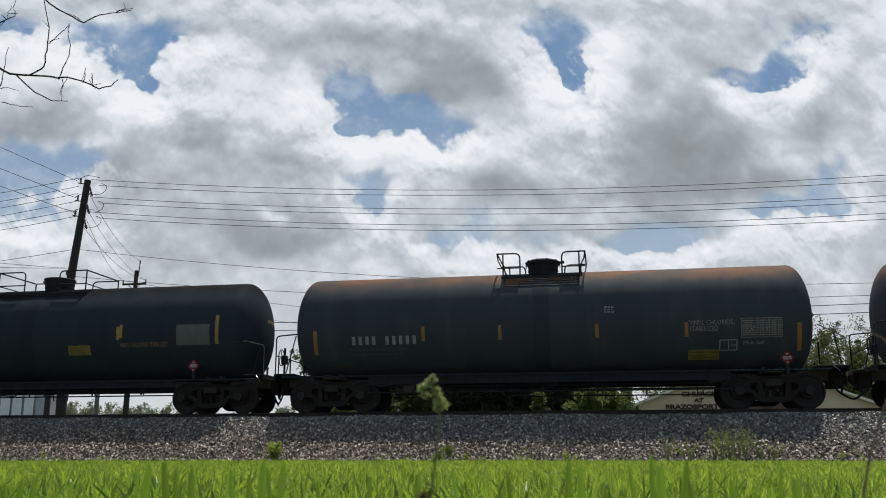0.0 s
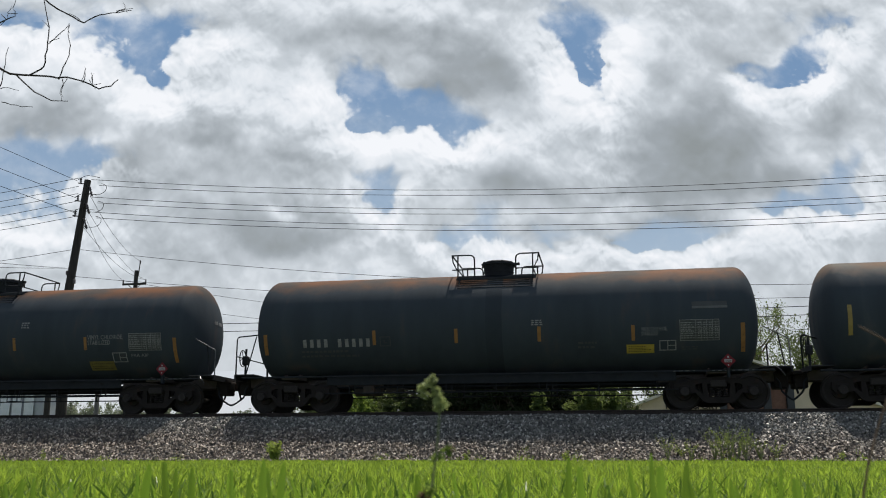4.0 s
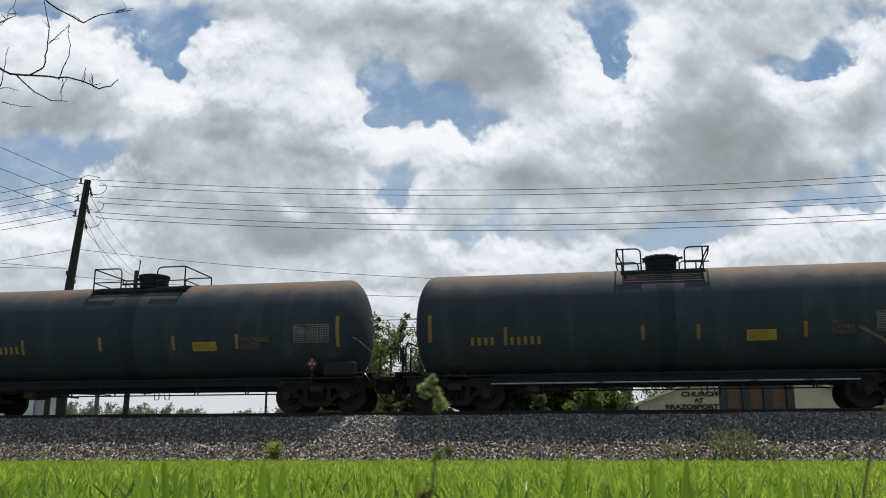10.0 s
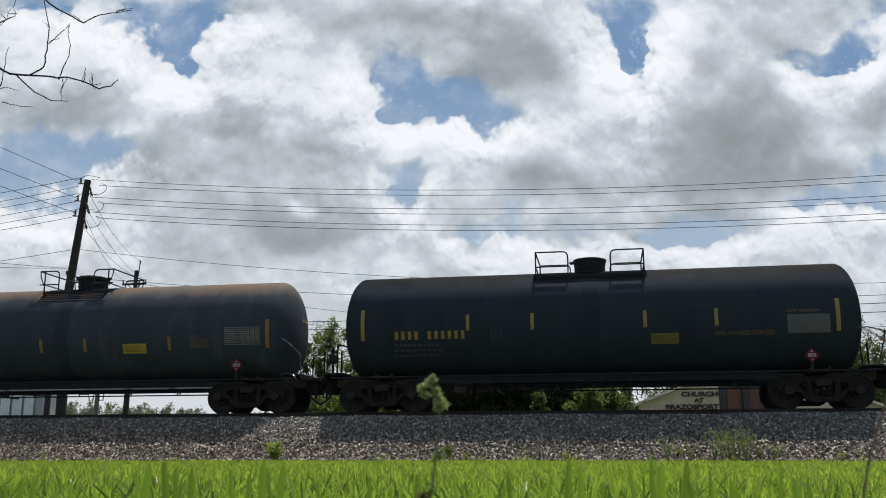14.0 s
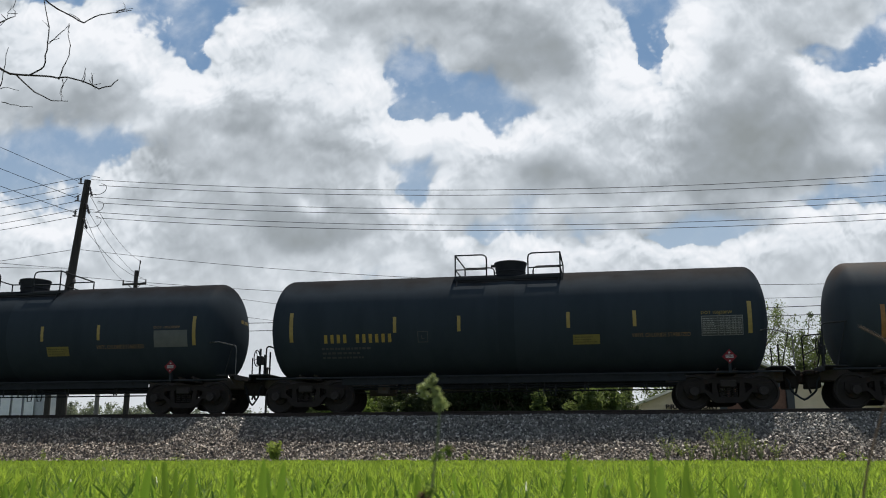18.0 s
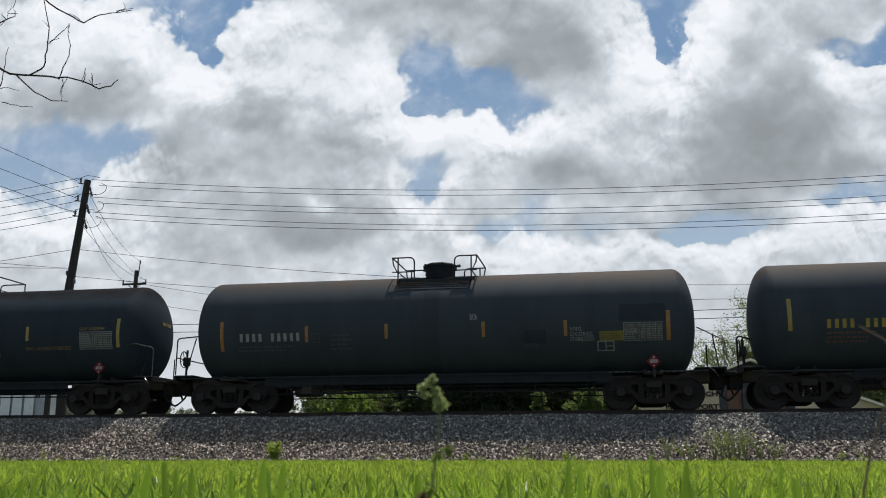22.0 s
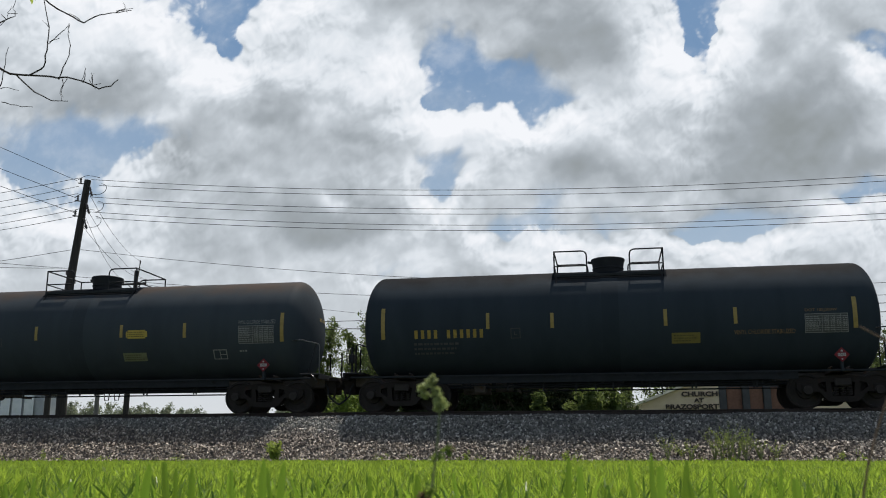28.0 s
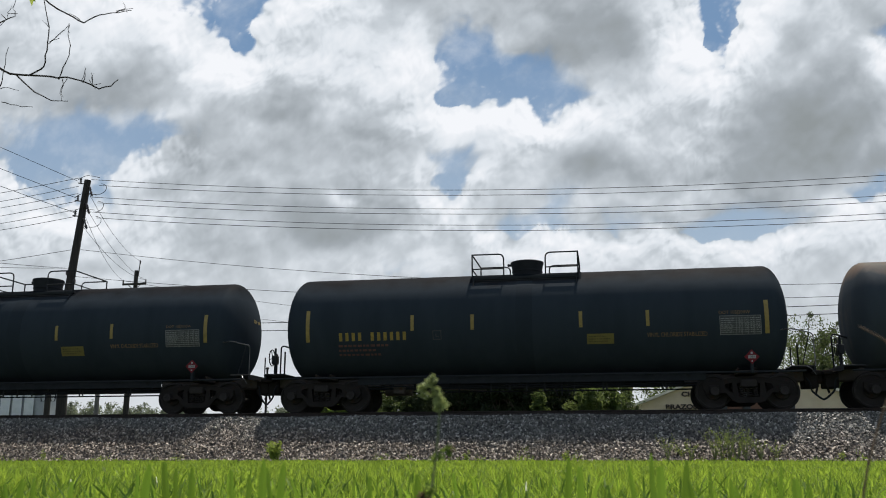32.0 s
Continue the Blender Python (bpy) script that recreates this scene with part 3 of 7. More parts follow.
        return nz.outputs["Fac"]

    def maths(op, x, y, z=None):
        n = N.new("ShaderNodeMath")
        n.operation = op
        for k, v in enumerate((x, y, z)):
            if v is None:
                continue
            if isinstance(v, (int, float)):
                n.inputs[k].default_value = v
            else:
                L.new(v, n.inputs[k])
        return n.outputs[0]

    def span(v, x, y, lo=0.0, hi=1.0, soft=False):
        r = N.new("ShaderNodeMapRange")
        if soft:
            r.interpolation_type = "SMOOTHSTEP"
        for k, q in (("From Min", x), ("From Max", y), ("To Min", lo), ("To Max", hi)):
            r.inputs[k].default_value = q
        L.new(v, r.inputs["Value"])
        return r.outputs[0]

    wisp = noise_of(38, 8, 0.66, (7.3, 1.1, 2), 0.4)
    curl = noise_of(14, 9, 0.58, (4.3, 2.1, 5), 0.3)
    veil = noise_of(15, 9, 0.55, (1.7, 5.2, 8), 0.1)
    ragged = maths("ADD", maths("MULTIPLY", maths("SUBTRACT", wisp, 0.5), 0.80), maths("MULTIPLY", maths("SUBTRACT", curl, 0.5), 0.70))
    # cauliflower heads: rounded cells within cells, lit from above
    warp = N.new("ShaderNodeTexNoise")
    warp.inputs["Scale"].default_value, warp.inputs["Detail"].default_value = 13, 3
    L.new(p.outputs["Vector"], warp.inputs["Vector"])

    def heads_at(da, db, scale, seed, octaves=3.0, fine=0.42):
        push = N.new("ShaderNodeVectorMath")
        push.operation = "MULTIPLY_ADD"
        L.new(warp.outputs["Color"], push.inputs[0])
        push.inputs[1].default_value = (0.050, 0.042, 0)
        L.new(p.outputs["Vector"], push.inputs[2])
        shift = N.new("ShaderNodeVectorMath")
        shift.operation = "ADD"
        L.new(push.outputs[0], shift.inputs[0])
        shift.inputs[1].default_value = (da + seed, db + seed * 0.7, 0)
        v = N.new("ShaderNodeTexVoronoi")
        v.feature, v.voronoi_dimensions, v.normalize = "SMOOTH_F1", "2D", True
        v.inputs["Scale"].default_value, v.inputs["Smoothness"].default_value = scale, 0.45
        v.inputs["Detail"].default_value, v.inputs["Roughness"].default_value, v.inputs["Lacunarity"].default_value = octaves, fine, 2.3
        L.new(shift.outputs[0], v.inputs["Vector"])
        return maths("SUBTRACT", 0.5, v.outputs["Distance"])

    puff = heads_at(0, 0, 15, 0)
    relief = maths("SUBTRACT", puff, heads_at(0.003, 0.014, 15, 0))
    knobs = heads_at(0, 0, 30, 3.7, 2.0, 0.62)
    knob_relief = maths("SUBTRACT", knobs, heads_at(0.0015, 0.006, 30, 3.7, 2.0, 0.62))
    crisp = sep.outputs["Z"]
    near_gap = span(sep.outputs["X"], 0.02, 0.30, 0.0, 1.0, True)
    lumps = maths("MULTIPLY", maths("ADD", maths("MULTIPLY", puff, 0.6), maths("MULTIPLY", knobs, 1.0)), span(crisp, 0.1, 0.7, 0.35, 1.0))
    thin = maths("ADD", sep.outputs["X"], maths("MULTIPLY", maths("SUBTRACT", maths("MULTIPLY", ragged, span(crisp, 0.2, 0.8, 0.9, 0.45)), lumps), near_gap))
    width = span(crisp, 0.1, 0.8, 0.46, 0.17)
    clear = span(maths("DIVIDE", maths("SUBTRACT", thin, 0.5), width), -1.0, 1.0, 0, 1, True)
    clear = maths("MULTIPLY", clear, span(veil, 0.44, 0.74, 0.97, 0.60, True))
    lively = span(maths("ADD", sep.outputs["Y"], maths("MULTIPLY", near_gap, 0.5)), 0.30, 0.95, 0.25, 1.0)
    light = maths("ADD", sep.outputs["Y"], maths("MULTIPLY", maths("SUBTRACT", curl, 0.5), 0.34))
    light = maths("ADD", light, maths("MULTIPLY", maths("ADD", maths("MULTIPLY", relief, 1.0), maths("MULTIPLY", puff, 0.28)), lively))
    light = maths("ADD", light, maths("MULTIPLY", maths("MULTIPLY", knob_relief, 1.1), maths("MULTIPLY", lively, span(crisp, 0.3, 0.9, 0.25, 1.0))))
    light = maths("MULTIPLY_ADD", light, 0.73, maths("MULTIPLY", maths("SUBTRACT", wisp, 0.5), 0.09))
    ramp = N.new("ShaderNodeValToRGB")
    e = ramp.color_ramp.elements
    e[0].position, e[0].color = 0.0, (0.283, 0.312, 0.325, 1)
    e[1].position, e[1].color = 1.0, (0.91, 0.93, 0.97, 1)
    for at, col in ((0.225, (0.352, 0.390, 0.424, 1)), (0.50, (0.552, 0.60, 0.648, 1)), (0.68, (0.738, 0.785, 0.838, 1))):
        ramp.color_ramp.elements.new(at).color = col
    L.new(light, ramp.inputs[0])
    blue = N.new("ShaderNodeMixRGB")
    blue.inputs[1].default_value, blue.inputs[2].default_value = (0.37, 0.48, 0.61, 1), (0.165, 0.285, 0.475, 1)
    L.new(span(spot.outputs["Y"], 0.22, 0.45), blue.inputs[0])
    mix = N.new("ShaderNodeMixRGB")
    L.new(clear, mix.inputs[0])
    L.new(ramp.outputs[0], mix.inputs[1])
    L.new(blue.outputs[0], mix.inputs[2])
    haze = N.new("ShaderNodeMixRGB")
    haze.inputs[2].default_value = (0.66, 0.70, 0.74, 1)
    L.new(span(spot.outputs["Y"], 0.23, 0.10, 0.0, 0.7), haze.inputs[0])
    L.new(mix.outputs[0], haze.inputs[1])
    L.new(haze.outputs[0], em.inputs["Color"])
    me.materials.append(m)
    ob = new("cloud_layer", me)
    return tagged(ob, "broken white and grey cumulus clouds drifting over blue sky", "sky", kind="structure")


def cloud_pose(t):
    """The layer drifts to the right and towards the camera."""
    k = (t - 13.0) * CLOUD_H
    return pose(0, 0, 0.14, 0, 0, YAW) @ pose(0.0099 * k, -0.0079 * k, 0)


clouds = cloud_sheet()

# ---- ground, track ----
YC, RAIL = 26.46, 1.38
FOOT, SHOULDER, BED_Z = 22.45, 24.65, 1.17


def ground():
    xs = sorted({*np.linspace(-60, 40, 41).tolist(), -2500, -900, -350, -150, 120, 350, 900, 2500})
    ys = sorted({*np.linspace(-6, 60, 45).tolist(), -2500, -900, -300, -80, 90, 150, 300, 700, 1500, 4200})
    v = [(x, y, 0.03 * noise.noise((x * 0.12, y * 0.12, 0)) if abs(y) < 60 and abs(x) < 70 else 0.0) for y in ys for x in xs]
    n = len(xs)
    f = [(j * n + i, j * n + i + 1, (j + 1) * n + i + 1, (j + 1) * n + i) for j in range(len(ys) - 1) for i in range(n - 1)]
    tagged(new("ground", mesh_of("ground", v, f, M["soil"], True)), "grassy soil reaching to the horizon", "ground", kind="structure")


ground()


def bed_z(y):
    if y <= SHOULDER:
        return 0.02 + (BED_Z - 0.02) * max(0.0, (y - FOOT) / (SHOULDER - FOOT))
    far = 2 * YC - y
    return BED_Z if far >= SHOULDER else 0.02 + (BED_Z - 0.02) * max(0.0, (far - FOOT) / (SHOULDER - FOOT))


def ballast():
    xs = [-400, -200, -120, -80, *np.linspace(-40, 30, 281).tolist(), 60, 100, 200, 400]
    ys = [FOOT - 0.25, *np.linspace(FOOT, SHOULDER + 0.2, 22).tolist(), YC, 2 * YC - SHOULDER, 2 * YC - FOOT + 0.25]
    v = []
    for y in ys:
        for x in xs:
            z = bed_z(y) - (0.06 if y < FOOT or y > 2 * YC - FOOT else 0)
            v.append((x, y, z + 0.035 * noise.noise((x * 0.9, y * 0.9, 1)) + 0.02 * noise.noise((x * 6, y * 6, 2))))
    n = len(xs)
    f = [(j * n + i, j * n + i + 1, (j + 1) * n + i + 1, (j + 1) * n + i) for j in range(len(ys) - 1) for i in range(n - 1)]
    bed = tagged(new("ballast_bed", mesh_of("ballast_bed", v, f, M["bed"], True)), "sloping bed of crushed grey and brown stone under the track", "ballast", kind="structure")
    # loose stones on the slope that faces the lawn
    rng = np.random.RandomState(11)
    cube = np.array([(x, y, z) for x in (-1, 1) for y in (-1, 1) for z in (-1, 1)], float)
    quads = np.array([(0, 1, 3, 2), (4, 6, 7, 5), (0, 4, 5, 1), (2, 3, 7, 6), (0, 2, 6, 4), (1, 5, 7, 3)])
    n = 56000
    x = rng.uniform(-20, 11, n)
    y = FOOT - 0.35 + (SHOULDER + 0.45 - FOOT + 0.35) * rng.rand(n) ** 0.95
    thin = rng.rand(n) < np.clip((y - FOOT + 0.35) / 0.5, 0.25, 1)
    x, y = x[thin], y[thin]
    n = len(x)
    z = np.array([bed_z(q) + max(-0.02, 0.035 * noise.noise((p * 0.9, q * 0.9, 1)) + 0.052 * 0.55) for p, q in zip(x, y)]) + rng.uniform(-0.030, 0.016, n)
    size = rng.uniform(0.0115, 0.0275, (n, 1, 1)) * rng.uniform(0.65, 1.25, (n, 1, 3))
    pts = cube[None] * size * rng.uniform(0.65, 1.2, (n, 8, 3))
    q = rng.normal(size=(n, 4))
    q /= np.linalg.norm(q, axis=1, keepdims=True)
    w, i, j, k = q.T
    rot = np.stack([np.stack([1 - 2 * (j * j + k * k), 2 * (i * j - k * w), 2 * (i * k + j * w)], -1),
                    np.stack([2 * (i * j + k * w), 1 - 2 * (i * i + k * k), 2 * (j * k - i * w)], -1),
                    np.stack([2 * (i * k - j * w), 2 * (j * k + i * w), 1 - 2 * (i * i + j * j)], -1)], 1)
    pts = np.einsum("nab,nvb->nva", rot, pts) * np.array([1.0, 1.0, 1.1])
    # bedded flat on the slope
    pts[:, :, 2] += pts[:, :, 1] * np.where(y < SHOULDER, 0.5 * (BED_Z - 0.02) / (SHOULDER - FOOT), 0.0)[:, None]
    pts += np.stack([x, y, z], -1)[:, None]
    faces = (quads[None] + 8 * np.arange(n)[:, None, None]).reshape(-1, 4)
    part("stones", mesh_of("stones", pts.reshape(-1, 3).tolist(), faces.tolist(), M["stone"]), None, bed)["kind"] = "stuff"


ballast()


def track():
    t = thing("railway_track", "rusty steel rails on dark wooden ties in stone ballast", "railway track", pose(0, YC, 0), kind="structure")
    for y in (-0.7535, 0.7535):
        bm = bmesh.new()
        box(bm, (0, y, RAIL - 0.018), (400, 0.07, 0.036), bevel=0.008)
        box(bm, (0, y, RAIL - 0.09), (400, 0.018, 0.12))
        box(bm, (0, y, RAIL - 0.165), (400, 0.14, 0.022))
        part("rail", bm, M["rail_steel"], t)
    bm = bmesh.new()
    box(bm, (0, 0, 0), (0.23, 2.6, 0.18), bevel=0.012)
    tie = finish("tie", bm, M["tie_wood"])
    bm = bmesh.new()
    for y in (-0.7535, 0.7535):
        box(bm, (0, y, 0.095), (0.18, 0.33, 0.016))
        for dx in (-0.06, 0.06):
            box(bm, (dx, y - 0.1, 0.115), (0.03, 0.03, 0.04))
    plate = finish("tie_plate", bm, M["rail_steel"])
    rng = random.Random(4)
    for k in range(-44, 30):
        ob = part("tie", tie, None, t)
        ob.matrix_basis = pose(k * 0.52 + rng.uniform(-0.02, 0.02), rng.uniform(-0.03, 0.03), RAIL - 0.28, 0, 0, rng.uniform(-0.6, 0.6))
        part("tie_plate", plate, None, ob)


track()


# ---- tank cars ----
ZT, RT = 2.49, 1.53
TRAVEL = [26.58, 24.37, 22.13, 20.08, 17.86, 15.48, 13.27, 11.19, 8.92, 6.64, 4.37, 2.09, 0.00, -2.24, -4.62, -6.87, -9.11, -11.19, -13.43, -15.84,
          -18.12, -20.36, -22.47, -24.71, -27.09, -29.34, -31.44, -33.70, -36.11, -38.38, -40.65, -42.91, -45.18, -47.44, -49.72, -52.01, -54.13, -56.37,
          -58.80, -61.08, -63.36, -65.43, -67.71, -70.12, -72.37, -74.48, -76.74, -79.15, -81.42, -83.69, -85.81, -88.07, -90.33, -92.59, -94.85, -97.11,
          -99.38, -101.79, -104.05, -106.30, -108.41, -110.82, -113.10, -115.36, -117.46]
STRIPS, MARKS = {}, {}
# strips: along, up the flank, height; marks: kind, along, up the flank, width, height
STRIPS["c0"] = [(3.17, -0.07, 0.4), (6.23, -0.08, 0.86), (3.07, -0.12, 0.39)]
MARKS["c0"] = [
    ("old_label", 1.79, -0.62, 0.73, 0.31), ("brown_line", 3.9, -0.48, 1.53, 0.14), ("pale_panel", 5.48, -0.22, 1.05, 0.61),
    ("placard", 5.52, -1.23, 0.4, 0.48),
]
STRIPS["c1"] = [(-6.51, -0.57, 0.72), (-3.33, -0.36, 0.42), (-1.15, -0.37, 0.4), (1.52, -0.39, 0.39), (3.9, -0.41, 0.4), (6.79, -0.69, 0.79)]
MARKS["c1"] = [
    ("vc2", 4.56, -0.31, 1.17, 0.29), ("table", 5.84, -0.4, 1.04, 0.51), ("placard", 6.43, -1.34, 0.36, 0.51),
    ("frame", 4.98, -0.87, 0.44, 0.3), ("fra", 5.64, -0.81, 0.55, 0.1), ("old_label", 4.34, -1.16, 0.81, 0.35),
    ("small", 1.88, 0.19, 0.3, 0.21), ("mark_w", -4.48, -0.52, 1.97, 0.27), ("faded2", -4.65, -0.86, 1.71, 0.29),
]
STRIPS["c2"] = [(-6.7, -0.59, 0.62), (-3.44, -0.44, 0.42), (-1.07, -0.44, 0.41), (1.26, -0.44, 0.42), (3.81, -0.47, 0.43), (6.68, -0.67, 0.83)]
MARKS["c2"] = [
    ("mark_w", -4.57, -0.57, 2.09, 0.26), ("faded2", -4.73, -0.89, 1.84, 0.29), ("fframe", -3.12, -0.55, 0.29, 0.26),
    ("small", 1.22, -0.12, 0.35, 0.17), ("vc2", 4.37, -0.43, 0.69, 0.23), ("label", 3.99, -0.93, 0.74, 0.27),
    ("frame", 4.72, -0.84, 0.42, 0.28), ("table", 5.56, -0.43, 1.02, 0.56), ("dark_table", 5.85, 0.25, 0.92, 0.2),
    ("faded2", 5.32, -0.93, 0.47, 0.13), ("placard", 6.25, -1.42, 0.36, 0.52), ("faded2", 2.58, -0.78, 0.56, 0.26),
]
STRIPS["c7"] = [(-6.26, -0.31, 0.88), (-3.66, -0.29, 0.46), (-1.29, -0.26, 0.42), (1.5, -0.27, 0.43), (3.78, -0.29, 0.44), (6.54, -0.28, 0.82)]
MARKS["c7"] = [
    ("mark_w", -4.79, -0.36, 1.92, 0.26), ("fframe", -3.39, -0.4, 0.22, 0.25), ("faded4", -2.58, -0.54, 0.74, 0.53),
    ("vc3", 4.22, -0.46, 0.66, 0.39), ("old_label", 5.02, -0.53, 0.65, 0.27), ("table", 5.86, -0.43, 1.02, 0.49),
    ("frame", 4.86, -0.82, 0.43, 0.28), ("placard", 6.11, -1.38, 0.34, 0.51), ("small", 1.24, 0.08, 0.26, 0.18),
    ("faded2", 2.91, -0.75, 0.61, 0.13), ("dark_patch", 5.86, 0.1, 1.23, 0.46), ("dark_patch", 2.93, -0.52, 0.62, 0.38), ("faded2", -4.83, -0.69, 1.88, 0.22),
]
STRIPS["c3"] = [(-6.54, -0.26, 0.81), (-3.42, -0.5, 0.46), (-0.84, -0.45, 0.42), (1.53, -0.46, 0.45), (3.52, -0.45, 0.44), (6.6, -0.24, 0.89)]
MARKS["c3"] = [
    ("mark_y", -4.55, -0.58, 2.03, 0.26), ("faded2", -4.79, -0.94, 1.5, 0.29), ("fframe", -2.74, -0.55, 0.29, 0.24),
    ("label", 2.51, -0.58, 0.75, 0.28), ("vc2b", 4.08, -0.5, 0.93, 0.34), ("table", 5.81, -0.27, 1.07, 0.51),
    ("placard", 5.84, -1.23, 0.39, 0.49), ("faded1", 5.34, -0.7, 0.29, 0.1),
]
STRIPS["c4"] = [(-6.54, -0.23, 0.77), (-4.4, -0.39, 0.33), (-0.66, -0.46, 0.42), (0.8, -0.47, 0.42), (3.54, -0.47, 0.41), (6.61, -0.24, 0.84)]
MARKS["c4"] = [
    ("mark_y", -4.41, -0.61, 2.04, 0.25), ("label", 2.42, -0.6, 0.76, 0.3), ("vc3b", 4.49, -0.42, 0.6, 0.38),
    ("table", 5.84, -0.29, 1.07, 0.5), ("placard", 5.68, -1.23, 0.4, 0.48), ("faded2", -4.68, -0.94, 1.47, 0.19),
]
STRIPS["c5"] = [(-6.46, -0.08, 0.89), (-3.42, -0.07, 0.45), (-1.61, -0.08, 0.46), (1.45, -0.09, 0.46), (3.32, -0.09, 0.46), (6.4, -0.1, 0.87)]
MARKS["c5"] = [
    ("old_label", 1.96, -0.64, 0.73, 0.3), ("brown_line", 4.03, -0.53, 1.55, 0.12), ("pale_panel", 5.66, -0.32, 1.07, 0.5),
    ("dot", 5.54, 0.01, 0.84, 0.1), ("placard", 5.68, -1.25, 0.37, 0.46), ("mark_y", -4.52, -0.4, 2.1, 0.25),
    ("faded3", -4.83, -0.84, 1.46, 0.48), ("fframe", -2.62, -0.42, 0.28, 0.28),
]
STRIPS["c6"] = [(-6.26, -0.09, 0.86), (-3.18, -0.08, 0.45), (-1.33, -0.09, 0.44), (1.72, -0.07, 0.44), (3.51, -0.07, 0.43), (6.52, -0.11, 0.87)]
MARKS["c6"] = [
    ("mark_y", -4.28, -0.45, 2.08, 0.27), ("faded3", -4.6, -0.88, 1.55, 0.43), ("fframe", -2.37, -0.44, 0.28, 0.3),
    ("old_label", 2.2, -0.62, 0.73, 0.28), ("brown_line", 4.2, -0.53, 1.54, 0.11), ("table", 5.8, -0.32, 1.06, 0.52),
    ("dot", 5.67, 0.02, 0.81, 0.11), ("placard", 5.94, -1.24, 0.34, 0.45),
]
STRIPS["c8"] = [(-6.38, -0.08, 0.86), (-3.13, -0.07, 0.41), (-1.33, -0.07, 0.42), (1.49, -0.07, 0.38), (3.52, -0.09, 0.44), (6.55, -0.06, 0.85)]
MARKS["c8"] = [
    ("mark_y", -4.45, -0.34, 2.11, 0.26), ("brown3", -4.87, -0.71, 1.24, 0.36), ("fframe", -2.63, -0.32, 0.25, 0.23),
    ("round_label", 1.99, -0.17, 0.69, 0.25), ("olive_label", 1.89, -0.87, 0.76, 0.28), ("vc1", 5.78, 0.1, 1.15, 0.13),
    ("table", 5.76, -0.26, 1.07, 0.51), ("frame", 4.61, -0.84, 0.4, 0.29), ("small", 5.35, -0.74, 0.27, 0.08),
    ("placard", 6, -1.25, 0.33, 0.44),
]
STRIPS["c9"] = [(-6.39, -0.05, 0.9), (-3.38, -0.04, 0.45), (-1.59, -0.07, 0.42), (1.46, -0.07, 0.45), (3.28, -0.06, 0.44), (6.29, -0.05, 0.83)]
MARKS["c9"] = [
    ("mark_y", -4.5, -0.38, 2.05, 0.26), ("faded3", -4.77, -0.8, 1.49, 0.43), ("fframe", -2.61, -0.4, 0.25, 0.27),
    ("old_label", 1.98, -0.64, 0.75, 0.3), ("brown_line", 4.01, -0.51, 1.55, 0.12), ("table", 5.57, -0.32, 1.06, 0.49),
    ("dot", 5.45, 0.02, 0.8, 0.1), ("placard", 5.89, -1.25, 0.34, 0.47),
]
STRIPS["c10"] = [(-6.26, -0.07, 0.92), (-3.17, -0.04, 0.44), (-1.45, -0.06, 0.43), (1.56, -0.06, 0.44), (3.36, -0.07, 0.43), (6.45, -0.11, 0.9)]
MARKS["c10"] = [
    ("mark_y", -4.34, -0.4, 2.06, 0.26), ("brown3", -4.61, -0.8, 1.52, 0.42), ("fframe", -2.46, -0.4, 0.23, 0.24),
    ("old_label", 2.08, -0.61, 0.73, 0.29), ("brown_line", 4.12, -0.53, 1.58, 0.12), ("dot", 5.63, 0.01, 0.8, 0.12),
    ("table", 5.77, -0.32, 1.05, 0.5), ("placard", 6.01, -1.27, 0.35, 0.48),
]

STRIPS["c11"] = STRIPS["c8"]
MARKS["c11"] = [("mark_y", -4.45, -0.34, 2.11, 0.26), ("faded3", -4.7, -0.8, 1.5, 0.42), ("placard", 6, -1.25, 0.33, 0.44)]
# the train from its head: place, tank length, make, paint
TRAIN = [("c0", -44.05, 14.6, "b", "tank_black"), ("c1", -28.29, 14.9, "a", "tank_rusty"), ("c2", -11.95, 14.7, "a", "tank_rusty"), ("c3", 3.97, 14.5, "b", "tank_grey"),
         ("c4", 19.82, 14.5, "b", "tank_grey"), ("c5", 35.77, 14.65, "b", "tank_black"), ("c6", 51.45, 14.5, "b", "tank_black"), ("c7", 67.55, 14.9, "a", "tank_brown"),
         ("c8", 83.6, 14.6, "b", "tank_brown"), ("c9", 99.57, 14.55, "b", "tank_black"), ("c10", 115.28, 14.55, "b", "tank_black"), ("c11", 131.2, 14.6, "b", "tank_grey")]
LABELS = {"tank_black": "black railway tank car with yellow reflector strips and hazard placards",
          "tank_rusty": "dusty dark tank car with a rust-stained crown and orange strips",
          "tank_grey": "weathered grey-black tank car with rust blotches along its crown",
          "tank_brown": "dark tank car with a dusty brown crown and reflector strips"}
SHARED = {}


def shared(key, make):
    if key not in SHARED:
        SHARED[key] = make()
    return SHARED[key]


def tank_mesh(length, paint):
    bm = bmesh.new()
    length, depth = length - 0.20, 0.57
    left = [(-length / 2 + depth * (1 - math.cos(math.pi / 2 * k / 14)), max(0.02, RT * math.sin(math.pi / 2 * k / 14) ** 0.88)) for k in range(15)]
    mids = [(-length / 2 + depth + (length - 2 * depth) * k / 8, RT) for k in range(1, 8)]
    right = [(-x, r) for x, r in left[::-1]]
    lathe(bm, left + mids + right, 72)
    bmesh.ops.translate(bm, verts=bm.verts, vec=(0, 0, ZT))
    return finish("tank", bm, M[paint], True)


def on_tank(x, v, out=0.006):
    a = v / RT
    return (x, -(RT + out) * math.cos(a), ZT + RT * math.sin(a) + out * math.sin(a))


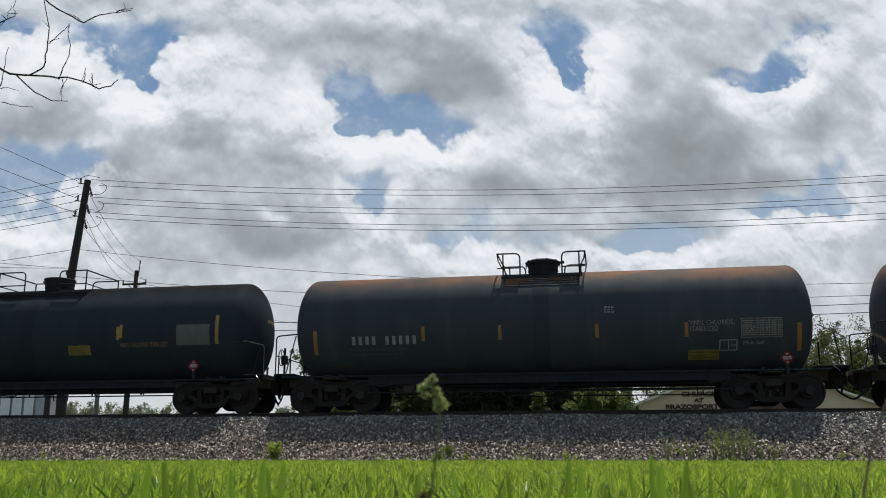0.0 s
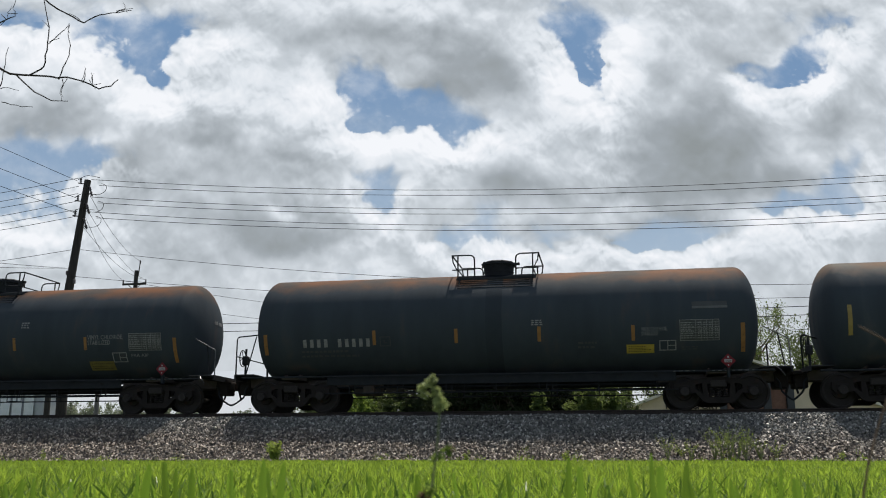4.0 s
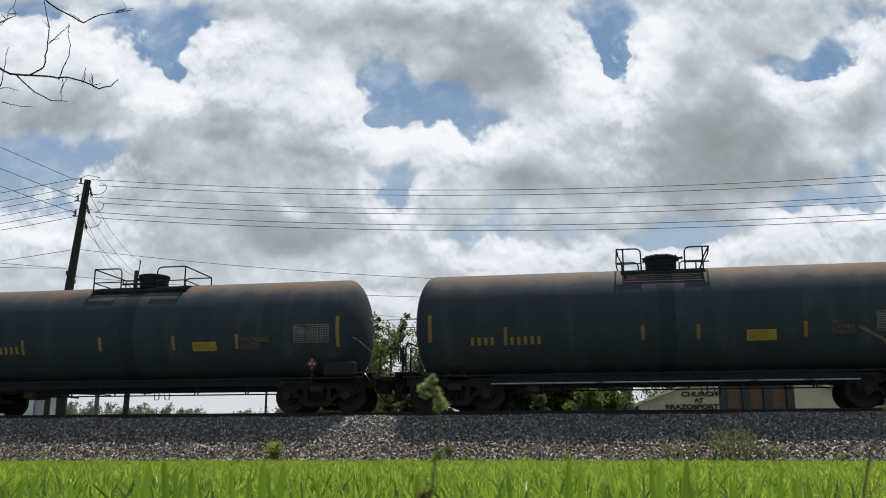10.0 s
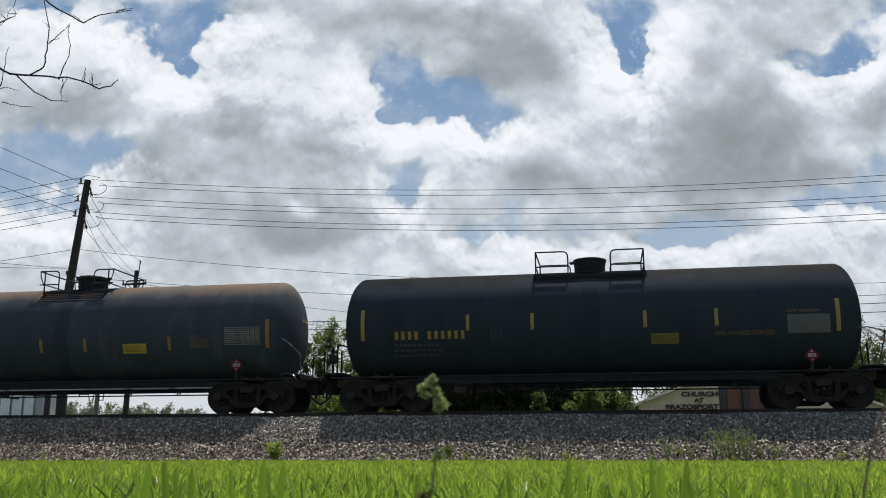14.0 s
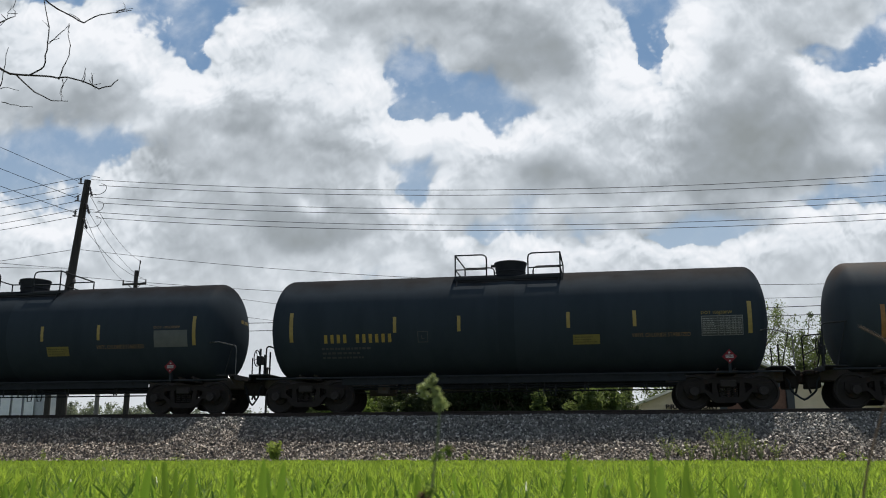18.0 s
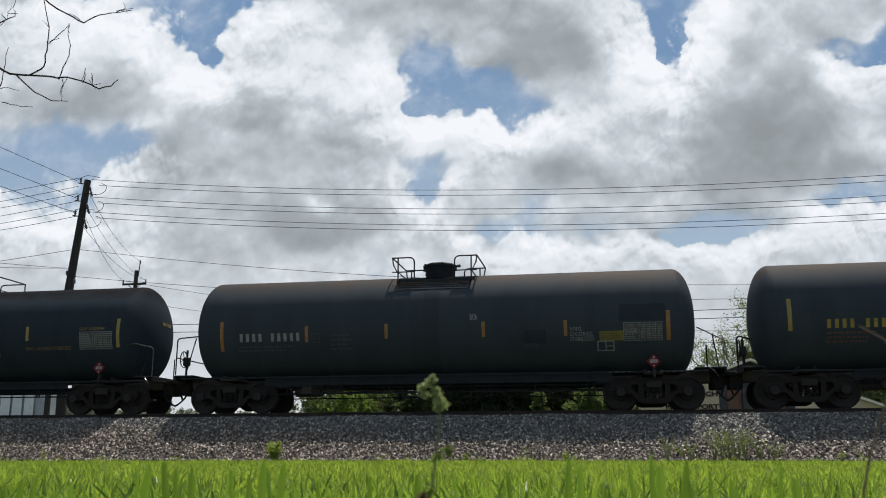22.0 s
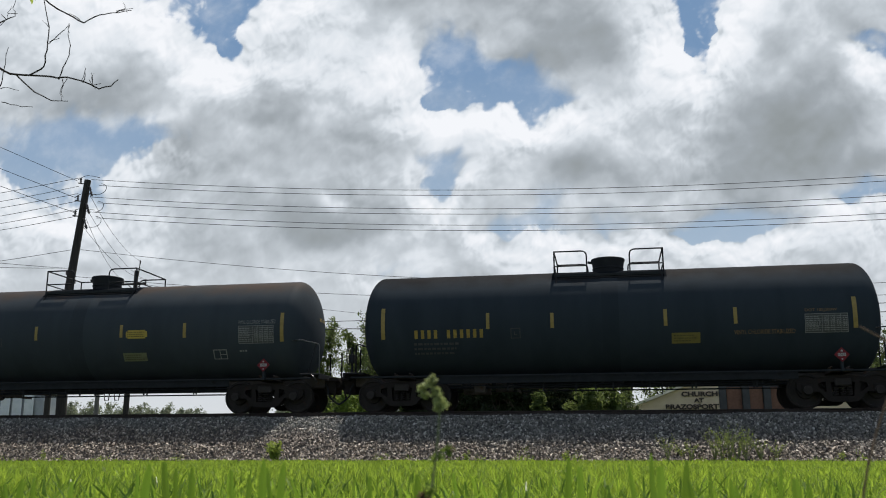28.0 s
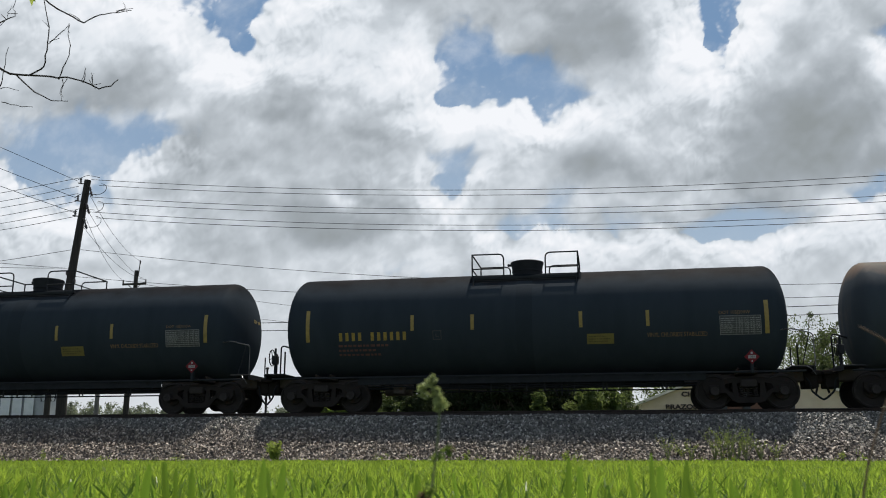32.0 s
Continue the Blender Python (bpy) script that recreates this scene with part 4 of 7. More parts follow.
def patches(rects, out=0.006):
    """Curved patches that lie on the tank's flank: (along, up, width, height)."""
    bm = bmesh.new()
    for x, v, w, h in rects:
        n = max(1, int(h / 0.12))
        rows = [[bm.verts.new(on_tank(x + s * w / 2, v - h / 2 + h * k / n, out)) for s in (-1, 1)] for k in range(n + 1)]
        for p, q in zip(rows, rows[1:]):
            bm.faces.new((p[0], p[1], q[1], q[0]))
    return bm


def lettering(text, x, v, w, h, out=0.008):
    cu = bpy.data.curves.new("lettering", "FONT")
    cu.body, cu.size, cu.align_x, cu.align_y, cu.space_line = text, 1.0, "LEFT", "CENTER", 0.85
    cu.resolution_u = 2
    ob = bpy.data.objects.new("lettering", cu)
    scene.collection.objects.link(ob)
    bpy.context.view_layer.update()
    me = bpy.data.meshes.new_from_object(ob.evaluated_get(bpy.context.evaluated_depsgraph_get()))
    bpy.data.objects.remove(ob)
    xs, ys = [q.co.x for q in me.vertices], [q.co.y for q in me.vertices]
    x0, x1, y0, y1 = min(xs), max(xs), min(ys), max(ys)
    for q in me.vertices:
        q.co = on_tank(x - w / 2 + (q.co.x - x0) / (x1 - x0) * w, v - h / 2 + (q.co.y - y0) / (y1 - y0) * h, out)
    return me


def flat_words(text, w, h, mat):
    """Letters on an upright plane, centred."""
    cu = bpy.data.curves.new("lettering", "FONT")
    cu.body, cu.resolution_u = text, 2
    ob = bpy.data.objects.new("lettering", cu)
    scene.collection.objects.link(ob)
    bpy.context.view_layer.update()
    me = bpy.data.meshes.new_from_object(ob.evaluated_get(bpy.context.evaluated_depsgraph_get()))
    bpy.data.objects.remove(ob)
    xs, ys = [q.co.x for q in me.vertices], [q.co.y for q in me.vertices]
    for q in me.vertices:
        q.co = ((q.co.x - min(xs)) / (max(xs) - min(xs)) * w - w / 2, 0, (q.co.y - min(ys)) / (max(ys) - min(ys)) * h - h / 2)
    me.materials.clear()
    me.materials.append(mat)
    return me


def words(name, text, mat, car, *at):
    me = lettering(text, *at)
    me.materials.clear()
    me.materials.append(mat)
    ob = part(name, me, None, car)
    ob["kind"] = "stuff"
    return ob


def rows_of_bars(x, v, w, h, lines, rng, cell=0.1, fill=0.62, ragged=True):
    out = []
    lh = h / lines
    for k in range(lines):
        vv = v + h / 2 - lh * (k + 0.5)
        end = w * (rng.uniform(0.7, 1.0) if ragged else 1.0)
        q = 0.0
        while q < end - cell * 0.4:
            ww = cell * rng.uniform(0.5, 1.5) * (1 if ragged else 0.9)
            ww = min(ww, end - q)
            out.append((x - w / 2 + q + ww / 2, vv, ww * 0.8, lh * fill))
            q += ww + 0.012
    return out


def outline(x, v, w, h, t=0.028, split=True):
    r = [(x - w / 2, v, t, h), (x + w / 2, v, t, h), (x, v - h / 2, w + t, t), (x, v + h / 2, w + t, t)]
    return r + ([(x, v, t * 0.8, h), (x + w * 0.25, v, w * 0.5, t * 0.8)] if split else [])


def markings(car, key, make, rng):
    tape = M["orange_tape"] if make == "a" or key == "c4" else M["yellow_tape"]
    for x, v, h in STRIPS[key]:
        part("reflector_strip", patches([(x, v, 0.11 if h > 0.6 else 0.095, h)]), tape, car)
    for kind, x, v, w, h in MARKS[key]:
        if kind in ("mark_y", "mark_w"):
            ink = M["yellow_ink"] if kind == "mark_y" else M["white_ink"]
            n = 11 if kind == "mark_y" else 10
            pitch = w / n
            bars = []
            for k in range(n):
                if k == 4:
                    continue
                bx = x - w / 2 + pitch * (k + 0.5)
                bars.append((bx, v, pitch * 0.50, h * 0.92))
            part("reporting_mark", patches(bars), ink, car)["kind"] = "stuff"
        elif kind in ("label", "old_label", "olive_label", "round_label"):
            mat = {"label": "yellow_label", "round_label": "yellow_label"}.get(kind, kind)
            rects = [(x, v, w, h)]
            if kind == "round_label":
                rects = [(x, v, w - 0.12, h), (x - w / 2 + 0.04, v, 0.075, h * 0.7), (x + w / 2 - 0.04, v, 0.075, h * 0.7)]
            lab = part("label_plate", patches(rects, 0.008), M[mat], car, "yellow rectangular label plate")
            part("lettering", patches(rows_of_bars(x, v, w * 0.86, h * 0.74, 4 if kind == "label" else 3, rng, 0.05, 0.42), 0.012), M["dark_ink"], lab)["kind"] = "stuff"
        elif kind in ("table", "pale_panel", "dark_table"):
            pan = part("data_panel", patches([(x, v, w, h)], 0.006), M["pale_panel" if kind == "pale_panel" else "grey_panel"], car, "grey stencilled data panel")
            if kind == "table":
                # ruled table: headings at one side, columns of figures at the other
                split = x - w * 0.1
                bars = rows_of_bars(x - w * 0.3, v, w * 0.36, h * 0.84, 8, rng, 0.07, 0.5)
                for k in range(4):
                    bars += rows_of_bars(x + w * (0.0 + 0.145 * k), v, w * 0.10, h * 0.84, 8, rng, 0.05, 0.5, False)
                bars += outline(x, v, w, h, 0.014, False) + [(split + w * 0.145 * k, v, 0.010, h) for k in range(4)]
                bars += [(x, v + h * (0.5 - k / 8), w, 0.009) for k in range(1, 8)]
                part("lettering", patches(bars, 0.010), M["panel_ink"], pan)["kind"] = "stuff"
            elif kind == "dark_table":
                part("lettering", patches([(x, v - h * 0.3, w, h * 0.3)], 0.010), M["pale_panel"], pan)
        elif kind in ("frame", "fframe"):
            part("stencil_box", patches(outline(x, v, w, h, 0.028 if kind == "frame" else 0.022, kind == "frame")), M["white_ink" if kind == "frame" else "faded_ink"], car)["kind"] = "stuff"
            if kind == "fframe":
                part("stencil_letter", patches([(x - 0.03, v, 0.022, h * 0.36), (x + 0.01, v - h * 0.17, 0.08, 0.022)]), M["faded_ink"], car)["kind"] = "stuff"
        elif kind == "placard":
            bm = bmesh.new()
            c, up = Vector((x, -1.42, ZT + RT * math.sin(v / RT) - 0.03)), Vector((0, 0, 1))
            e = Vector((1, 0, 0))
            nrm = e.cross(up).normalized()

            def diamond(bm, r, d, th=0.008):
                q = [bm.verts.new(c + nrm * d + r * k) for k in (up, e, -up, -e)]
                q2 = [bm.verts.new(z.co + nrm * th) for z in q]
                bm.faces.new(q2[::-1])
                for k in range(4):
                    bm.faces.new((q[k], q[(k + 1) % 4], q2[(k + 1) % 4], q2[k]))
                bmesh.ops.recalc_face_normals(bm, faces=bm.faces)

            diamond(bm, 0.195, 0)
            pl = part("hazard_placard", bm, M["placard_red"], car, "red and white diamond hazard placard")
            bm = bmesh.new()
            for dx, dz, ww, hh in ((0, 0, 0.20, 0.085), (0, 0.10, 0.05, 0.045), (0, -0.115, 0.035, 0.04)):
                q = [bm.verts.new(c + nrm * 0.012 + e * (dx + sx * ww / 2) + up * (dz + sz * hh / 2)) for sx, sz in ((-1, -1), (1, -1), (1, 1), (-1, 1))]
                bm.faces.new(q)
            part("number_panel", bm, M["placard_white"], pl)["kind"] = "stuff"
            bm = bmesh.new()
            box(bm, (x, -1.33, c.z - 0.30), (0.07, 0.16, 0.26), bevel=0.01)
            part("placard_bracket", bm, M["box_grey"], car)
            me = shared("hazard_number", lambda: flat_words("1086", 0.17, 0.062, M["sign_letters"]))
            num = part("hazard_number", me, None, pl)
            num.location = c + nrm * 0.016
            num["kind"] = "stuff"
        elif kind in ("vc1", "vc2", "vc3", "vc2b", "vc3b"):
            text = {"1": "VINYL CHLORIDE, STABILIZED", "2": "VINYL CHLORIDE,\nSTABILIZED", "3": "VINYL\nCHLORIDE,\nSTABILIZED"}[kind[2]]
            words("lettering", text, M["brown_ink" if kind.endswith("b") else "white_ink"], car, x, v, w, h)
        elif kind == "fra":
            words("lettering", "FRA AIP", M["white_ink"], car, x, v, w, h)
        elif kind == "dot":
            words("lettering", "DOT 105J300W", M["yellow_ink" if key == "c6" else "brown_ink"], car, x, v, w, h)
        elif kind == "brown_line":
            words("lettering", "VINYL CHLORIDE STABILIZED", M["brown_ink"], car, x, v, w, h)
        elif kind == "dark_patch":
            part("repainted_patch", patches([(x, v, w, h)], 0.004), M["patch_black"], car, "dark repainted patch")
        elif kind == "small":
            part("lettering", patches(rows_of_bars(x, v, w, h, 3 if h > 0.1 else 1, rng, 0.09)), M["white_ink"], car)["kind"] = "stuff"
        else:
            lines = int(kind[-1])
            part("lettering", patches(rows_of_bars(x, v, w, h, lines, rng, 0.12, 0.45)), M["red_ink" if kind.startswith("brown") else "faded_ink"], car)["kind"] = "stuff"


def head_bars(length):
    """Stencil bars across the middle of the tank's end."""
    bm = bmesh.new()
    for k in range(10):
        if k == 4:
            continue
        y0 = 0.05 + k * 0.066
        q = []
        for y, z in ((y0, 2.80), (y0 + 0.038, 2.80), (y0 + 0.038, 2.91), (y0, 2.91)):
            r = math.sqrt(y * y + (z - ZT) ** 2) / RT
            q.append(bm.verts.new((length / 2 - 0.10 - 0.57 + 0.57 * math.sqrt(1 - r ** (2 / 0.88)) + 0.012, y, z)))
        bm.faces.new(q)
    return bm


def wheelset_mesh():
    bm = bmesh.new()
    for s in (-1, 1):
        prof = [(0.66, 0.10), (0.66, 0.20), (0.69, 0.22), (0.70, 0.40), (0.665, 0.415), (0.665, 0.475), (0.69, 0.485), (0.705, 0.458), (0.80, 0.452), (0.805, 0.41), (0.77, 0.40), (0.745, 0.22), (0.80, 0.20), (0.80, 0.10)]
        b2 = bmesh.new()
        lathe(b2, [(s * h, r) for h, r in prof], 40, "y")
        me = bpy.data.meshes.new("tmp")
        b2.to_mesh(me)
        b2.free()
        bm.from_mesh(me)
        bpy.data.meshes.remove(me)
    tube(bm, (0, -1.16, 0), (0, 1.16, 0), 0.085, 14)
    for s in (-1, 1):
        tube(bm, (0, s * 1.0, 0), (0, s * 1.19, 0), 0.115, 14)
        for k in range(3):
            a = k * 2 * math.pi / 3
            box(bm, (0.06 * math.cos(a), s * 1.195, 0.06 * math.sin(a)), (0.03, 0.025, 0.03))
    bmesh.ops.recalc_face_normals(bm, faces=bm.faces)
    return finish("wheelset", bm, M["wheel_steel"], True)


def side_frame_mesh(y):
    """Cast side frame: arched top, open windows, dropped spring seat."""
    bm = bmesh.new()
    outer = [(-1.16, 0.50), (-1.14, 0.66), (-0.95, 0.70), (-0.52, 0.80), (-0.2, 0.84), (0.2, 0.84), (0.52, 0.80), (0.95, 0.70), (1.14, 0.66), (1.16, 0.50),
             (1.05, 0.36), (0.76, 0.40), (0.60, 0.42), (0.42, 0.20), (0.30, 0.15), (-0.30, 0.15), (-0.42, 0.20), (-0.60, 0.42), (-0.76, 0.40), (-1.05, 0.36)]
    inner = [(-0.26, 0.30), (0.26, 0.30), (0.30, 0.66), (-0.30, 0.66)]
    eyes = [[(s * 0.42, 0.40), (s * 0.62, 0.54), (s * 0.60, 0.64), (s * 0.42, 0.68)] for s in (-1, 1)]
    loops = [outer, inner, *eyes]
    edges = []
    for lp in loops:
        vs = [bm.verts.new((x, 0, z)) for x, z in lp]
        edges += [bm.edges.new((vs[k], vs[(k + 1) % len(vs)])) for k in range(len(vs))]
    got = bmesh.ops.triangle_fill(bm, edges=edges, use_beauty=True)
    faces = [g for g in got["geom"] if isinstance(g, bmesh.types.BMFace)]
    ext = bmesh.ops.extrude_face_region(bm, geom=faces)
    bmesh.ops.translate(bm, verts=[g for g in ext["geom"] if isinstance(g, bmesh.types.BMVert)], vec=(0, 0.14, 0))
    bmesh.ops.translate(bm, verts=bm.verts, vec=(0, y - 0.07, 0))
    for k in (-1, 1):
        box(bm, (k * 0.889, y, 0.52), (0.30, 0.20, 0.20), bevel=0.03)
    bmesh.ops.recalc_face_normals(bm, faces=bm.faces)
    return finish("side_frame", bm, M["truck_steel"])


def spring_mesh():
    bm = bmesh.new()
    pts = [(0.066 * math.cos(k * 0.7), 0.066 * math.sin(k * 0.7), 0.30 + 0.0066 * k) for k in range(42)]
    bent(bm, pts, 0.016, 5)
    return finish("spring", bm, M["wheel_steel"], True)


def bolster_mesh():
    bm = bmesh.new()
    box(bm, (0, 0, 0.66), (0.42, 2.3, 0.20), bevel=0.03)
    box(bm, (0, 0, 0.80), (0.5, 0.6, 0.12), bevel=0.02)
    for s in (-1, 1):
        box(bm, (s * 0.42, 0, 0.34), (0.08, 1.7, 0.12), bevel=0.01)
        box(bm, (s * 0.42, -0.72, 0.40), (0.09, 0.12, 0.28), bevel=0.01)
        box(bm, (s * 0.42, 0.72, 0.40), (0.09, 0.12, 0.28), bevel=0.01)
        tube(bm, (s * 0.40, 0, 0.36), (-s * 0.05, 0, 0.78), 0.025, 6)
    return finish("bolster", bm, M["wheel_steel"])


def truck(car, x, wheels):
    t = part("truck", shared("bolster", bolster_mesh), None, car, "rusty three-piece freight truck")
    t.location = (x, 0, 0)
    for y in (-1.0, 1.0):
        part("side_frame", shared(("frame", y), lambda: side_frame_mesh(y)), None, t)
        for k in (-0.17, 0.0, 0.17):
            part("spring", shared("spring", spring_mesh), None, t).location = (k, y, 0)
    for dx in (-0.889, 0.889):
        w = part("wheelset", shared("wheelset", wheelset_mesh), None, t)
        w.location = (dx, 0, 0.457)
        wheels.append(w)


def manway_mesh(make):
    bm = bmesh.new()
    r = 0.46 if make == "b" else 0.43
    top = 4.47 if make == "b" else 4.43
    if make == "b":
        lathe(bm, [(3.8, 0.43), (4.08, 0.435), (4.09, 0.455), (4.12, 0.455), (4.13, 0.44), (4.28, 0.465), (4.34, 0.49), (4.375, 0.495), (4.395, 0.48), (4.41, 0.42), (4.415, 0.05)], 40, "z")
        return finish("manway_housing", bm, M["black_steel"], True)
    lathe(bm, [(3.8, r), (4.10, r), (4.10, r + 0.02), (4.13, r + 0.02), (4.13, r), (top - 0.13, r + 0.03), (top - 0.12, r + 0.08), (top - 0.05, r + 0.08), (top - 0.04, r + 0.04), (top, r - 0.02), (top + 0.02, 0.05)], 40, "z")
    return finish("manway_housing", bm, M["black_steel"], True)


def bolt_mesh():
    bm = bmesh.new()
    tube(bm, (0, 0, -0.08), (0, 0, 0.11), 0.017, 6)
    tube(bm, (0, 0, 0.07), (0, 0, 0.10), 0.03, 6)
    return finish("bolt", bm, M["black_steel"])


def manway_hinge_mesh(make):
    bm = bmesh.new()
    top = 4.385 if make == "b" else 4.43
    for s in (1,) if make == "a" else (-0.92,):
        box(bm, (s * 0.55, 0, top - 0.06), (0.16, 0.10, 0.06), bevel=0.01)
        tube(bm, (s * 0.60, -0.07, top - 0.05), (s * 0.60, 0.07, top - 0.05), 0.03, 8)
    return finish("manway_hinge", bm, M["black_steel"])


def deck_mesh(side, half):
    """Grating walkway along one side of the manway, with cross bars and a kick edge."""
    bm = bmesh.new()
    z = 3.79
    y0, y1 = (-0.98, -0.68) if side < 0 else (0.68, 0.98)
    for y in (y0, y1):
        box(bm, (0, y, z - 0.02), (2 * half, 0.03, 0.07))
    n = int(2 * half / 0.06)
    for k in range(n + 1):
        box(bm, (-half + 2 * half * k / n, (y0 + y1) / 2, z), (0.012, y1 - y0, 0.03))
    for k in range(1, 5):
        box(bm, (0, y0 + (y1 - y0) * k / 5, z), (2 * half, 0.012, 0.025))
    return finish("walkway", bm, M["black_steel"])


def bracket_mesh(s):
    bm = bmesh.new()
    foot = ZT + math.sqrt(RT * RT - 1.0) - 0.02
    box(bm, (0, s * 0.96, (foot + 3.78) / 2), (0.05, 0.04, max(0.05, 3.78 - foot)))
    tube(bm, (0, s * 0.97, 3.77), (0, s * 1.12, ZT + math.sqrt(RT * RT - 1.12 ** 2)), 0.016, 6)
    return finish("walkway_bracket", bm, M["black_steel"])


def rib_mesh(half, k):
    """Low rib that runs along the crown just below the walkway."""
    bm = bmesh.new()
    a = math.radians(38 + 4 * k)
    y, z = -(RT + 0.01) * math.sin(a), ZT + (RT + 0.01) * math.cos(a)
    tube(bm, (-half, y, z), (half, y, z), 0.009, 6)
    return finish("saddle_rib", bm, M["black_steel"])


def guard_rail_mesh(s, half, make):
    """Guard rail round one end of the walkway: near rail, end rail, far rail, with a mid rail."""
    bm = bmesh.new()
    z, h, r = 3.79, 0.69, 0.022
    xe, xi = s * half, s * 0.60
    flare = 0.0 if make == "b" else 0.17
    xt = s * (half + flare)
    for y in (-0.95, 0.95):
        loop = [(xt, y, z + h)] + corner((xt, y, z + h), (xi, y, z + h), (xi, y, z + 0.0), 0.16) + [(xi, y, z + 0.0 if make == "a" else z + h * 0.45)]
        bent(bm, loop, r)
        tube(bm, (xe, y, z - 0.02), (xe, y, z + h), r, 7)
        tube(bm, (xe if make == "b" else xt, y, z + h * 0.38), (xi, y, z + h * 0.38), r * 0.85, 6)
        if make == "b":
            tube(bm, (xi, y, z), (xi, y, z + h * 0.45), r, 6)
        else:
            bent(bm, [(xt, y, z + h), (xt - s * 0.03, y, z + h * 0.7), (xe + s * 0.02, y, z + h * 0.36)], r * 0.9)
    tube(bm, (xt, -0.95, z + h), (xt, 0.95, z + h), r, 7)
    tube(bm, (xe, -0.95, z + h * 0.38), (xe, 0.95, z + h * 0.38), r * 0.85, 6)
    return finish("guard_rail", bm, M["black_steel"], True)


def spill_mesh(name, x0, x1, v0, v1, mat):
    """Painted field that lies on the tank between two heights up the flank."""
    bm = bmesh.new()
    n = 48
    rows = [[bm.verts.new(on_tank(x, v0 + (v1 - v0) * k / n, 0.004)) for x in (x0, x1)] for k in range(n + 1)]
    for p, q in zip(rows, rows[1:]):
        bm.faces.new((p[0], p[1], q[1], q[0]))
    return finish(name, bm, M[mat], True)


def sill_mesh(s, length):
    """Stub sill, bolster saddle and end platform at one end."""
    bm = bmesh.new()
    e = length / 2
    x0, x1 = sorted((s * (e - 2.9), s * (e + 0.30)))
    box(bm, ((x0 + x1) / 2, 0, 0.93), (x1 - x0, 0.52, 0.34), bevel=0.02)
    xb = s * (e - 1.35)
    for dx in (-0.22, 0.22):
        pts = [(-1.05, 1.06), (-0.95, 1.09), (-0.8, 1.08), (-0.5, 1.06), (0.5, 1.06), (0.8, 1.08), (0.95, 1.09), (1.05, 1.06), (0.8, 0.92), (-0.8, 0.92)]
        vs = [bm.verts.new((xb + dx - 0.02, y, z)) for y, z in pts]
        f = bm.faces.new(vs)
        g = bmesh.ops.extrude_face_region(bm, geom=[f])
        bmesh.ops.translate(bm, verts=[v for v in g["geom"] if isinstance(v, bmesh.types.BMVert)], vec=(0.04, 0, 0))
    box(bm, (xb, 0, 0.96), (0.5, 2.5, 0.06))
    bmesh.ops.recalc_face_normals(bm, faces=bm.faces)
    return finish("stub_sill", bm, M["lifted_rusty_steel"])


def end_platform_mesh(s, length, reach):
    bm = bmesh.new()
    e = length / 2
    box(bm, (s * (e + (reach - 0.25) / 2), 0, 1.08), (reach + 0.25, 2.5, 0.04), bevel=0.008)
    box(bm, (s * (e + reach - 0.02), 0, 1.02), (0.05, 2.5, 0.14))
    return finish("end_platform", bm, M["black_steel"])


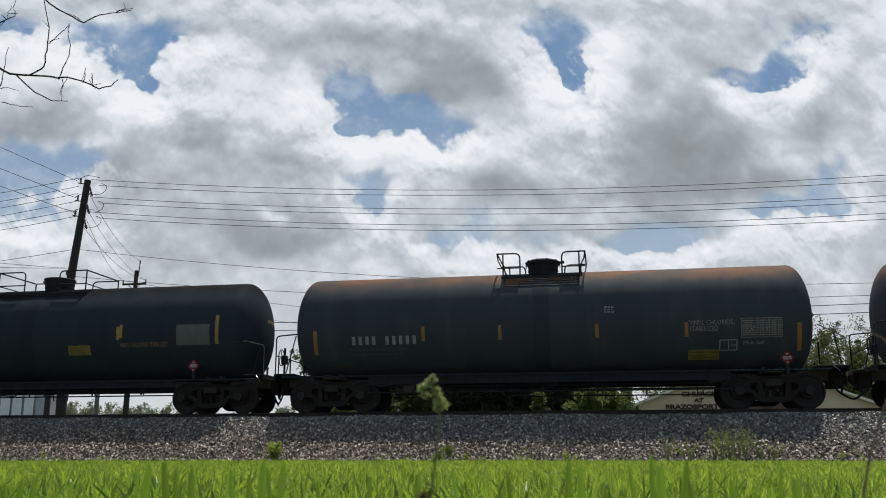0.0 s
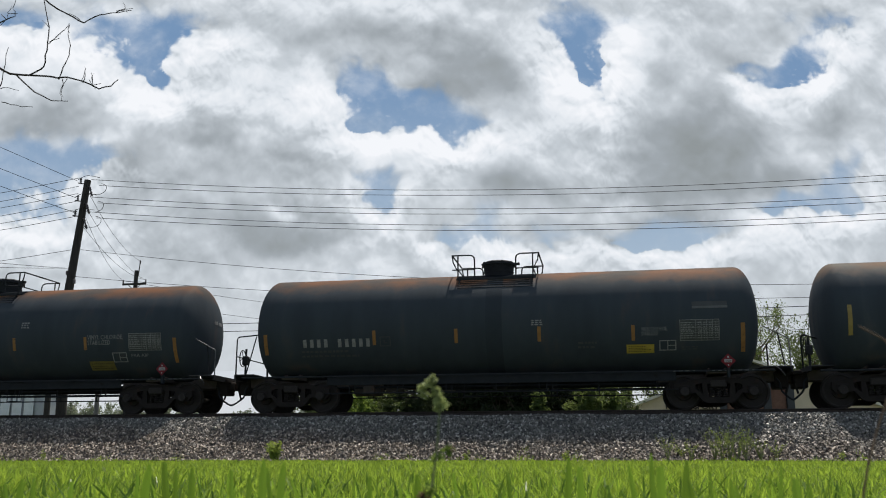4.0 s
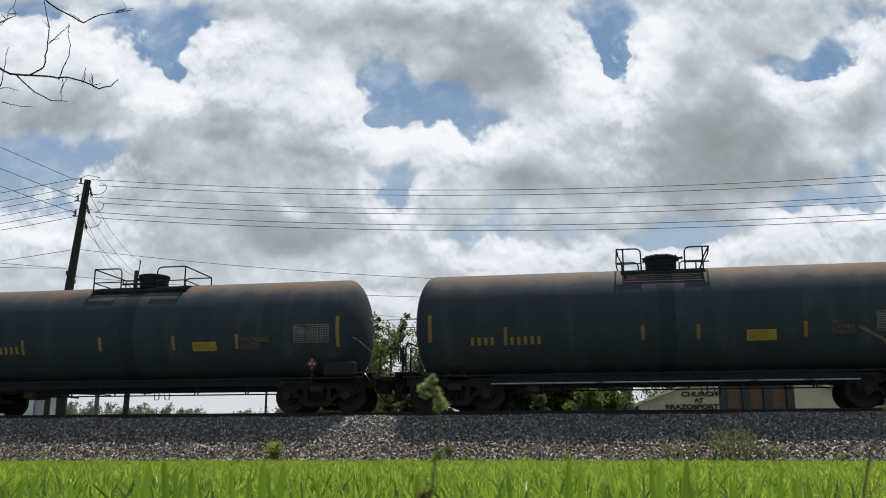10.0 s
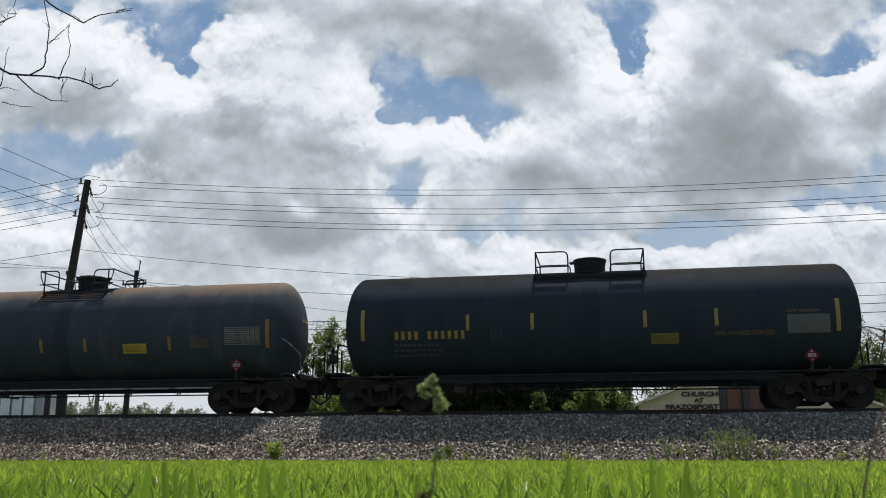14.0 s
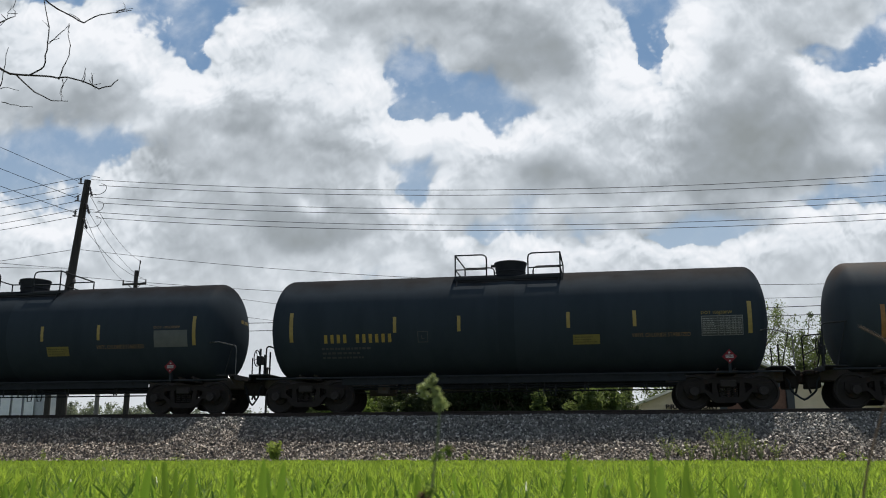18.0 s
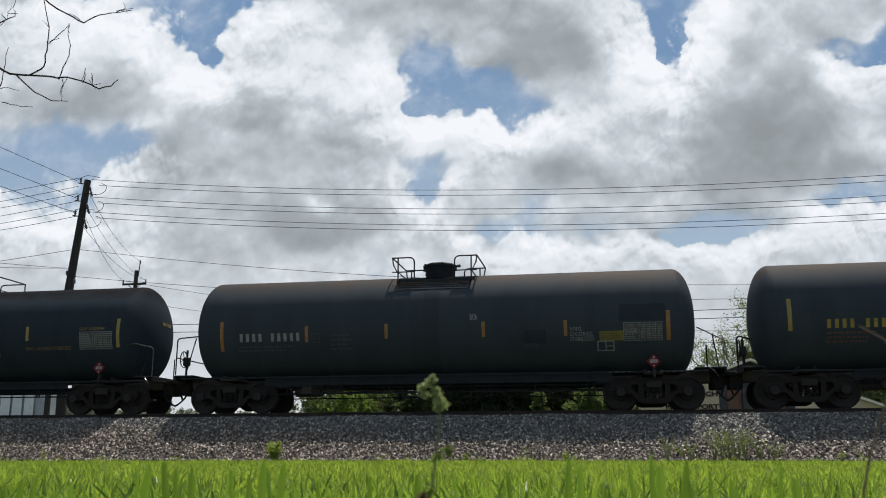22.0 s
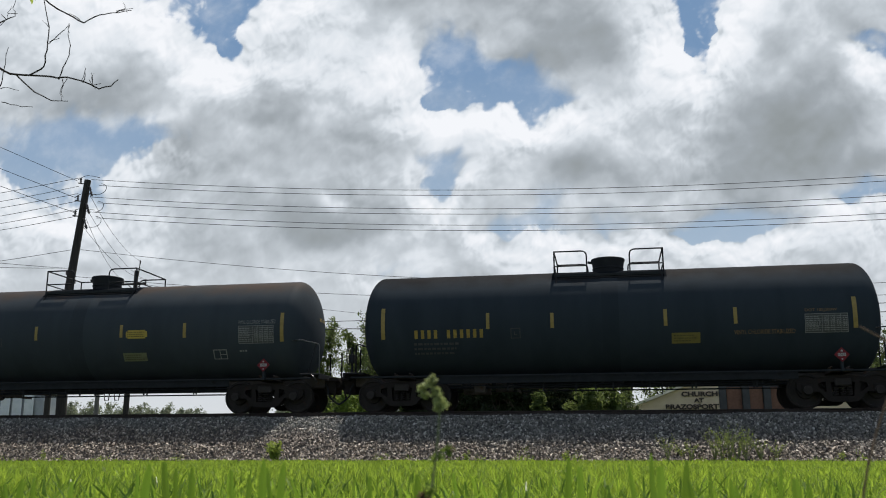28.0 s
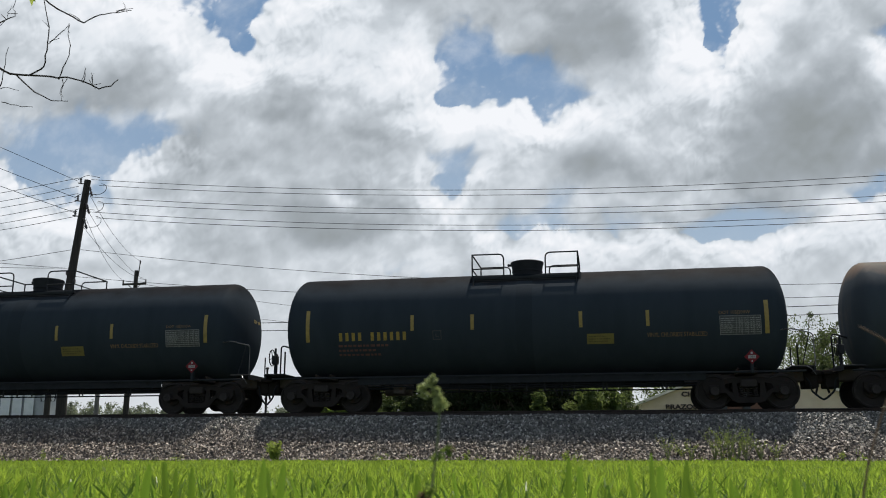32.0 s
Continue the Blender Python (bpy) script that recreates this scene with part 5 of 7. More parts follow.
def end_rail_runs(s, length, make, slant):
    """The bent rails and upright posts at one end of a car: part name, points, radius."""
    e = length / 2
    cut = [(e + 0.13, -1.30, 1.07), (e + 0.20, -1.39, 1.00), (e + 0.28, -1.39, 0.90), (e + 0.33, -1.39, 0.82)]
    if make == "b" and s > 0:
        rail = [(e - 0.48, -1.36, 2.04), (e - 0.20, -1.40, 2.06), (e + 0.14, -1.33, 1.98), *corner((e + 0.14, -1.33, 1.98), (e + 0.34, -1.28, 1.94), (e + 0.35, -1.28, 1.5), 0.10), (e + 0.35, -1.28, 1.08)]
        if slant:
            rail = [(e - 0.24, -1.35, 2.11), (e - 0.04, -1.37, 1.99), (e + 0.20, -1.32, 1.78), *corner((e + 0.20, -1.32, 1.78), (e + 0.33, -1.28, 1.66), (e + 0.35, -1.28, 1.4), 0.08), (e + 0.35, -1.28, 1.08)]
        return [("grab_rail", rail, 0.018), ("cut_lever", cut, 0.012), ("end_brace", [(e + 0.02, -1.30, 1.10), (e + 0.24, -1.31, 1.95)], 0.014),
                ("end_post", [(e + 0.36, 0.95, 1.08), (e + 0.36, 0.95, 1.92)], 0.024), ("end_post", [(e + 0.10, 0.60, 1.08), (e + 0.10, 0.60, 1.78)], 0.020)]
    if make == "b":
        x = -(e + 0.28)
        rail = [(x, -0.12, 1.05), (x, -0.12, 1.85), *corner((x, -0.12, 1.85), (x, -0.12, 2.04), (x + 0.2, -0.12, 2.04), 0.1), (-(e - 0.15), -0.12, 1.93)]
        return [("end_handrail", rail, 0.024), ("end_post", [(x + 0.16, -0.2, 1.05), (x + 0.16, -0.2, 1.86)], 0.026)]
    if s > 0:
        rail = [(e - 0.14, -1.14, 2.19), (e + 0.10, -1.17, 2.06), (e + 0.34, -1.16, 1.93), *corner((e + 0.34, -1.16, 1.93), (e + 0.52, -1.16, 1.84), (e + 0.525, -1.16, 1.6), 0.06), (e + 0.53, -1.16, 1.08)]
        return [("grab_rail", rail, 0.018), ("cut_lever", cut, 0.012), ("end_brace", [(e + 0.25, -1.16, 1.98), (e + 0.38, -1.16, 1.08)], 0.018),
                ("end_post", [(e + 0.30, 0.95, 1.08), (e + 0.30, 0.95, 1.95)], 0.022)]
    runs = []
    for y in (-1.28, 1.28):
        rail = [(s * (e + 0.30), y, 1.1), *corner((s * (e + 0.30), y, 1.8), (s * (e + 0.30), y, 2.2), (s * (e - 0.3), y, 2.2), 0.12), (s * (e - 0.35), y, 2.24)]
        runs += [("end_handrail", rail, 0.02), ("end_brace", [(s * (e - 0.02), y, 1.1), (s * (e - 0.30), y, 2.2)], 0.018)]
    return runs + [("end_handrail", [(s * (e + 0.29), -1.28, 1.62), (s * (e + 0.29), 1.28, 1.62)], 0.018)]


def run_mesh(name, pts, r):
    bm = bmesh.new()
    bent(bm, pts, r, 7)
    return finish(name, bm, M[{"grab_rail": "glint_rail", "cut_lever": "glint_rail", "train_line_pipe": "lit_pipe"}.get(name, "black_steel")], True)


def side_sill_mesh(side, length, z):
    """Long lip along the foot of the tank, with a deeper skirt between the trucks."""
    bm = bmesh.new()
    e = length / 2
    box(bm, (0, side * 1.29, z), (2 * e + 0.2, 0.05, 0.05), bevel=0.01)
    box(bm, (0, side * 1.14, (z + 0.74) / 2), (2 * (e - 2.45), 0.03, z - 0.76), bevel=0.008)
    for k in range(9):
        box(bm, ((k - 4) * (e - 0.6) / 4, side * 1.16, z - 0.005), (0.05, 0.24, 0.04))
    return finish("side_sill", bm, M["skirt_black"])


def brake_stand_mesh(s, length):
    bm = bmesh.new()
    e = length / 2
    x = s * (e + 0.22)
    tube(bm, (x, -0.75, 1.1), (x, -0.75, 1.9), 0.035, 8)
    box(bm, (x, -0.75, 1.55), (0.16, 0.22, 0.26), bevel=0.02)
    for k in range(16):
        a, b = 2 * math.pi * k / 16, 2 * math.pi * (k + 1) / 16
        tube(bm, (x + s * 0.10, -0.75 + 0.24 * math.cos(a), 1.62 + 0.24 * math.sin(a)), (x + s * 0.10, -0.75 + 0.24 * math.cos(b), 1.62 + 0.24 * math.sin(b)), 0.016, 6)
    for k in range(4):
        a = math.pi / 2 * k + 0.4
        tube(bm, (x + s * 0.08, -0.75, 1.62), (x + s * 0.10, -0.75 + 0.24 * math.cos(a), 1.62 + 0.24 * math.sin(a)), 0.012, 5)
    return finish("brake_wheel", bm, M["black_steel"])


def coupler_mesh(s, length):
    bm = bmesh.new()
    e = length / 2
    box(bm, (s * (e + 0.42), 0, 0.84), (0.36, 0.16, 0.17), bevel=0.02)
    box(bm, (s * (e + 0.62), -s * 0.05, 0.84), (0.20, 0.34, 0.28), bevel=0.05)
    box(bm, (s * (e + 0.70), s * 0.12, 0.84), (0.16, 0.12, 0.26), bevel=0.04)
    tube(bm, (s * (e + 0.30), -1.2, 0.96), (s * (e + 0.42), -0.15, 0.98), 0.016, 6)
    box(bm, (s * (e + 0.40), 0, 0.80), (0.36, 0.62, 0.46), bevel=0.03)
    box(bm, (s * (e + 0.52), 0.0, 0.98), (0.26, 0.90, 0.12), bevel=0.02)
    tube(bm, (s * (e + 0.58), -0.3, 0.70), (s * (e + 0.50), -0.3, 0.42), 0.03, 7)
    return finish("coupler", bm, M["truck_steel"], True)


def hose_mesh(s, length, reach):
    bm = bmesh.new()
    e = length / 2
    pts = [Vector((0.26, -0.36, 0.84)), Vector((0.34, -0.37, 0.72)), Vector((0.38, -0.38, 0.50)), Vector((0.6 * reach + 0.17, -0.38, 0.31)), Vector((reach + 0.01, -0.38, 0.25))]
    bent(bm, [(s * (e + q.x), q.y, q.z) for q in smooth_run(pts)], 0.028, 8)
    return finish("air_hose", bm, M["black_steel"], True)


def belly_mesh(make, length):
    """Pipes, brake rods and hangers below the tank."""
    bm = bmesh.new()
    e = length / 2 - 2.4
    if make == "a":
        for y, z, r in ((-1.10, 0.52, 0.018), (-0.3, 0.74, 0.03), (0.35, 0.66, 0.018), (1.10, 0.70, 0.022), (1.10, 0.52, 0.018)):
            tube(bm, (-e, y, z), (e, y, z), r, 8)
        for k in range(7):
            x = -e + 2 * e * (k + 0.5) / 7
            for y in (-1.10, 1.10):
                tube(bm, (x, y, 0.50), (x, y * 0.97, 0.90), 0.018, 6)
                if k % 2 == 0:
                    tube(bm, (x + 0.16, y, 0.50), (x + 0.16, y * 0.97, 0.90), 0.018, 6)
        for x, w in ((-0.9, 0.62), (1.2, 0.5)):
            bent(bm, [(x, -1.10, 0.85), (x + 0.02, -1.12, 0.40), (x + w, -1.12, 0.40), (x + w - 0.02, -1.10, 0.85)], 0.018)
    else:
        for y, z, r in ((-0.25, 0.70, 0.032), (0.3, 0.62, 0.02), (-0.55, 0.74, 0.018)):
            tube(bm, (-e, y, z), (e, y, z), r, 8)
        for k in range(6):
            x = -e + 2 * e * (k + 0.5) / 6
            tube(bm, (x, -0.25, 0.66), (x, -0.25, 1.0), 0.02, 6)
            tube(bm, (x + 0.14, -0.55, 0.72), (x + 0.14, -0.55, 1.0), 0.02, 6)
        for x in (-2.9, -1.9, -1.0, -0.47, 0.0, 0.5, 2.1, 2.2, 3.7, 3.78):
            box(bm, (x, -1.02, 0.66), (0.045, 0.03, 0.22), bevel=0.006)
        for x in (0.85, 1.18):
            bent(bm, [(x - 0.07, -1.02, 0.75), (x, -1.04, 0.40), (x + 0.12, -1.04, 0.40), (x + 0.14, -1.02, 0.75)], 0.018)
    return finish("underframe_piping", bm, M["black_steel"])


def gear_mesh(make, length):
    """Brake cylinder, reservoir and levers under one end."""
    bm = bmesh.new()
    x = -length / 2 + 3.4
    tube(bm, (x - 0.45, 0.25, 0.72), (x + 0.35, 0.25, 0.72), 0.20, 16)
    tube(bm, (x + 0.5, 0.25, 0.72), (x + 1.0, 0.25, 0.72), 0.13, 14)
    box(bm, (x + 0.1, -0.35, 0.66), (0.34, 0.24, 0.26), bevel=0.03)
    tube(bm, (x + 1.0, 0.25, 0.72), (x + 2.6, 0.1, 0.64), 0.018, 6)
    box(bm, (x + 1.2, 0.1, 0.60), (0.05, 0.9, 0.06))
    for dx in (-0.2, 0.2):
        box(bm, (x + dx, 0.25, 0.95), (0.05, 0.06, 0.34))
    return finish("brake_gear", bm, M["lifted_rusty_steel"], True)


def outlet_mesh():
    bm = bmesh.new()
    lathe(bm, [(0.66, 0.14), (0.70, 0.22), (0.76, 0.22), (0.80, 0.30), (1.0, 0.42)], 20, "z")
    return finish("bottom_outlet", bm, M["black_steel"], True)


def tank_car(key, place, length, make, paint, wheels, reach):
    rng = random.Random(hash(len(key)) + int(place * 100))
    car = thing("tank_car", LABELS[paint], "tank car", pose(place, YC, RAIL), "freight train")
    part("tank", shared(("tank", length, paint), lambda: tank_mesh(length, paint)), None, car)
    deck = "a" if key == "c4" else make
    half = 1.52 if deck == "b" else 1.09
    house = part("manway_housing", shared(("manway", deck), lambda: manway_mesh(deck)), None, car, "round black manway housing")
    for k in range(10 if deck == "a" else 0):
        a = 2 * math.pi * k / 10
        bolt = part("bolt", shared("bolt", bolt_mesh), None, house)
        r = 0.53 if deck == "b" else 0.50
        bolt.location = (r * math.cos(a), r * math.sin(a), 4.34 if deck == "b" else 4.30)
    part("hinge", shared(("hinge", deck), lambda: manway_hinge_mesh(deck)), None, house)
    for s in (-1, 1):
        part("walkway", shared(("deck", s, half), lambda: deck_mesh(s, half)), None, car)
        part("guard_rail", shared(("rail", s, half, deck), lambda: guard_rail_mesh(s, half, deck)), None, car)
        part("stub_sill", shared(("sill", s, length), lambda: sill_mesh(s, length)), None, car)
        part("end_platform", shared(("endp", s, length, make), lambda: end_platform_mesh(s, length, 0.56 if make == "a" and s > 0 else 0.35)), None, car)
        for i, (name, pts, r) in enumerate(end_rail_runs(s, length, make, key in ("c3", "c4"))):
            part(name, shared(("endr", s, length, make, key in ("c3", "c4"), i), lambda: run_mesh(name, pts, r)), None, car)
        part("side_sill", shared(("skirt", s, length, make), lambda: side_sill_mesh(s, length, 0.99 if make == "a" else 0.95)), None, car)
        part("coupler", shared(("coup", s, length), lambda: coupler_mesh(s, length)), None, car)
        part("air_hose", shared(("hose", s, length, reach[s]), lambda: hose_mesh(s, length, reach[s])), None, car)
        truck(car, s * (length / 2 - 1.35), wheels)
    part("brake_wheel", shared(("brake", length), lambda: brake_stand_mesh(-1, length)), None, car)
    for s in (-1, 1):
        for x in (-half + 0.05, half - 0.05):
            part("walkway_bracket", shared(("bracket", s), lambda: bracket_mesh(s)), None, car).location.x = x
    if deck == "a":
        for k in range(4):
            part("saddle_rib", shared(("rib", half, k), lambda: rib_mesh(half, k)), None, car)
    band = "band_black" if paint == "tank_black" else "band_grey"
    edge = 1.32 if deck == "b" else 1.5
    part("spill_apron", shared(("apron", half, deck), lambda: spill_mesh("spill_apron", -half - 0.08, half + 0.08, edge, 2.44, "clean_black")), None, car, "black painted apron below the manway")
    part("spill_band", shared(("band", half, deck, band), lambda: spill_mesh("spill_band", -0.23, 0.23, -1.9, edge - 0.002, band)), None, car, "dark painted band down the tank")
    part("underframe_piping", shared(("belly", make, length), lambda: belly_mesh(make, length)), None, car)
    if key == "c4":
        part("train_line_pipe", shared(("pipe", length), lambda: run_mesh("train_line_pipe", [(-length / 2 + 2.4, -1.17, 0.73), (length / 2 - 2.4, -1.17, 0.73)], 0.022)), None, car, "steel pipe under the tank, its lit line painted pale")
    part("brake_gear", shared(("gear", make, length), lambda: gear_mesh(make, length)), None, car)
    part("bottom_outlet", shared("outlet", outlet_mesh), None, car)
    markings(car, key, make, rng)
    if make == "a":
        bars = [(length / 2 - 2.5 + 0.17 * k, 0.11 if k % 3 else 0.06) for k in range(13) if k not in (4, 5)]
        bm = bmesh.new()
        for x, w in bars:
            q = [bm.verts.new((x + sx * w / 2, -1.32, 0.992 + sz * 0.010)) for sx, sz in ((-1, -1), (1, -1), (1, 1), (-1, 1))]
            bm.faces.new(q)
        part("sill_stencil", bm, M["pale_panel"], car)["kind"] = "stuff"
    if key == "c3":
        bm = bmesh.new()
        box(bm, (6.64, -1.24, ZT - 1.28), (0.92, 0.36, 0.40), bevel=0.035)
        box(bm, (6.64, -1.425, ZT - 1.28), (0.80, 0.012, 0.28), bevel=0.005)
        part("equipment_box", bm, M["box_grey"], car, "flat dark grey box above the end of the sill")
    part("end_stencil", head_bars(length), M["yellow_ink" if make == "b" else "white_ink"], car)["kind"] = "stuff"
    return car


CARS, WHEELS = [], []
for k, (key, place, length, make, paint) in enumerate(TRAIN):
    reach = {}
    for s, other in ((-1, TRAIN[max(k - 1, 0)]), (1, TRAIN[min(k + 1, len(TRAIN) - 1)])):
        gap = abs(other[1] - place) - (length + other[2]) / 2
        reach[s] = gap / 2 if gap > 0 else 0.66
    CARS.append((tank_car(key, place, length, make, paint, WHEELS, reach), place))


# ---- beyond the track ----
def leaf_cloud(centres, radii, count, size, rng, flat=0.0, droop=0.0):
    """Leaves as small folded blades, scattered round clump centres."""
    k = rng.randint(0, len(centres), count)
    c = np.asarray(centres)[k]
    d = rng.normal(size=(count, 3))
    d /= np.linalg.norm(d, axis=1, keepdims=True) + 1e-9
    p = c + d * (rng.rand(count, 1) ** 0.5) * np.asarray(radii)[k][:, None]
    p[:, 2] -= droop * rng.rand(count)
    u = rng.normal(size=(count, 3))
    u[:, 2] *= 1 - flat
    u /= np.linalg.norm(u, axis=1, keepdims=True) + 1e-9
    w = np.cross(u, rng.normal(size=(count, 3)))
    w /= np.linalg.norm(w, axis=1, keepdims=True) + 1e-9
    n = np.cross(u, w)
    s = size * rng.uniform(0.6, 1.3, (count, 1))
    a, b = p - u * s, p + u * s
    v = np.stack([a, p + w * s * 0.42 + n * s * 0.12, b, p - w * s * 0.42 + n * s * 0.12], 1).reshape(-1, 3)
    i = 4 * np.arange(count)[:, None]
    f = np.concatenate([i + [0, 1, 2], i + [0, 2, 3]], 1).reshape(-1, 3)
    return v.tolist(), f.tolist()


def tree(name, x, y, h, spread, seed, leaf, leaves=3000, size=0.11, bare=0.25, label="", group="", z0=0.0, dense=0):
    """Tapered trunk, forking limbs, and an uneven crown of small leaves with gaps."""
    rng = np.random.RandomState(seed)
    r = random.Random(seed)
    t = thing(name, label, "tree" if name == "tree" else "shrub", pose(x, y, z0), group)
    bm, tips = bmesh.new(), []

    def limb(p, d, length, rad, depth):
        pts, q = [p], p.copy()
        for _ in range(3):
            d = (d + Vector((r.uniform(-0.25, 0.25), r.uniform(-0.25, 0.25), r.uniform(-0.05, 0.18)))).normalized()
            q = q + d * length / 3
            pts.append(q.copy())
        bent(bm, pts, [rad, rad * 0.85, rad * 0.7, rad * 0.5], 6)
        tips.append(pts[2])
        tips.append(q.copy())
        if depth:
            for _ in range(r.choice((2, 3, 3))):
                nd = (d + Vector((r.uniform(-1, 1), r.uniform(-1, 1), r.uniform(-0.35, 0.55)))).normalized()
                limb(pts[r.choice((1, 2, 3))], nd, length * r.uniform(0.5, 0.75), rad * 0.5, depth - 1)

    base = Vector((0, 0, h * bare))
    bent(bm, [Vector((0, 0, -0.1)), Vector((r.uniform(-0.1, 0.1), 0, h * bare * 0.5)), base], [0.028 * h, 0.022 * h, 0.018 * h], 9)
    for _ in range(6):
        a = r.uniform(0, 6.28)
        limb(base, Vector((math.cos(a) * spread / h, math.sin(a) * spread / h, r.uniform(0.5, 1.1))).normalized(), h * 0.42, 0.013 * h, 2)
    pts = np.array([tuple(q) for q in tips])
    k = h / max(pts[:, 2].max() + 0.5, 1)
    wide = spread / max(np.abs(pts[:, :2]).max(), 0.1)
    for v in bm.verts:
        up = max(0.0, v.co.z - h * bare)
        v.co.x *= 1 + (wide - 1) * min(1, up / (0.2 * h))
        v.co.y *= 1 + (wide - 1) * min(1, up / (0.2 * h))
        v.co.z *= k
    pts = pts * np.array([wide, wide, k])
    part("trunk", bm, M["bark"], t)
    rad = rng.uniform(0.25, 0.8, len(pts)) * spread * 0.24
    if dense:
        # clumps fill the crown, thicker towards its middle
        d = rng.normal(size=(dense, 3))
        d *= (rng.rand(dense, 1) ** 0.45) / np.linalg.norm(d, axis=1, keepdims=True)
        mid = h * (1 + bare) / 2
        more = d * np.array([spread * 0.9, spread * 0.9, h * (1 - bare) / 2 * 0.92]) + np.array([0, 0, mid])
        pts = np.concatenate([pts, more])
        rad = np.concatenate([rad, rng.uniform(0.15, 0.34, dense) * spread])
    v, f = leaf_cloud(pts, rad, leaves, size, rng)
    crown = part("crown", mesh_of("crown", v, f, M[leaf]), None, t)
    return t


GREEN = "leafy green tree standing behind the railway line"
for x, y, h, spread, seed, leaf, n, bare, dense in (
        (-16.7, 52, 8.6, 1.9, 1, "pale_leaf", 14000, 0.10, 80), (-13.6, 54, 9.2, 2.4, 2, "tree_leaf", 12000, 0.12, 70), (-11.2, 50, 7.9, 2.6, 3, "pale_leaf", 7000, 0.15, 36),
        (-7.8, 50, 8.7, 2.9, 4, "tree_leaf", 36000, 0.08, 160), (-5.7, 52.5, 9.0, 2.7, 13, "tree_leaf", 32000, 0.08, 150), (-3.9, 51, 8.7, 2.7, 5, "tree_leaf", 34000, 0.08, 150), (-1.7, 53, 9.0, 2.6, 6, "tree_leaf", 26000, 0.10, 130),
        (1.5, 68, 11.6, 2.5, 7, "pale_leaf", 9000, 0.38, 40), (5.4, 76, 10.2, 3.2, 8, "pale_leaf", 9000, 0.15, 50), (10.7, 76, 13.2, 4.8, 9, "pale_leaf", 15000, 0.25, 80),
        (16.6, 79, 12.3, 4.0, 12, "tree_leaf", 13000, 0.2, 70), (13.6, 78, 7.2, 2.8, 14, "tree_leaf", 9000, 0.06, 70), (18.6, 77, 7.6, 3.2, 15, "tree_leaf", 11000, 0.06, 80), (22.2, 78, 8.0, 3.0, 16, "tree_leaf", 9000, 0.06, 70), (18.6, 75, 9.3, 2.3, 17, "tree_leaf", 16000, 0.1, 90), (24.5, 80, 12.0, 4.6, 10, "tree_leaf", 9000, 0.15, 60), (31.5, 82, 13.8, 5.4, 11, "tree_leaf", 9000, 0.15, 60)):
    tree("tree", x, y, h, spread, seed, leaf, n, 0.09 if n > 20000 else 0.085 if leaf == "pale_leaf" else 0.12, bare, "sparse pale-leaved tree behind the railway line" if leaf == "pale_leaf" else GREEN, "trees behind the line", dense=dense)
for x, y, h, spread, seed, leaf in ((-14.4, 46, 3.9, 1.6, 21, "tree_leaf"), (-12.7, 44.5, 3.6, 1.5, 28, "weed_leaf"), (-13.0, 46.5, 4.1, 1.9, 22, "tree_leaf"), (-11.4, 46, 4.2, 2.0, 23, "tree_leaf"), (-9.6, 46.5, 4.4, 1.9, 24, "shaded_leaf"), (-7.6, 47.5, 6.0, 2.1, 31, "shaded_leaf"),
                                    (-5.7, 47.0, 6.3, 2.0, 33, "shaded_leaf"), (-4.2, 47.5, 6.1, 2.1, 25, "shaded_leaf"), (-2.2, 47.5, 5.8, 1.9, 26, "shaded_leaf"), (-3.3, 44.5, 3.5, 0.55, 34, "pale_leaf"), (-0.7, 45, 3.9, 1.4, 27, "pale_leaf"), (0.3, 47, 4.3, 1.5, 32, "tree_leaf")):
    tree("shrub", x, y, h, spread, seed, leaf, 8000, 0.10, 0.06, "dense green shrub behind the railway embankment", "shrubs behind the line", dense=60)
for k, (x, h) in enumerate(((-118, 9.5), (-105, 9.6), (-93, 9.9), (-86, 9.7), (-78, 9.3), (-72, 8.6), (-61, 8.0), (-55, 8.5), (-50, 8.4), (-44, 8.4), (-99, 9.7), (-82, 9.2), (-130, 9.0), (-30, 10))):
    tree("tree", x, 150, h, 4.6, 40 + k, "far_leaf", 5200, 0.25, 0.2, "small distant tree with a thin crown, its haze painted grey-green", "distant trees", dense=44)


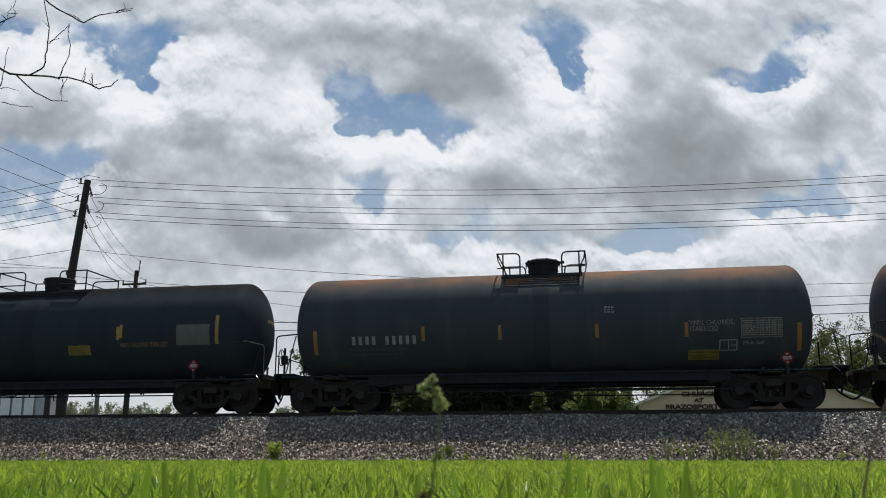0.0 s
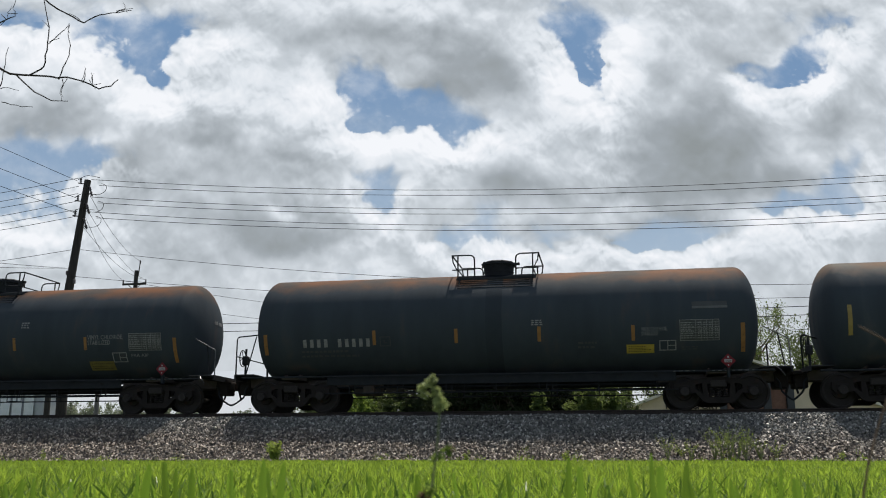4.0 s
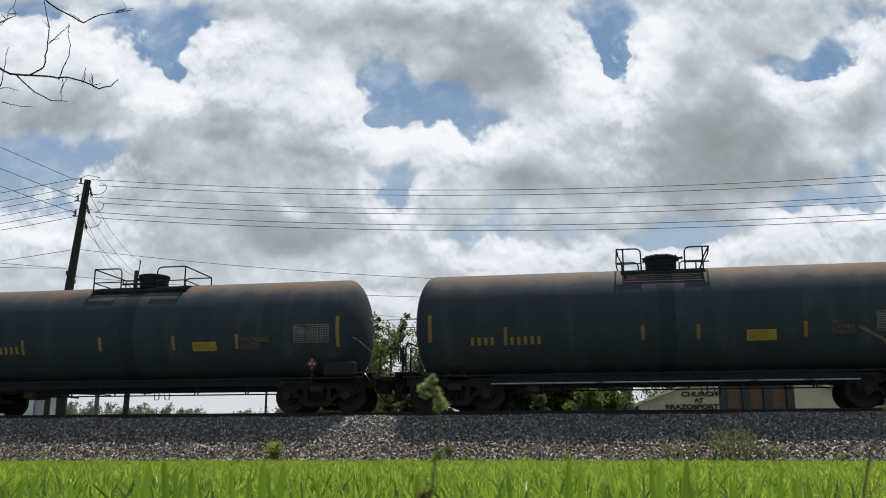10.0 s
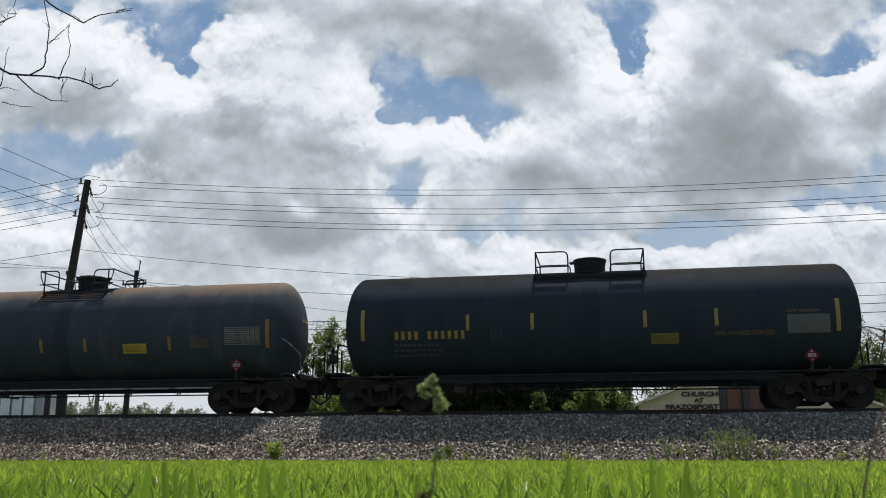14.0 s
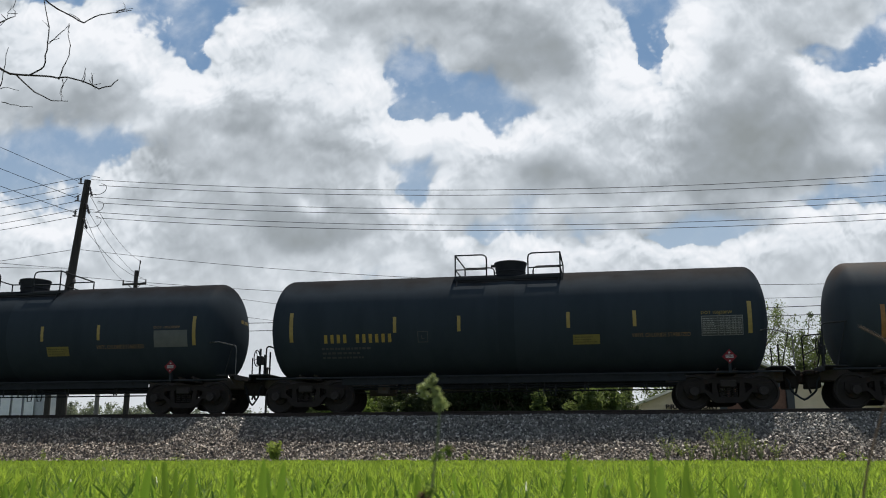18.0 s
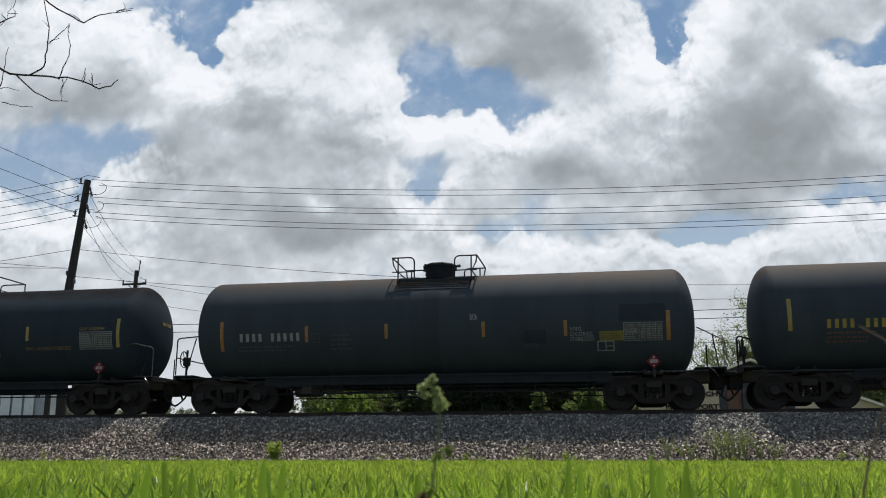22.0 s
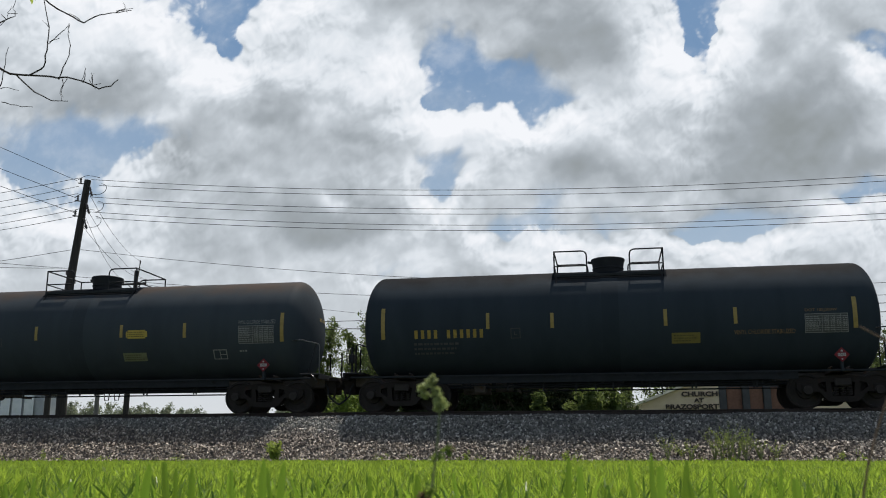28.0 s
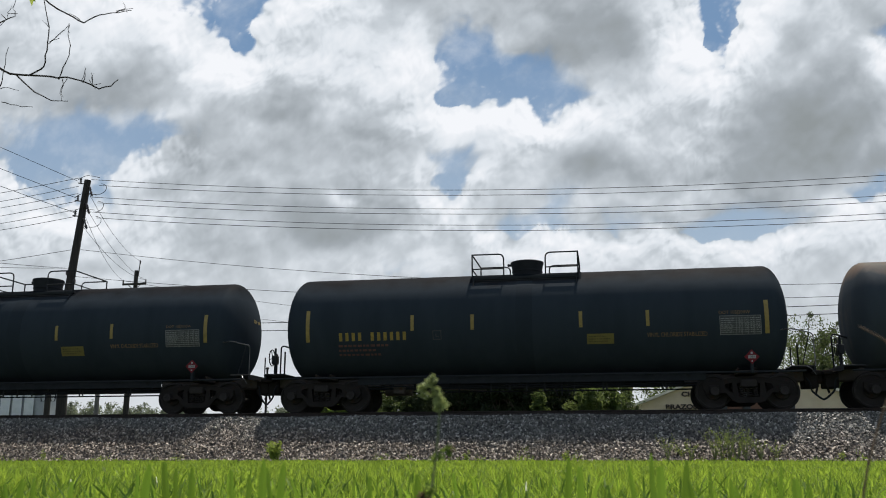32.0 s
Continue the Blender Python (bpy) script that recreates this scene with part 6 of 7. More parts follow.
def church():
    """Gabled stucco front with a brick centre between dark columns."""
    c = thing("church", "low cream stucco church with brick entrance bays and raised dark letters", "church", pose(0, 60, 0))
    eave, apex, xl, xr, xa = 2.18, 6.02, -1.0, 19.0, 9.0

    def roof_z(x):
        return eave + (apex - eave) * (1 - abs(x - xa) / (xa - xl))

    def wall(x0, x1, y=0.0):
        bm = bmesh.new()
        xs = sorted({x0, x1, *([xa] if x0 < xa < x1 else [])})
        pts = [(x0, 0), (x1, 0)] + [(x, roof_z(x)) for x in xs[::-1]]
        f = bm.faces.new([bm.verts.new((x, y, z)) for x, z in pts])
        g = bmesh.ops.extrude_face_region(bm, geom=[f])
        bmesh.ops.translate(bm, verts=[v for v in g["geom"] if isinstance(v, bmesh.types.BMVert)], vec=(0, 0.3, 0))
        bmesh.ops.recalc_face_normals(bm, faces=bm.faces)
        return bm

    part("wall", wall(xl + 0.15, 7.0), M["stucco"], c)
    part("wall", wall(11.5, xr - 0.15), M["stucco"], c)
    part("entrance_wall", wall(7.004, 11.496, 0.25), M["dark_column"], c, "dark recessed entrance wall")
    for x in (7.0, 8.42, 9.70, 11.08):
        bm = bmesh.new()
        box(bm, (x + 0.22, 0.1, 2.3), (0.44, 0.4, 4.6), bevel=0.02)
        part("column", bm, M["dark_column"], c)
    for x0, x1 in ((7.50, 8.40), (8.88, 9.68), (10.18, 11.06)):
        panel = part("brick_panel", (lambda bm: (box(bm, ((x0 + x1) / 2, 0.22, 2.2), (x1 - x0, 0.1, 4.4)), bm)[1])(bmesh.new()), M["brick"], c, "reddish-brown brick panel")
    for s, x0, x1 in ((1, xl - 0.4, xa), (-1, xr + 0.25, xa)):
        bm = bmesh.new()
        z0, z1 = eave - 0.13, apex
        n = Vector((-(z1 - z0), 0, x1 - x0)).normalized() * (1 if s > 0 else -1)
        a, b = Vector((x0, 0, z0)), Vector((x1, 0, z1))
        for y0, y1, t in ((-0.35, 0.0, 0.16), (-0.30, 14, 0.10)):
            q = [bm.verts.new((p.x + o.x, y, p.z + o.z)) for y in (y0, y1) for p, o in ((a, n * 0), (b, n * 0), (b, n * t), (a, n * t))]
            for i in ((0, 1, 2, 3), (7, 6, 5, 4), (0, 4, 5, 1), (1, 5, 6, 2), (2, 6, 7, 3), (3, 7, 4, 0)):
                bm.faces.new([q[k] for k in i])
        bmesh.ops.recalc_face_normals(bm, faces=bm.faces)
        part("roof_edge", bm, M["trim_paint"], c)
    bm = bmesh.new()
    for x in (xl + 0.2, xr - 0.2):
        box(bm, (x, 7, 1.4), (0.3, 13.4, 2.8))
    box(bm, ((xl + xr) / 2, 13.9, 1.4), (xr - xl, 0.3, 2.8))
    part("side_wall", bm, M["stucco"], c)
    for text, x0, x1, z0, z1 in (("CHURCH", 4.70, 6.92, 3.84, 4.15), ("AT", 5.44, 6.06, 3.47, 3.73), ("BRAZOSPORT", 3.68, 6.95, 3.05, 3.36)):
        cu = bpy.data.curves.new("sign", "FONT")
        cu.body, cu.extrude, cu.offset = text, 0.04, 0.042
        ob = bpy.data.objects.new("sign", cu)
        scene.collection.objects.link(ob)
        bpy.context.view_layer.update()
        me = bpy.data.meshes.new_from_object(ob.evaluated_get(bpy.context.evaluated_depsgraph_get()))
        bpy.data.objects.remove(ob)
        xs, ys = [q.co.x for q in me.vertices], [q.co.y for q in me.vertices]
        for q in me.vertices:
            q.co = (x0 + (q.co.x - min(xs)) / (max(xs) - min(xs)) * (x1 - x0), -0.045 - q.co.z, z0 + (q.co.y - min(ys)) / (max(ys) - min(ys)) * (z1 - z0))
        me.materials.clear()
        me.materials.append(M["sign_letters"])
        part("sign_lettering", me, None, c, "raised dark brown capital letters")


church()


def shed():
    s = thing("metal_shed", "grey corrugated metal shed with pale upright panels", "shed", pose(-47, 60, 0))
    bm = bmesh.new()
    box(bm, (-1, 1.1, 2.5), (16, 2.2, 4.96))
    part("wall", bm, M["shed_metal"], s)
    bm = bmesh.new()
    box(bm, (0, 0, 2.5), (0.30, 0.07, 4.98), bevel=0.01)
    rib = finish("rib", bm, M["shed_metal"])
    for k in range(18):
        part("rib", rib, None, s).location = (-8.7 + k * 0.70, -0.03, 0)
    for x in (4.0, 4.95, 5.9):
        bm = bmesh.new()
        box(bm, (x, -0.10, 2.45), (0.75, 0.05, 4.8), bevel=0.01)
        part("panel", bm, M["shed_white"], s)
    bm = bmesh.new()
    box(bm, (-1, 1.1, 5.05), (16.2, 2.6, 0.12))
    part("roof", bm, M["roofing"], s)


shed()


def insulator(bm, x, y, z, d=(0, 0, 1)):
    d = Vector(d)
    p = Vector((x, y, z))
    for k, r in enumerate((0.035, 0.055, 0.035, 0.055, 0.03)):
        tube(bm, p + d * k * 0.05, p + d * (k + 1) * 0.05, r, 10)


WIRE_Z = ((12.42, 12.12), (11.60, 11.30), (10.90, 10.60))


def leaning_pole():
    p = thing("utility_pole", "tall dark weathered wooden utility pole leaning slightly", "utility pole", pose(-23.3, 36, 0))
    bm = bmesh.new()
    bent(bm, [(0.22, 0, -0.5), (0.16, 0, 2), (-0.02, 0, 7.3), (0.22, 0, 10), (0.42, 0, 12.4)], [0.24, 0.23, 0.19, 0.165, 0.145], 14)
    part("shaft", bm, M["pole_wood"], p, smooth=True)
    for zs in WIRE_Z:
        for z, s in ((zs[0], -1), (zs[1], 1)):
            bm = bmesh.new()
            x = 0.22 + (z - 10) * 0.083
            if s < 0:
                tube(bm, (x, 0, z - 0.22), (x - 0.40, -0.1, z - 0.16), 0.028, 7)
                insulator(bm, x - 0.28, -0.1, z - 0.16)
            else:
                tube(bm, (x, 0, z - 0.02), (x + 0.2, -0.1, z - 0.06), 0.04, 7)
                insulator(bm, x + 0.2, -0.1, z - 0.05, (0.35, 0, -0.94))
                insulator(bm, x + 0.29, -0.1, z - 0.29, (0.35, 0, -0.94))
            part("insulator", bm, M["porcelain"], p)
        bm = bmesh.new()
        x = 0.22 + (zs[1] - 10) * 0.083
        bent(bm, smooth_run([(x - 0.4, -0.1, zs[0]), (x + 0.1, -0.2, zs[0] + 0.13), (x + 0.7, -0.15, zs[0] + 0.02)]), 0.012, 5)
        bent(bm, smooth_run([(x + 0.78, -0.15, zs[1] + 0.04), (x + 1.02, -0.1, zs[1] - 0.06), (x + 1.0, -0.1, zs[1] - 0.30), (x + 0.72, -0.12, zs[1] - 0.46), (x + 0.25, -0.18, zs[1] - 0.42)]), 0.012, 5)
        part("jumper_wire", bm, M["wire"], p)
    for z, s in ((7.7, 1), (8.1, -1), (9.3, 1)):
        bm = bmesh.new()
        box(bm, (0.05 + s * 0.19, -0.05, z), (0.10, 0.12, 0.20), bevel=0.02)
        part("bracket", bm, M["porcelain"], p)


leaning_pole()


def cross_pole():
    p = thing("utility_pole", "grey wooden utility pole with a crossarm and insulators", "utility pole", pose(-30.75, 55, 0))
    bm = bmesh.new()
    bent(bm, [(0, 0, -0.5), (0, 0, 6), (0, 0, 12.3)], [0.2, 0.17, 0.13], 12)
    part("shaft", bm, M["pole_wood"], p, smooth=True)
    for z, w in ((11.35, 0.85), (9.85, 0.55)):
        bm = bmesh.new()
        box(bm, (0, -0.17, z), (2 * w, 0.1, 0.13), bevel=0.01)
        for s in (-1, 1):
            tube(bm, (s * w * 0.6, -0.17, z), (0, -0.17, z - 0.4), 0.025, 6)
        arm = part("crossarm", bm, M["pole_wood"], p)
        for s in (-0.95, 0.95):
            bm = bmesh.new()
            insulator(bm, s * w, -0.17, z + 0.06)
            part("insulator", bm, M["porcelain"], arm)
    bm = bmesh.new()
    tube(bm, (0.15, 0, 11.9), (0.22, 0, 12.9), 0.035, 8)
    insulator(bm, 0.22, 0, 12.75)
    part("insulator", bm, M["porcelain"], p)


cross_pole()
for x, y, h, r, mat, lab in ((-36.4, 55, 8.0, 0.2, "pole_wood", "dark wooden pole beside the metal shed"), (-32.85, 55, 4.9, 0.16, "pole_grey", "pale grey concrete post"), (-21.2, 55, 5.6, 0.075, "pole_wood", "thin dark post with a small box")):
    p = thing("post", lab, "post", pose(x, y, 0))
    bm = bmesh.new()
    bent(bm, [(0, 0, -0.3), (0, 0, h * 0.5), (0, 0, h)], [r, r * 0.95, r * 0.85], 12)
    box(bm, (0, 0, h), (r * 2.3, r * 2.3, 0.12), bevel=0.02)
    part("shaft", bm, M[mat], p)


def wire(pts, r=0.012, label="thin black overhead wire strung between poles", group="overhead wires"):
    bm = bmesh.new()
    bent(bm, pts, r, 5)
    tagged(new("overhead_wire", finish("overhead_wire", bm, M["wire"], True)), label, "wire", group)


def span_wire(x0, z0, x1, z1, sag, y0=36.0, y1=36.0, r=0.012, n=24):
    wire([(x0 + (x1 - x0) * k / n, y0 + (y1 - y0) * k / n, z0 + (z1 - z0) * k / n - 4 * sag * (k / n) * (1 - k / n)) for k in range(n + 1)], r)


for zs in WIRE_Z:
    span_wire(-22.7, zs[0], 36.5, zs[0], 1.70)
    span_wire(-22.3, zs[1], 36.5, zs[1] - 0.02, 1.62)
for z0, z1, sag in ((9.2, 7.6, 1.78), (7.95, 7.3, 1.55)):
    span_wire(-23.2, z0, 34, z1, sag, 36.0, 36.0, 0.010)
for x in (-60, 40):
    p = thing("utility_pole", "dark wooden pole carrying low cables", "utility pole", pose(x, 40.5, 0))
    bm = bmesh.new()
    bent(bm, [(0, 0, -0.3), (0, 0, 4), (0, 0, 8.2)], [0.17, 0.15, 0.12], 10)
    box(bm, (0, 0.3, 6.8), (0.1, 2.8, 0.12))
    part("shaft", bm, M["pole_wood"], p)
for z, y in ((6.27, 40), (5.90, 40)):
    span_wire(-60, z + 1.0, 40, z + 0.9, 1.0, y, y, 0.016)
for z0, z1 in ((12.4, 14.4), (11.6, 13.25), (10.9, 12.4)):
    span_wire(-23.4, z0, -28.4, z1, 0.05, 36, 27)
p = thing("utility_pole", "dark wooden pole carrying the line onward", "utility pole", pose(-60, 36, 0))
bm = bmesh.new()
bent(bm, [(0, 0, -0.3), (0, 0, 6), (0, 0, 12.9)], [0.2, 0.17, 0.14], 10)
part("shaft", bm, M["pole_wood"], p)
for z, sag in ((12.54, 1.35), (12.14, 1.4), (11.79, 1.3), (11.44, 1.42), (11.04, 1.32), (10.72, 1.32), (9.18, 1.12)):
    span_wire(-23.3, z, -60, z, sag)
for x1, z1 in ((-21.75, 6.75), (-21.7, 6.50)):
    span_wire(-23.5, 8.33, x1, z1, 0.02, 36, 27, 0.009)
for (x0, y0, z0), (x1, y1, z1) in (((-22.9, 36, 12.0), (-30.53, 55, 12.95)), ((-22.9, 36, 11.2), (-29.95, 54.83, 11.6)), ((-23.05, 36, 10.4), (-29.95, 54.83, 11.6)), ((-23.0, 36, 11.0), (-31.55, 54.83, 11.6))):
    span_wire(x0, z0, x1, z1, 0.5, y0, y1, 0.010)
span_wire(-31.55, 11.6, 30, 9.0, 2.2, 54.83, 62, 0.012)
span_wire(-30.23, 10.1, 34, 9.0, 2.4, 54.83, 62, 0.012)


def pickup_truck():
    """Dark pickup truck that drives by on the far side."""
    c = thing("pickup_truck", "dark pickup truck driving by behind the train", "truck", pose(0, 36, 0))
    hulls = ([(-2.85, 0.55), (-2.88, 1.22), (-0.76, 1.26), (1.28, 1.26), (2.35, 1.16), (2.62, 0.98), (2.66, 0.52)], 0.95), ([(-0.75, 1.24), (-0.72, 1.96), (-0.60, 2.06), (0.42, 2.06), (0.60, 2.0), (1.26, 1.24)], 0.86)
    for name, (prof, w) in zip(("body", "cab"), hulls):
        bm = bmesh.new()
        f = bm.faces.new([bm.verts.new((x, -w, z)) for x, z in prof])
        g = bmesh.ops.extrude_face_region(bm, geom=[f])
        bmesh.ops.translate(bm, verts=[v for v in g["geom"] if isinstance(v, bmesh.types.BMVert)], vec=(0, 2 * w, 0))
        for v in bm.verts:
            if v.co.z > 1.9:
                v.co.y *= 0.86
        bmesh.ops.recalc_face_normals(bm, faces=bm.faces)
        bmesh.ops.bevel(bm, geom=list(bm.edges), offset=0.035, segments=1, affect="EDGES")
        part(name, bm, M["car_paint"], c)
    bm = bmesh.new()
    for y in (-0.88, 0.88):
        box(bm, (-1.8, y, 1.30), (2.0, 0.12, 0.14), bevel=0.02)
    box(bm, (-2.8, 0, 1.30), (0.1, 1.7, 0.14), bevel=0.02)
    part("bed_rail", bm, M["car_paint"], c)
    for x0, x1, x2, x3 in ((-0.62, -0.58, 0.02, 0.06), (0.12, 0.10, 0.50, 0.98)):
        for y in (-1, 1):
            bm = bmesh.new()
            q = [bm.verts.new((x, y * w, z)) for x, w, z in ((x0, 0.866, 1.40), (x3, 0.866, 1.40), (x2, 0.80, 1.90), (x1, 0.80, 1.90))]
            f = bm.faces.new(q)
            g = bmesh.ops.extrude_face_region(bm, geom=[f])
            bmesh.ops.translate(bm, verts=[v for v in g["geom"] if isinstance(v, bmesh.types.BMVert)], vec=(0, y * 0.015, 0))
            bmesh.ops.recalc_face_normals(bm, faces=bm.faces)
            part("side_window", bm, M["car_glass"], c)
    # the bright sky's reflection is put into the windscreen's pale colour
    bm = bmesh.new()
    box(bm, (0, 0, 0), (0.86, 1.4, 0.02), pose(0.945, 0, 1.63, 0, 49, 0))
    part("windscreen", bm, M["pale_glass"], c, "windscreen coloured pale for the bright sky in it")
    for y in (-0.66, 0.66):
        bm = bmesh.new()
        box(bm, (2.60, y, 0.88), (0.12, 0.34, 0.18), bevel=0.03)
        part("headlight", bm, M["pale_glass"], c)
    for x in (-1.75, 1.75):
        for y in (-0.84, 0.84):
            bm = bmesh.new()
            lathe(bm, [(-0.12, 0.12), (-0.12, 0.32), (-0.10, 0.39), (0.10, 0.39), (0.12, 0.32), (0.12, 0.12)], 24, "y")
            w = part("wheel", bm, M["tyre"], c)
            w.location = (x, y, 0.39)
            bm = bmesh.new()
            lathe(bm, [(-0.125, 0.03), (-0.125, 0.22), (0.125, 0.22), (0.125, 0.03)], 18, "y")
            part("rim", bm, M["shed_metal"], w)
            ROAD_WHEELS.append(w)
    return c


ROAD_WHEELS = []
CAR_AT, CAR_SPEED = -12.90, 6.3
car_by = pickup_truck()


# ---- lawn and weeds ----
def blades(name, x, y, h, w, lean, rng, mat, z=None, tip=0.2, shoulder=0.75):
    """Grass blades: tapered, bent strips, one island each."""
    n = len(x)
    a = rng.uniform(0, 2 * np.pi, n)
    side = np.stack([np.cos(a), np.sin(a), np.zeros(n)], -1)
    b = rng.uniform(0, 2 * np.pi, n)
    dirn = np.stack([np.cos(b), np.sin(b), np.zeros(n)], -1) * (lean * h)[:, None]
    base = np.stack([x, y, np.full(n, -0.01) if z is None else z], -1)
    up = np.array([0, 0, 1.0])
    rows = []
    for k, wf in ((0, 0.8), (0.35, 1.0), (0.75, shoulder), (1.0, tip)):
        c = base + dirn * k ** 2 + up * (h * (k - 0.25 * (lean ** 2) * k * k))[:, None]
        s = side * (w * wf / 2)[:, None]
        rows += [c - s, c + s]
    v = np.stack(rows, 1)
    i = 8 * np.arange(n)[:, None]
    quads = np.concatenate([i + [0, 1, 3, 2], i + [2, 3, 5, 4], i + [4, 5, 7, 6]], 1).reshape(-1, 4).tolist()
    return mesh_of(name, v.reshape(-1, 3).tolist(), quads, M[mat])


# the tallest blades by the lens: foot, tip, height, width
STANDING_A = [(-0.552, -0.566, 0.1137, 0.0041), (-0.553, -0.548, 0.119, 0.0062), (-0.533, -0.536, 0.1222, 0.0046), (-0.496, -0.497, 0.1167, 0.0052), (-0.431, -0.43, 0.1276, 0.0031), (-0.428, -0.419, 0.1327, 0.0072),
              (-0.396, -0.405, 0.1348, 0.0062), (-0.39, -0.393, 0.1297, 0.0046), (-0.375, -0.377, 0.1298, 0.0062), (-0.334, -0.339, 0.1279, 0.0041), (-0.321, -0.321, 0.1239, 0.0052), (-0.309, -0.308, 0.1364, 0.0067),
              (-0.293, -0.305, 0.1299, 0.0041), (-0.295, -0.289, 0.1349, 0.0062), (-0.25, -0.257, 0.1192, 0.0036), (-0.207, -0.209, 0.1228, 0.0041)]
STANDING_B = [(-0.183, -0.19, 0.1118, 0.0041), (-0.164, -0.166, 0.1244, 0.0062), (-0.124, -0.134, 0.1255, 0.0036), (-0.079, -0.087, 0.1275, 0.0036), (-0.037, -0.034, 0.139, 0.0052), (-0.022, -0.025, 0.1315, 0.0057),
              (0.025, 0.016, 0.1343, 0.0041), (0.035, 0.035, 0.1427, 0.0046), (0.041, 0.042, 0.1316, 0.0077), (0.057, 0.064, 0.1362, 0.0057), (0.076, 0.064, 0.1229, 0.0046), (0.082, 0.082, 0.1276, 0.0031),
              (0.101, 0.098, 0.1217, 0.0046), (0.133, 0.139, 0.1354, 0.0031), (0.15, 0.149, 0.1219, 0.0082), (0.16, 0.16, 0.1148, 0.0052)]


def lawn():
    rng = np.random.RandomState(3)
    tall = []
    n = 140000
    r = 1.3 + (23.2 - 1.3) * rng.rand(n) ** 1.05
    a = rng.uniform(-0.60, 0.60, n) + radians(YAW)
    x, y = -np.sin(a) * r, np.cos(a) * r
    keep = y < FOOT + 0.05
    x, y, r = x[keep], y[keep], r[keep]
    n = len(x)
    clump = np.array([noise.noise((px * 1.1, py * 1.1, 7)) for px, py in zip(x, y)])
    h = 0.047 + 0.024 * clump + rng.uniform(-0.015, 0.025, n) + np.where(rng.rand(n) < 0.035, 0.035, 0.0)
    w = np.clip(0.0022 + 0.00062 * r, 0, 0.013) * rng.uniform(0.7, 1.3, n)
    g = tagged(new("lawn_grass", blades("lawn_grass", x, y, h, w, rng.uniform(0.1, 0.85, n), rng, "lawn_blade")), "bright green sunlit lawn grass", "grass", kind="stuff")
    # the rest of the lawn to both sides and behind, coarser
    n = 26000
    x, y = rng.uniform(-34, 30, n), rng.uniform(-14, FOOT, n)
    out = (np.abs(np.arctan2(-x, y) - radians(YAW)) > 0.6) & (np.hypot(x, y) > 1.0)
    x, y = x[out], y[out]
    n = len(x)
    tagged(new("side_lawn", blades("side_lawn", x, y, rng.uniform(0.04, 0.10, n), rng.uniform(0.02, 0.04, n), rng.uniform(0.2, 0.9, n), rng, "lawn_blade")), "bright green lawn beside the place of the camera", "grass", kind="stuff")
    # taller blades close to the lens
    for n, r0, r1, lo, hi, w0, w1 in ((900, 1.2, 3.4, 0.070, 0.112, 0.004, 0.0075), (90, 0.8, 1.4, 0.085, 0.126, 0.006, 0.010)):
        r = r0 + (r1 - r0) * rng.rand(n)
        a = rng.uniform(-0.56, 0.56, n) + radians(YAW)
        tall.append((-np.sin(a) * r, np.cos(a) * r, rng.uniform(lo, hi, n), rng.uniform(w0, w1, n), rng.uniform(0.08, 0.7, n)))
    x, y, h, w, lean = (np.concatenate(q) for q in zip(*tall))
    tagged(new("tall_grass", blades("tall_grass", x, y, h, w, lean, rng, "near_blade", None, 0.42, 0.95)), "tall green grass blades close to the lens", "grass", kind="stuff")
    v, f = [], []
    for k, (xb, xt, zt, w) in enumerate(STANDING_A + STANDING_B):
        y, turn = 0.8 + 0.07 * math.sin(k * 2.3), 0.25 + 0.2 * math.sin(k * 1.7)
        g = y / 0.8
        for q, wf in ((0, 0.8), (0.45, 1), (0.78, 1.05), (0.93, 0.85), (1, 0.3 if k % 3 else 0.65)):
            bend = max(0.0, (q - 0.45) / 0.55)
            x, z = (xb + (xt - xb) * bend) * g, (0.14 + (zt - 0.14) * g) * q
            dx, dy = math.cos(turn) * w * g * wf * 0.56, math.sin(turn) * w * g * wf * 0.56
            v += [(x - dx, y - dy, z), (x, y + 0.12 * w, z), (x + dx, y + dy, z)]
        o = 15 * k
        f += [(o + 3 * r + c, o + 3 * r + c + 1, o + 3 * r + c + 4, o + 3 * r + c + 3) for r in range(4) for c in (0, 1)]
    tagged(new("standing_grass", mesh_of("standing_grass", v, f, M["standing_blade"])), "separate upright green grass blades close to the lens", "grass", kind="stuff")
    # uneven edge where the lawn meets the stones
    n = 9000
    x = rng.uniform(-20, 11, n)
    tuft = np.array([max(0.0, noise.noise((px * 1.7, 3.1, 0)) + 0.5 * noise.noise((px * 5.0, 1.2, 4))) for px in x])
    y = FOOT - 0.15 + (0.15 + 0.75 * tuft) * rng.rand(n) ** 2
    h = rng.uniform(0.04, 0.11, n) * (0.7 + 1.1 * tuft)
    tagged(new("verge_grass", blades("verge_grass", x, y, h, rng.uniform(0.008, 0.016, n), rng.uniform(0.2, 0.8, n), rng, "lawn_blade", np.array([bed_z(q) - 0.015 for q in y]))), "ragged grass along the foot of the ballast", "grass", kind="stuff")


lawn()


